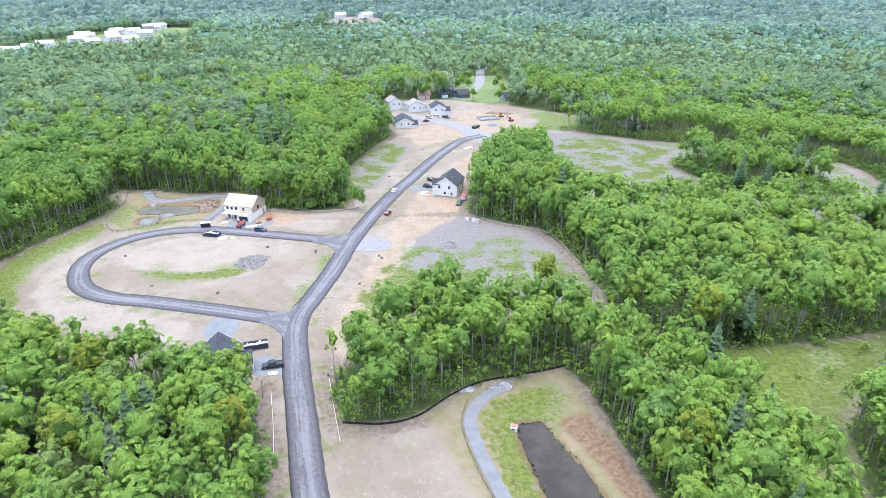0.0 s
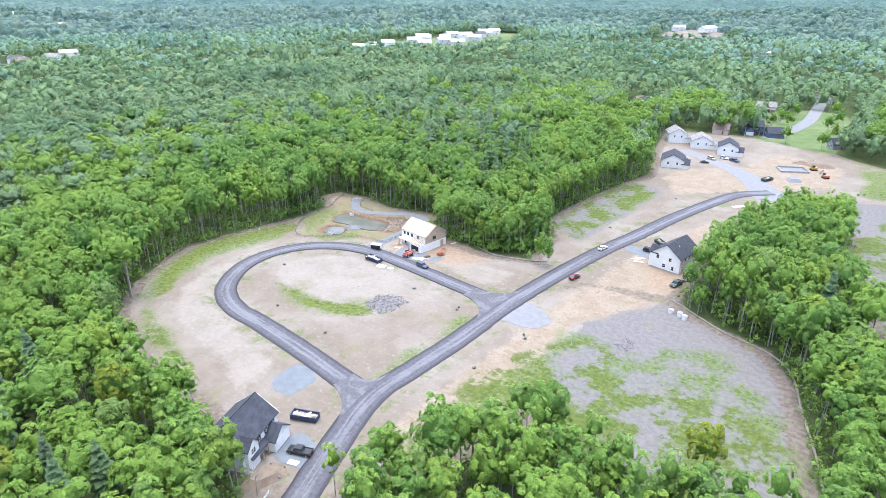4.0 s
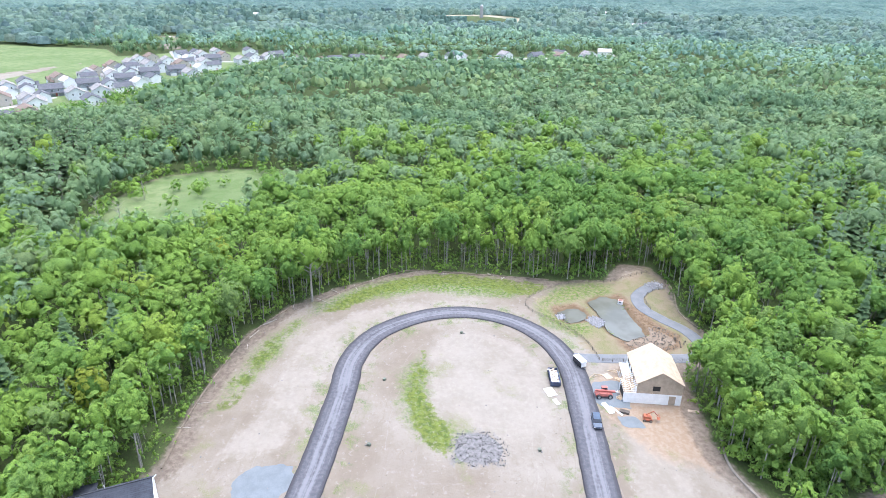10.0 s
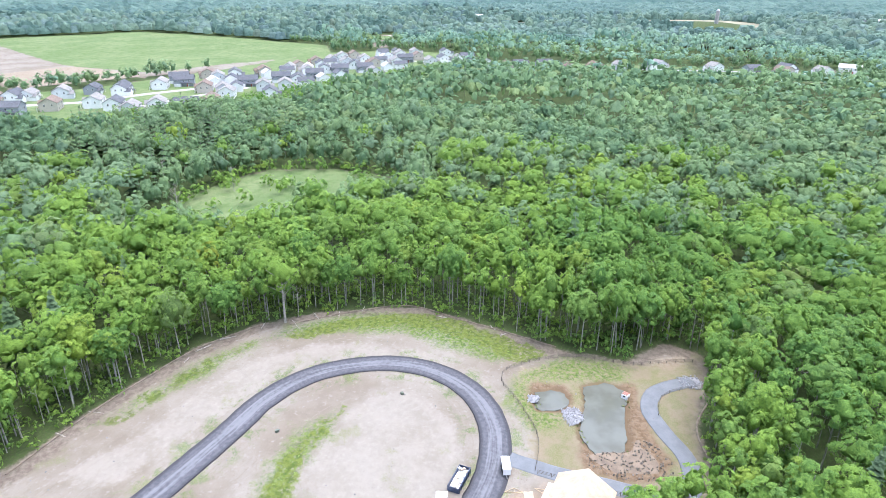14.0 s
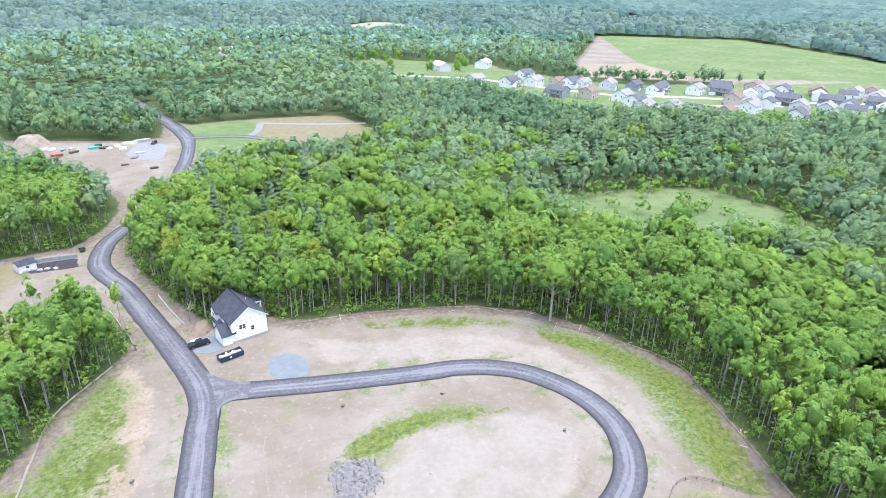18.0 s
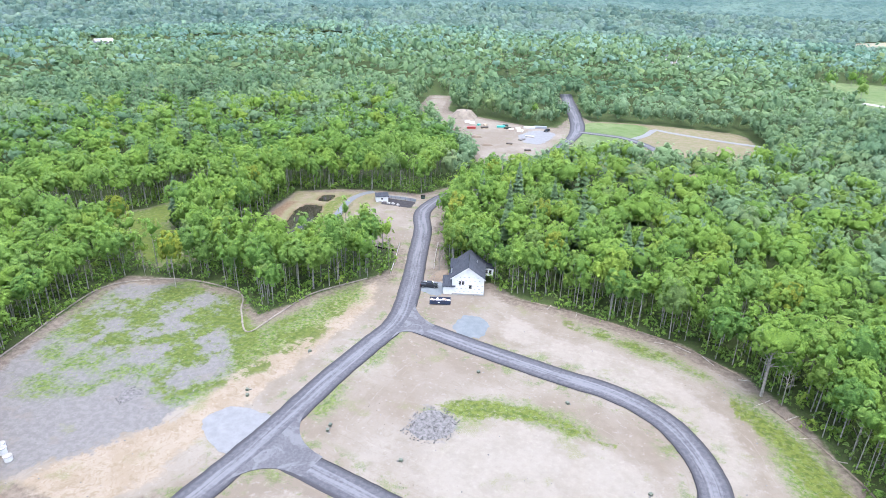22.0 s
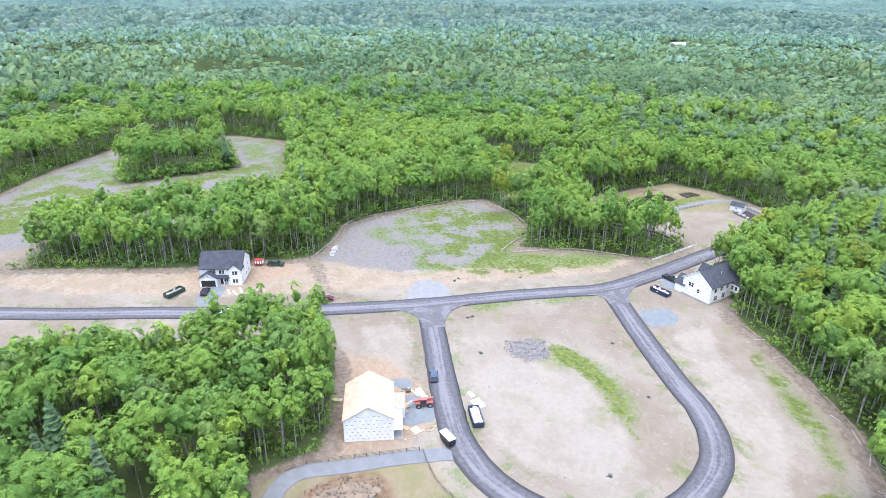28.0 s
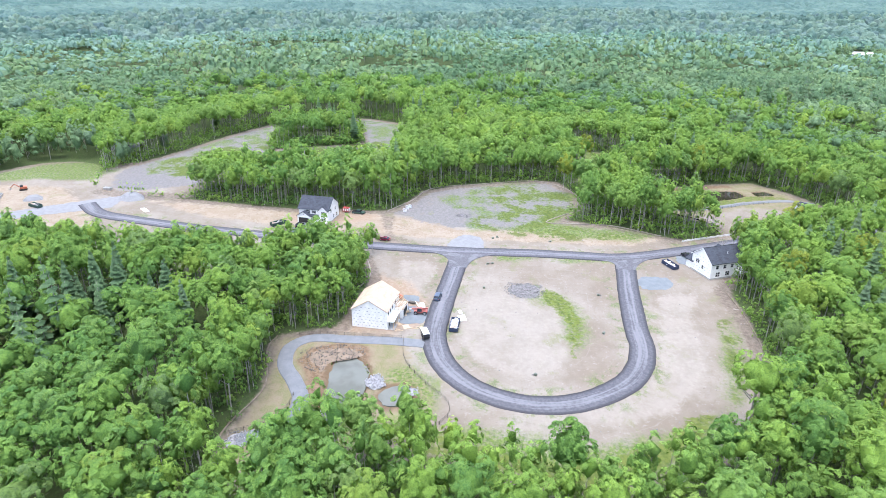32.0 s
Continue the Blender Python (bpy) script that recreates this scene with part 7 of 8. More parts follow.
heap("rubble_heap", "low heap of grey broken stone inside the loop", [(-64.8, 211.5), (-66.5, 202), (-72, 200.8), (-77, 204), (-75.5, 211), (-70, 214)], 270, TINY, 0.08, STONE, "rubble")
heap("rubble_heap", "small patch of grey stones in the weeds", [(2, 226), (6, 223), (4, 219), (0, 221)], 60, TINY, 0.08, STONE, "rubble")
heap("riprap", "pale rip-rap stones between the two ponds", [(-122.5, 251.8), (-124.4, 254.8), (-120.8, 257.2), (-117.4, 254)], 230, PALE, 0.15, PALE_STONE, "riprap")
heap("riprap", "pale rip-rap at a small pond inlet", [(-126.8, 243.4), (-127.2, 246), (-124.4, 245.8), (-124.2, 243.6)], 60, PALE, 0.15, PALE_STONE, "riprap")
heap("riprap", "pale rip-rap at the end of the gravel path", [(-144, 280.8), (-145, 286.5), (-140, 287), (-139.6, 282.6)], 120, PALE, 0.12, PALE_STONE, "riprap")
heap("riprap", "pale rip-rap outfall below the woods", [(11, 131.8), (16.5, 135), (18.2, 131.4), (13.8, 129.6)], 130, PALE, 0.12, PALE_STONE, "riprap")
heap("riprap", "small pale rip-rap outfall beside the path", [(4, 129.6), (4.6, 132.2), (8, 132.2), (8, 129.8)], 60, PALE, 0.12, PALE_STONE, "riprap")
heap("riprap", "broken grey-brown stone on the pond bank", [(-104.5, 276), (-102.5, 268), (-103.6, 260), (-107.5, 258), (-110, 262), (-111.5, 267.5), (-116, 269.3), (-114.5, 273), (-110, 276)], 240, BROWN, 0.02, SOILHEAP, "riprap")
heap("gravel_pile", "grey gravel pile on the bare works", [(30, 372), (38, 376), (42, 384), (34, 386), (28, 380)], 12, PALE, 2.2, GRAVEL, "gravel")
heap("gravel_pile", "grey gravel pile beside the track", [(32, 420), (38, 424), (36, 430), (30, 428)], 8, PALE, 1.8, GRAVEL, "gravel")
heap("soil_mound", "tall mound of pale soil in the storage yard", [(12, -122), (24, -118), (32, -126), (28, -136), (14, -134)], 10, SMALL, 6.0, PALEHEAP, "mound")
for x, y, w in ((8, -62, 5), (-4, -70, 4), (16, -84, 5), (-16, -52, 4), (30, -98, 6)):
    heap("soil_mound", "low mound of dark soil and brush in the storage yard", [(x - w, y), (x, y - w * 0.6), (x + w, y + 0.5), (x + 0.5, y + w * 0.7)], 6, BROWN, 1.2, SOILHEAP, "mound")
heap("soil_mound", "low mound of tan soil by the house", [(-46.5, 128), (-44, 134.5), (-48, 136.5), (-51, 132), (-50, 127)], 8, SMALL, 1.6, SOILHEAP, "mound")
heap("soil_mound", "mound of brown soil beside a foundation pit", [(30, 462), (48, 458), (52, 466), (36, 472)], 8, SMALL, 2.0, SOILHEAP, "mound")


# ---- socks, fences ----
def sock(line, label, material=SOCK, radius=0.24):
    """One long soft tube lying along a line."""
    p = np.array(smooth_line(line, 1.6))
    t = np.gradient(p, axis=0)
    t /= np.linalg.norm(t, axis=1)[:, None]
    n, k = len(p), 7
    w = radius * r4.uniform(0.85, 1.15, n)
    g = Geo()
    for i in range(n):
        for j in range(k):
            a = 2 * math.pi * j / k
            u = math.cos(a) * w[i]
            g.v.append((p[i, 0] - t[i, 1] * u, p[i, 1] + t[i, 0] * u, radius * 0.55 + math.sin(a) * w[i] * 0.8))
    g.f = [(i * k + j, i * k + (j + 1) % k, (i + 1) * k + (j + 1) % k, (i + 1) * k + j) for i in range(n - 1) for j in range(k)]
    g.f += [tuple(range(k)), tuple(range((n - 1) * k, n * k))]
    g.m = [0] * len(g.f)
    tagged(part("filter_sock", g, material), label, "filter sock", "erosion socks")


PALE_SOCK = plain("pale_filter_sock", (0.245, 0.215, 0.18), 0.95, vary=0.15)
sock([(9, 256.5), (13, 254), (25.7, 244.5), (38, 239), (45, 230.5), (49, 211.5), (52.5, 195), (53.4, 180), (45, 171), (30, 165.2), (10, 167.3), (2, 177.5), (-6.8, 187), (-9.4, 175), (-12.5, 159.5), (-24.5, 143)],
     "pale tan filter sock winding round the stony lot", PALE_SOCK, 0.28)
sock([(-66, 263), (-60, 260.6), (-54.5, 260), (-44, 261.8), (-38, 264.8)], "pale filter sock at the foot of the woods", PALE_SOCK, 0.3)
sock([(-30, 395.5), (-41.5, 372), (-46.8, 347), (-52.5, 317.5), (-55, 301)], "brown filter sock along the northern woods")
sock([(-145, 170), (-157, 186), (-164.5, 202), (-160, 219), (-156.5, 231.5), (-151, 249)], "brown filter sock below the western woods")
sock([(-74, 139.5), (-92, 141.5), (-110, 145.5), (-127, 151), (-143, 162)], "brown filter sock along the south-western woods")
sock([(-97, 284.5), (-104, 286), (-122, 283), (-136, 288), (-146, 290)], "brown filter sock behind the gravel path")


def fence(name, line, label, gap, height, post_mat, rails, sheet=None, r=0.06):
    pts = smooth_line(line, gap)
    f = thing(name, pose(*pts[0], 0), label, "fence")
    ox, oy = pts[0]
    post = Geo().tube((0, 0, -0.3), (0, 0, height), r, r, 6).mesh("post", [post_mat])
    for x, y in pts:
        part("post", post, None, f, m=pose(x - ox, y - oy, 0))
    for z in rails:
        for (ax, ay), (bx, by) in zip(pts, pts[1:]):
            part("rail", Geo().tube((ax - ox, ay - oy, z), (bx - ox, by - oy, z), 0.035, 0.035, 4), post_mat, f)
    if sheet:
        for (ax, ay), (bx, by) in zip(pts, pts[1:]):
            d = Vector((bx - ax, by - ay, 0)).normalized()
            n = Vector((-d.y, d.x, 0)) * 0.03
            p, q = Vector((ax - ox, ay - oy, 0)), Vector((bx - ox, by - oy, 0))
            up = Vector((0, 0, height * 0.9))
            part("panel", Geo().hexa([p - n, q - n, q + n, p + n, p - n + up, q - n + up, q + n + up, p + n + up]), sheet, f)
    return f


fence("pond_fence", [(-100.5, 247.4), (-106, 247.6), (-112.7, 246.7), (-122.7, 241.5), (-131.3, 236), (-138.7, 238.6), (-146.3, 252), (-146.8, 262), (-146.6, 270), (-150, 279), (-152, 286)],
      "dark post and rail fence round the pond", 2.4, 1.2, POST, (0.45, 0.8, 1.12))
fence("path_fence", [(-99.9, 248), (-97.8, 262), (-96.6, 272), (-97, 278)], "dark post and rail fence beside the gravel path", 2.4, 1.2, POST, (0.45, 0.8, 1.12))
fence("path_fence", [(-126, 274.8), (-133, 276), (-137.5, 281), (-140, 287)], "dark post and rail fence beside the gravel path", 2.4, 1.2, POST, (0.45, 0.8, 1.12))
fence("path_fence", [(13, 78), (11.6, 90), (8.2, 100), (5.4, 110), (4.2, 118), (6, 126)], "dark post and rail fence beside the pond path", 2.2, 1.2, POST, (0.45, 0.8, 1.12))
fence("pond_fence", [(38, 134), (40, 120), (43, 100), (45, 84)], "dark wire fence on the pond's far bank", 2.6, 1.1, POST, (0.6, 1.05))
fence("silt_fence", [(-43.9, 129.2), (-40.6, 118), (-37.4, 105.5)], "pale low fence boards beside the road", 2.5, 0.75, LUMBER, (), WHITEP)
fence("silt_fence", [(-30.5, 137), (-27.4, 125), (-23.5, 111)], "pale low fence boards beside the road", 2.5, 0.75, LUMBER, (), WHITEP)
fence("silt_fence", [(-24, 118), (-14, 117.6), (-6, 120.6), (2, 128.6), (10, 134), (20, 137), (30, 140), (37, 143)], "black silt fence along the foot of the woods", 2.2, 0.7, POST, (), BLACK)
fence("yard_fence", [(2.6, 62.4), (-4, 62.2), (-12, 62.6)], "grey board fence behind the mulch yard", 2.2, 1.5, POST, (), GREY_WALL)


# ---- site furniture ----
def utility_box(x, y, turn):
    u = thing("utility_box", pose(x, y, 0, 0, 0, turn), "small green utility box with a stone beside it on bare soil", "utility box", "utility boxes")
    part("cabinet", Geo().chamfer(-0.55, -0.45, -0.05, 0.55, 0.45, 0.75, 0.08), BOX, u)
    part("lid", Geo().chamfer(-0.6, -0.5, 0.75, 0.6, 0.5, 0.85, 0.05), BOX, u)
    u.scale = (0.7, 0.7, 0.7)
    part("stone", SMALL[0], None, u, m=pose(0.9, 0.5, 0.15, 0, 0, turn))


for i, (x, y) in enumerate([(-68.3, 220.6), (-119.8, 212.4), (-48.6, 215.4), (-99.5, 188.3), (-22.9, 210.5), (-75.3, 183.2), (-24.2, 212.4), (-28.1, 310.1), (-12.4, 363.1), (-28.7, 189.7), (-48.9, 217.2)]):
    utility_box(x, y, i * 47)


def white_tank(x, y, r, h):
    t = thing("concrete_ring", pose(x, y, 0), "white concrete well ring standing on grey stones", "well ring", "white well rings")
    part("ring", Geo().tube((0, 0, -0.05), (0, 0, h), r, r, 18), WHITEP, t)
    part("lid", Geo().tube((0, 0, h), (0, 0, h + 0.12), r * 1.06, r * 1.06, 18), CONCRETE, t)
    part("handle", Geo().box(-0.2, -0.05, h + 0.12, 0.2, 0.05, h + 0.2), STEEL, t)


white_tank(10.1, 248.4, 0.85, 1.1)
white_tank(13.0, 247.3, 0.8, 1.4)
white_tank(14.6, 246.2, 0.8, 1.3)


def outlet(x, y, z, turn):
    o = thing("outlet_box", pose(x, y, z, 0, 0, turn), "white concrete pond outlet with a rusty grate", "outlet")
    o.scale = (0.8, 0.8, 0.8)
    part("riser", Geo().chamfer(-1.0, -1.0, -1.4, 1.0, 1.0, 0.9, 0.08), WHITEP, o)
    # dark slab in place of the shade inside the outlet
    part("opening", Geo().box(-0.4, -1.03, 0.1, 0.4, -1.0, 0.6), DARK, o)
    g = part("grate", Geo().box(-0.85, -0.85, 0.9, 0.85, 0.85, 0.96), ORANGE, o)
    for i in range(6):
        part("bar", Geo().box(-0.8, -0.7 + i * 0.28, 0.96, 0.8, -0.66 + i * 0.28, 1.02), STEEL, g)


outlet(-132.2, 267.4, 0, 60)
outlet(16.6, 116.2, 0, -20)


def stack(x, y, turn, ln, wd, layers, material, label, name="board_stack", category="boards"):
    s = thing(name, pose(x, y, 0, 0, 0, turn), label, category, "building materials")
    for k in range(layers):
        for j in range(3):
            w = wd / 3
            part("board", Geo().box(-ln / 2, -wd / 2 + j * w + 0.02, k * 0.09 + 0.04, ln / 2, -wd / 2 + (j + 1) * w - 0.02, k * 0.09 + 0.12), material, s, m=pose(r4.normal(0, 0.08), r4.normal(0, 0.02), 0, 0, 0, r4.normal(0, 1.5)))
    for x2 in (-ln / 3, ln / 3):
        part("bearer", Geo().box(x2 - 0.06, -wd / 2, -0.06, x2 + 0.06, wd / 2, 0.04), LUMBER, s)


stack(-80.4, 241.6, 10, 4.2, 1.3, 3, WRAP, "stack of white boards on the sand")
stack(-79.2, 243.3, 22, 4.0, 0.5, 2, WRAP, "narrow stack of white boards on the sand")
stack(-78.3, 245.0, 60, 2.2, 1.2, 6, POST, "dark stack of bricks on a stone pad", "brick_stack", "bricks")
stack(-86.6, 248.2, -60, 3.0, 1.2, 2, SHEATH, "sheathing boards leaning by the porch")
stack(-84.2, 246.8, -60, 2.6, 1.3, 4, LUMBER, "pallet of fresh lumber beside the telehandler")
stack(-93.2, 246.8, 15, 2.4, 2.0, 1, SHEATH, "loose sheathing offcuts on sand")
stack(-91.2, 249.4, 40, 3.0, 1.0, 2, LUMBER, "fresh lumber before the porch")
stack(-76.4, 262.0, 70, 2.6, 1.0, 1, SHEATH, "offcut boards beside the house wall")
stack(-88.7, 229.6, 8, 3.4, 2.4, 2, WRAP, "white foam sheets beside the dumpster")
stack(-84.6, 229.9, 12, 2.2, 1.1, 1, WRAP, "white sheet lying on bare soil")
for x, y, turn in ((-9.0, 285.5, 10), (-10.4, 283.6, 20), (-8.6, 281.8, 8)):
    stack(x, y, turn, 3.6, 0.6, 2, WRAP, "long white boards beside the stone drive")
stack(-45.6, 138.0, 14, 2.4, 1.4, 2, WRAP, "white boards on the stone drive")


def roof_truss(x, y, turn):
    t = thing("roof_truss", pose(x, y, 0, 0, 0, turn), "loose timber roof truss lying on the sand", "truss", "building materials")
    for p, q in (((-2, 0), (2, 0)), ((-2, 0), (0, 1.2)), ((2, 0), (0, 1.2)), ((0, 0), (0, 1.2))):
        part("chord", Geo().tube((*p, 0.12), (*q, 0.12), 0.07, 0.07, 4), LUMBER, t)


roof_truss(-93.5, 243.8, 100)
roof_truss(-94.6, 249.4, 60)


def shed():
    s = thing("shed", pose(3.4, 66.8, 0, 0, 0, 28), "small white shed with a dark roof on mulch", "shed")
    part("wall", Geo().prism([(-2.2, -0.2), (2.2, -0.2), (2.2, 2.6), (0, 3.8), (-2.2, 2.6)], -2.8, 2.8, 0), WHITEP, s)
    part("roof", gable_roof(-2.8, 2.8, -2.2, 2.2, 2.6, 3.8, 0.25, 0.14), SHINGLE, s)
    part("door", Geo().box(2.8, -0.8, 0, 2.84, 0.8, 2.1), TRIM, s)
    window_part(s, 0, 2.2, 1.6, 0.9, 0.8, "+y")


shed()
for x, y in ((1.2, 68.2), (-3.2, 69.2), (-5.8, 69.8), (-1, 69.4), (3.4, 69)):
    p = thing("stone_pallet", pose(x, y, 0.06, 0, 0, x * 9), "pale stone slabs lying on dark mulch", "slabs", "slabs in the mulch yard")
    part("slab", Geo().chamfer(-0.9, -0.6, 0, 0.9, 0.6, 0.25, 0.05), CONCRETE, p)
    part("upper_slab", Geo().chamfer(-0.7, -0.5, 0.25, 0.6, 0.4, 0.45, 0.05), CONCRETE, p)
b = thing("waste_bin", pose(-13.5, 57.5, 0, 0, 0, 20), "dark green waste container beside the drive", "container")
part("body", Geo().hexa([(-0.8, -0.6, 0.1), (0.8, -0.6, 0.1), (0.8, 0.6, 0.1), (-0.8, 0.6, 0.1), (-1, -0.8, 1.4), (1, -0.8, 1.4), (1, 0.8, 1.4), (-1, 0.8, 1.4)]), GREEN, b)
part("lid", Geo().chamfer(-1.05, -0.85, 1.4, 1.05, 0.85, 1.52, 0.05), BLACK, b)

# storage yard
TEAL = plain("teal_tarp", (0.05, 0.36, 0.32), 0.5, vary=0.1)


def pallet(x, y, turn, w, d, h, material, label):
    p = thing("pallet_stack", pose(x, y, 0, 0, 0, turn), label, "materials", "yard materials")
    part("pallet", Geo().box(-w / 2, -d / 2, 0, w / 2, d / 2, 0.15), LUMBER, p)
    part("load", Geo().chamfer(-w / 2 + 0.05, -d / 2 + 0.05, 0.15, w / 2 - 0.05, d / 2 - 0.05, h, 0.12), material, p)


for x, y, turn, w, d, h, mat, label in ((-12, -104, 20, 6, 3, 1.2, TEAL, "teal tarp over stacked material"), (-17, -102, 10, 5, 3, 1.0, BLACK, "black wrapped pipe coils on soil"),
                                        (6, -92, 15, 6, 2.4, 1.6, RED, "rust red container of scrap"), (-27, -97, 0, 4, 3, 1.2, WRAP, "white bagged pallets on gravel"),
                                        (-31, -109, 12, 8, 2.4, 1.4, PALE_WALL, "long white wrapped stack on gravel"), (-38, -112, 12, 9, 2.4, 1.6, GREY_WALL, "long grey wrapped stack on gravel"),
                                        (-24, -104, 30, 3, 2, 1.1, WRAP, "white bagged pallet on gravel"), (-20, -100, 50, 3, 2, 1.0, WRAP, "white bagged pallet on gravel"),
                                        (-28, -60, 5, 4, 2, 0.9, POST, "dark pallet of pipes on gravel"), (-36, -84, 5, 6, 3, 0.8, CONCRETE, "concrete slabs stacked on gravel"),
                                        (4, -104, 80, 3, 2, 1.1, TEAL, "teal wrapped pallet on soil"), (10, -108, 30, 4, 2, 1.1, WRAP, "white pallet on soil"), (14, -110, 30, 4, 2, 1.1, WRAP, "white pallet on soil"),
                                        (-8, -30, 20, 7, 1.2, 0.6, WRAP, "white pipes lying on soil"), (-2, -97, 35, 5, 2.2, 1.3, POST, "dark bundle of timber on soil"),
                                        (-14, -109, 5, 4, 2, 1.4, GREEN, "dark green wrapped pallet on soil"), (-33, -74, 70, 5, 2.5, 0.8, STONE, "heap of grey kerb stones on gravel"), (0, -106, 60, 3, 2, 1.0, SHEATH, "pallet of tan boards on soil"),
                                        (-42, -48, 15, 4, 2, 1.2, POST, "dark pallet beside the road")):
    pallet(x, y, turn, w, d, h, mat, label)
car(pose(-44, -104, 0, 0, 0, 60), BLACK, "black car beside the storage yard", "suv")

# foundation pit at the north end
pit = thing("foundation", pose(32, 446, 0, 0, 0, 20), "new concrete house foundation with gravel floor", "foundation")
part("floor_slab", Geo().box(-7, -5, -0.1, 7, 5, 0.12), GRAVEL, pit)
for a, c in (((-7.2, -5.2), (7.2, -5)), ((-7.2, 5), (7.2, 5.2)), ((-7.2, -5), (-7, 5)), ((7, -5), (7.2, 5))):
    part("wall", Geo().box(*a, -0.1, *c, 1.0), CONCRETE, pit)
pallet(15, 366, 40, 6, 2, 0.5, WRAP, "white sheets lying beside the road")
pallet(46, 396, 70, 4, 2, 1.6, STEEL, "steel trench box on bare soil")
dumpster(pose(22, 418, 0, 0, 0, 60), GREEN, "dark green roll-off dumpster beside the track", [CONCRETE, SHEATH, STONE])


# ---- power poles ----
def pole(x, y, turn):
    p = thing("utility_pole", pose(x, y, 0, 0, 0, turn), "tall wooden utility pole with a crossarm", "pole", "utility poles")
    part("mast", Geo().tube((0, 0, -0.5), (0, 0, 12.5), 0.17, 0.11, 8), BARK, p)
    arm = part("crossarm", Geo().box(-1.2, -0.06, 11.4, 1.2, 0.06, 11.55), BARK, p)
    for k in (-1, -0.4, 0.4, 1):
        part("insulator", Geo().tube((k, 0, 11.55), (k, 0, 11.75), 0.05, 0.03, 6), CONCRETE, arm)


for x, y in ((-66, 610), (-30, 640), (46, 640), (60, 560), (66, 520), (36, 706)):
    pole(x, y, x)


# ---- marked trees ----
def lone_tree(x, y, width, low, high, lobes, leaves, leaf, girth, limbs, label, mat=LEAF_ONE, name="tree", spray=LEAF_ONE_LACE):
    r = np.random.default_rng(int(abs(x * 7 + y)))
    t = new(name, trunk_arrays(r, high * 0.82, girth, limbs, width * 0.9).mesh("trunk", [PALE_BARK]))
    t.matrix_world = pose(x, y, 0, 0, 0, r.uniform(0, 360))
    tagged(t, label, "tree")
    if leaves:
        v, f, m, n = crown_arrays(r, width, low, high, max(6, lobes // 2), max(4, int(leaves * 0.4)), leaf * 1.15, 1, -0.7)
        part("crown", arrays_mesh("crown", v, f, np.minimum(m, 1), [mat, spray], normals=n), None, t)


PALE_BARK = plain("pale_bark", (0.36, 0.33, 0.29), 0.9, vary=0.2, scale=1.5)
lone_tree(-145.6, 168.2, 6.6, 11, 22, 40, 44, 0.5, 0.42, 12, "large oak with a pale forked trunk at the wood's edge")
lone_tree(-36.6, 260.0, 2.5, 2.5, 12, 26, 30, 0.4, 0.12, 7, "slender sapling with a thin crown beside the road")
lone_tree(-39.8, 261.6, 2.1, 3, 12.5, 22, 30, 0.4, 0.12, 7, "slender sapling with a thin crown beside the road")
for x, y, h in ((-39.5, 91, 9), (-78, 92.5, 11), (-224, 79, 17), (-150, 170.5, 13), (-256, 88, 15), (-45.5, 127.5, 8)):
    lone_tree(x, y, 3.4, 4, h, 0, 0, 0, 0.16, 16, "bare grey dead tree with thin branches")
for x, y in ((-84, 266), (-88, 272), (-92, 281), (-94, 286)):
    lone_tree(x, y, 2.8, 7, 15, 16, 24, 0.45, 0.13, 6, "slim tree with an open crown beside the gravel path")


for x, y, h in ((-48.5, 287, 15), (-52, 294, 17), (-57.5, 301, 18), (-56, 311, 18), (-55, 321, 19), (-52.5, 332, 18), (-49.5, 344, 19), (-46.5, 357, 19), (-43, 369, 18)):
    lone_tree(x, y, 4.2, 6.5, h, 30, 40, 0.5, 0.19, 6, "tall broadleaf tree at the western edge of the northern lots")
for x, y, h in ((-52, 121.5, 17), (-57.5, 123.5, 18), (-47.5, 117, 16), (-62, 124, 17)):
    lone_tree(x, y, 4.2, 6, h, 30, 40, 0.5, 0.18, 6, "full green broadleaf tree behind the wrapped house")
for x, y in ((-300, -400), (-330, -430), (-360, -400), (-290, -352), (-322, -318), (-380, -362), (-345, -300), (-302, -440), (-277, -420), (-370, -330)):
    lone_tree(x, y, 5.5, 1.5, 17, 20, 16, 0.9, 0.25, 4, "broad shade tree on a distant lawn")
for x, y in ((24, 512), (44, 505), (50, 530), (22, 560), (16, 575), (46, 560), (52, 585), (24, 600), (50, 620), (-2, 545), (-14, 530), (12, 552)):
    lone_tree(x, y, 3.6, 2, 13, 18, 16, 0.7, 0.15, 4, "leafy tree on the lawn beside the lane")


def fallen_log(x, y, turn, ln, girth):
    """A limb lying on the ground with a few broken branches."""
    t = thing("fallen_log", pose(x, y, girth * 0.8, 0, 0, turn), "grey fallen log lying in the brush below the woods", "log", "fallen timber")
    part("trunk", Geo().tube((-ln / 2, 0, 0), (ln / 2, 0.1, 0.05), girth, girth * 0.6, 7), PALE_BARK, t)
    for j in range(3):
        a = -ln / 4 + j * ln / 4
        part("branch", Geo().tube((a, 0, 0), (a + 0.5 + 0.2 * j, 0.7 - 0.5 * j, 0.35), girth * 0.4, girth * 0.15, 5), PALE_BARK, t)


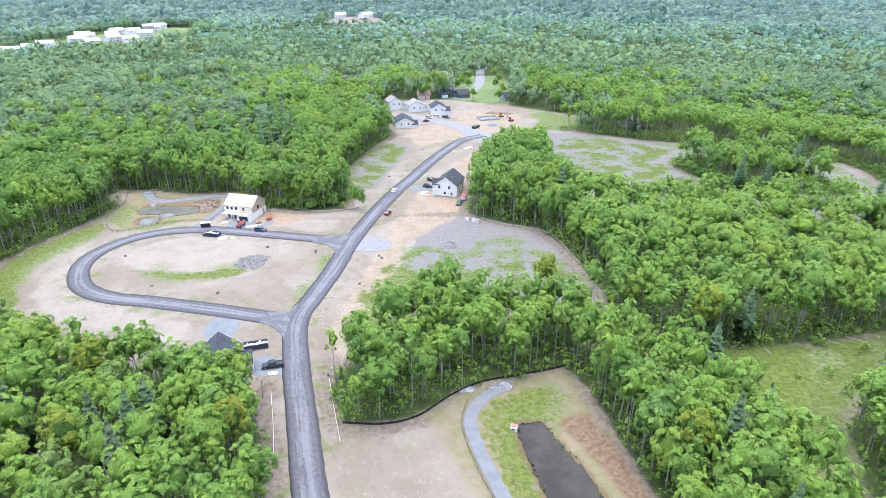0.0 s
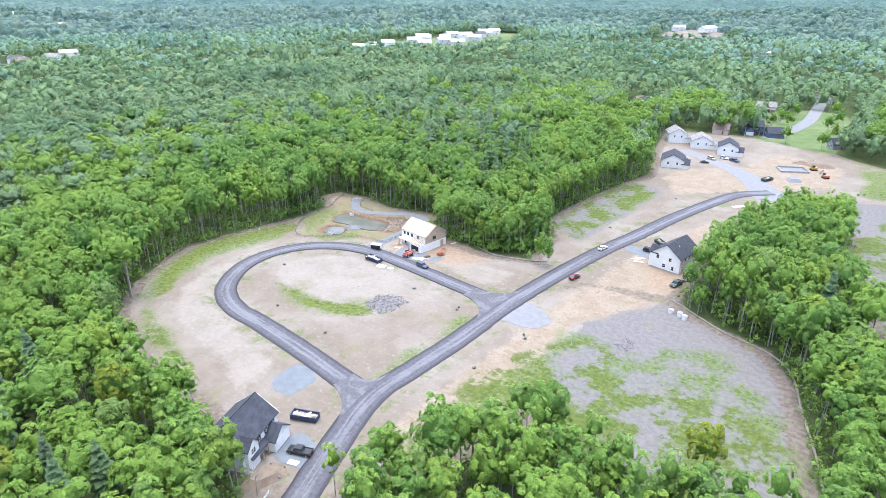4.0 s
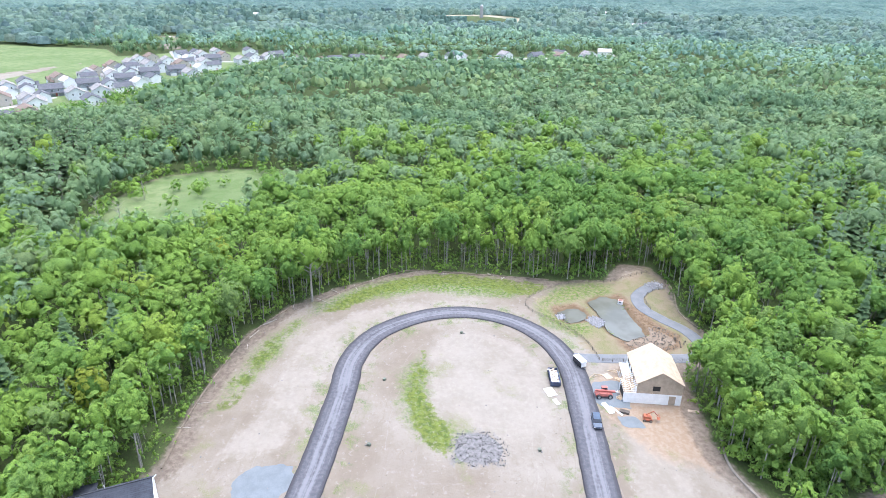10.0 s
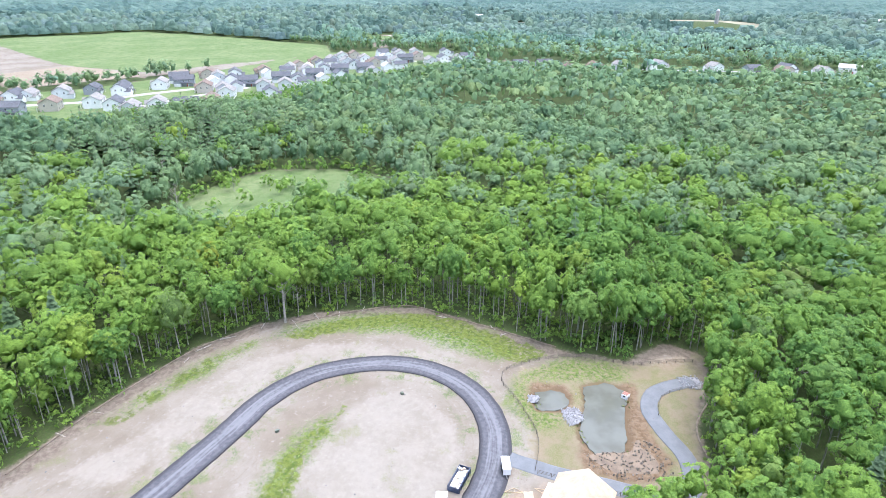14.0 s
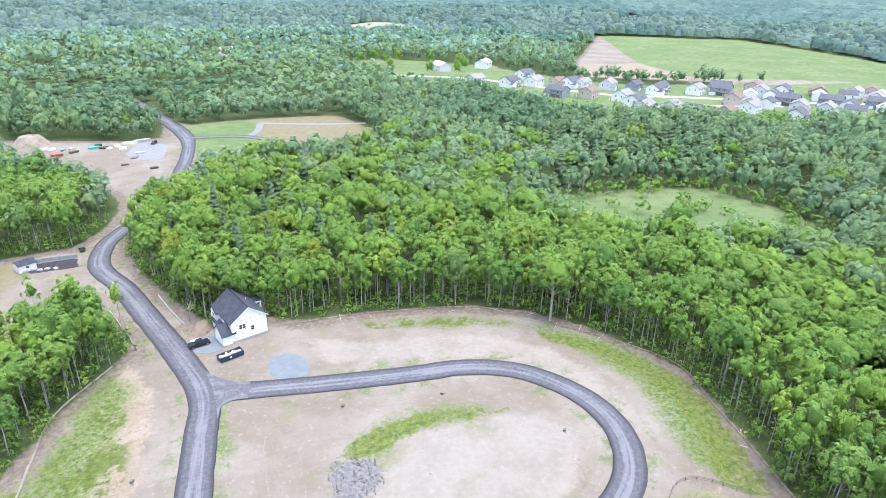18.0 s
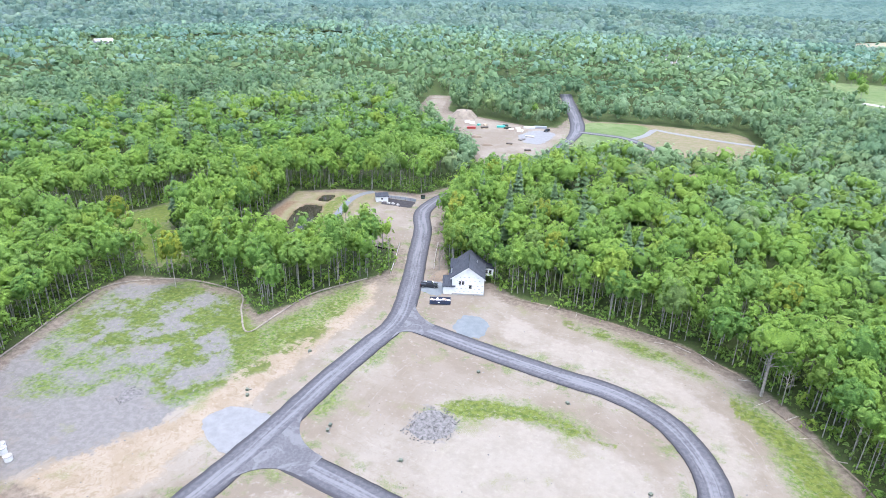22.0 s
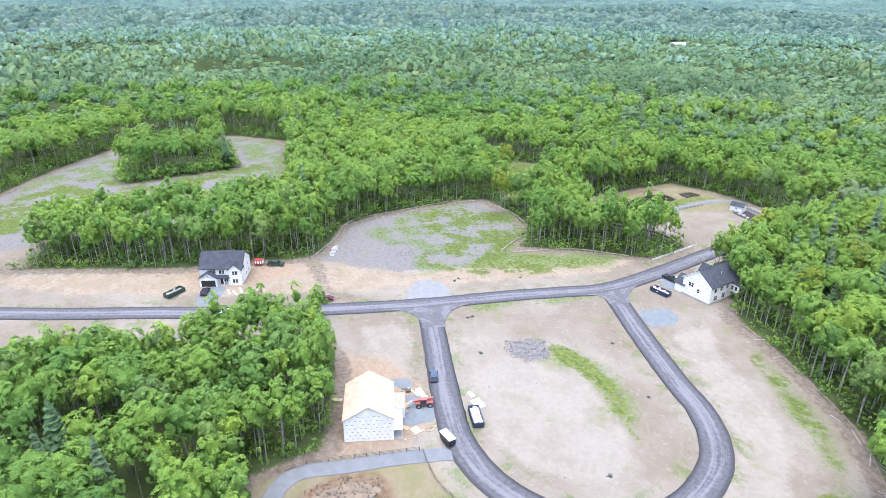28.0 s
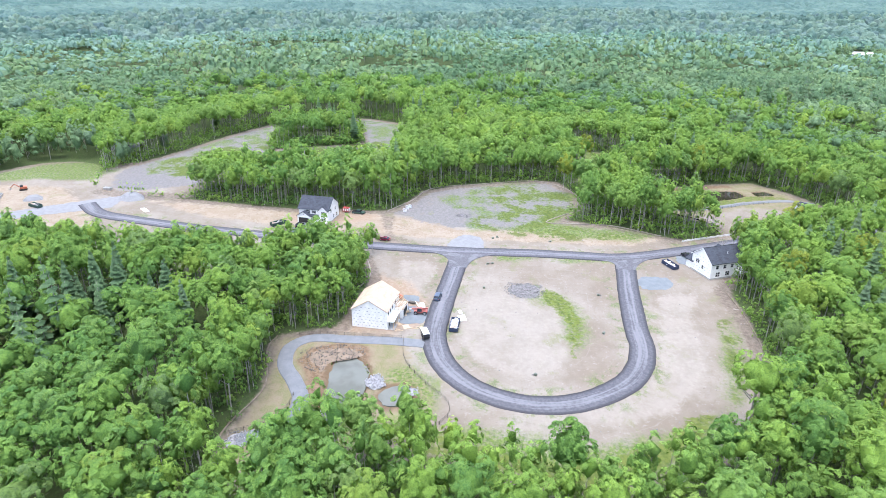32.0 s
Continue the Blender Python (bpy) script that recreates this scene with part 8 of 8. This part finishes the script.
r6 = np.random.default_rng(17)
for line in ([(-78, 141.5), (-95, 143.5), (-112, 147.5), (-128, 153), (-142, 163)], [(-146, 171), (-155, 183), (-160.5, 197), (-160, 214), (-154, 234)], [(-52, 306), (-50, 325), (-46, 346)], [(84, 150.5), (107, 151), (126, 156)]):
    for x, y in smooth_line(line, 6.5):
        if r6.uniform() < 0.62:
            fallen_log(x + r6.normal(0, 0.9), y + r6.normal(0, 0.9), r6.uniform(0, 360), r6.uniform(2.0, 5.5), r6.uniform(0.09, 0.2))


for x, y in ((-43.4, 102.1), (-75.5, 97.1), (50.3, 97.7), (72.9, 150.1), (-152.6, 139.9), (31.6, 171.2), (-84.6, 124.6), (-43.9, 48.8)):
    lone_tree(x, y, 3.8, 8, 20.5, 30, 40, 0.5, 0.18, 6, "yellow-green leafy tree standing out of the woods", spray=LEAF_YELLOW)
for x, y in ((-74.0, 89.3), (-37.1, 90.7), (-203.5, 94.5), (-246.8, 57.2)):
    lone_tree(x, y, 3.6, 6, 21, 0, 0, 0, 0.2, 18, "bare grey dead tree rising out of the woods")


# ---- loose stones, tufts and reeds ----
def sprinkle(name, rows, tri_v, tri_f, material, label, category):
    kinds = [(tri_v, tri_f, np.zeros(len(tri_f)), unit(tri_v * 0.3 + (0, 0, 0.6)))]
    joined(name, kinds, rows, [material], label, category)


p = scatter(r4, -165, 60, 60, 400, 3.3)
d = opening(p[:, 0], p[:, 1])
road_gap = np.minimum(line_gap(p[:, 0], p[:, 1], MAIN[::3]), line_gap(p[:, 0], p[:, 1], LOOP[::3]))
water_gap = sd_any(p[:, 0], p[:, 1], PONDS)
ok = (d > 1) & (road_gap > 4.6) & (water_gap < -2)
rocks = p[ok & (r4.uniform(0, 1, len(p)) < 0.13)]
rows = np.column_stack([rocks, np.full(len(rocks), 0.02), r4.uniform(0, 6, len(rocks)), r4.uniform(0.08, 0.4, len(rocks)) ** 1.4, r4.uniform(0.1, 0.35, len(rocks)), np.zeros(len(rocks)), r4.uniform(0, 1, len(rocks))])
sprinkle("loose_stones", rows, ICO_V * 0.9, ICO_F, STONE, "loose stones scattered over the bare soil", "stones")

blade_v, blade_f = [], []
for k in range(7):
    a = k * 0.9
    q = r4.uniform(0.05, 0.3)
    x, y = math.cos(a) * q, math.sin(a) * q
    blade_v += [(x - 0.16, y, 0), (x + 0.16, y + 0.1, 0), (x * 1.5, y * 1.5, r4.uniform(0.35, 0.8))]
    blade_f.append((3 * k, 3 * k + 1, 3 * k + 2))
blade_v, blade_f = np.array(blade_v), np.array(blade_f)
up = np.cross(blade_v[blade_f[:, 1]] - blade_v[blade_f[:, 0]], blade_v[blade_f[:, 2]] - blade_v[blade_f[:, 0]])[:, 2]
blade_f[up < 0] = blade_f[up < 0][:, ::-1]
WEED = plain("weeds", (0.175, 0.235, 0.065), 0.8, vary=0.12, scale=2.0, spec=0.1)
p = scatter(r4, -165, 60, 60, 400, 1.5)
d = opening(p[:, 0], p[:, 1])
g = sd_any(p[:, 0], p[:, 1], GRASS)
road_gap = np.minimum(line_gap(p[:, 0], p[:, 1], MAIN[::3]), line_gap(p[:, 0], p[:, 1], LOOP[::3]))
water_gap = sd_any(p[:, 0], p[:, 1], PONDS)
patch = np.array([noise.noise((x * 0.11, y * 0.11, 2.0)) + 0.5 * noise.noise((x * 0.4, y * 0.4, 5.0)) for x, y in p])
want = np.where(g > 0, 0.45 + patch, 0.0) + np.where((road_gap < 6.0) & (patch > 0.1), 0.15, 0)
ok = (d > -1) & (road_gap > 4.5) & (water_gap < -1) & (r4.uniform(0, 1, len(p)) < want)
tufts = p[ok]
rows = np.column_stack([tufts, np.full(len(tufts), 0.0), r4.uniform(0, 6, len(tufts)), r4.uniform(0.6, 1.5, len(tufts)), r4.uniform(0.04, 0.1, len(tufts)), np.zeros(len(tufts)), r4.uniform(0, 1, len(tufts))])
sprinkle("weeds", rows, blade_v, blade_f, WEED, "tufts of weeds and young grass on bare soil", "weeds")

REED = plain("reeds", (0.15, 0.19, 0.06), 0.8, vary=0.2, scale=1.0, spec=0.1)
rim = []
for pond, step in ((POND_C, 0.6), (POND_D, 0.5), (POND_A, 0.6), (POND_B, 0.6)):
    for x, y in smooth_line(pond + [pond[0]], step):
        if noise.noise((x * 0.15, y * 0.15, 8.0)) > 0.12:
            rim.append((x + r4.normal(0, 0.5), y + r4.normal(0, 0.5)))
rim = np.array(rim)
rows = np.column_stack([rim, np.full(len(rim), -0.5), r4.uniform(0, 6, len(rim)), r4.uniform(0.5, 1.0, len(rim)), r4.uniform(0.5, 1.0, len(rim)), np.zeros(len(rim)), r4.uniform(0, 1, len(rim))])
sprinkle("reeds", rows, blade_v, blade_f, REED, "green reeds along the pond rims", "reeds")
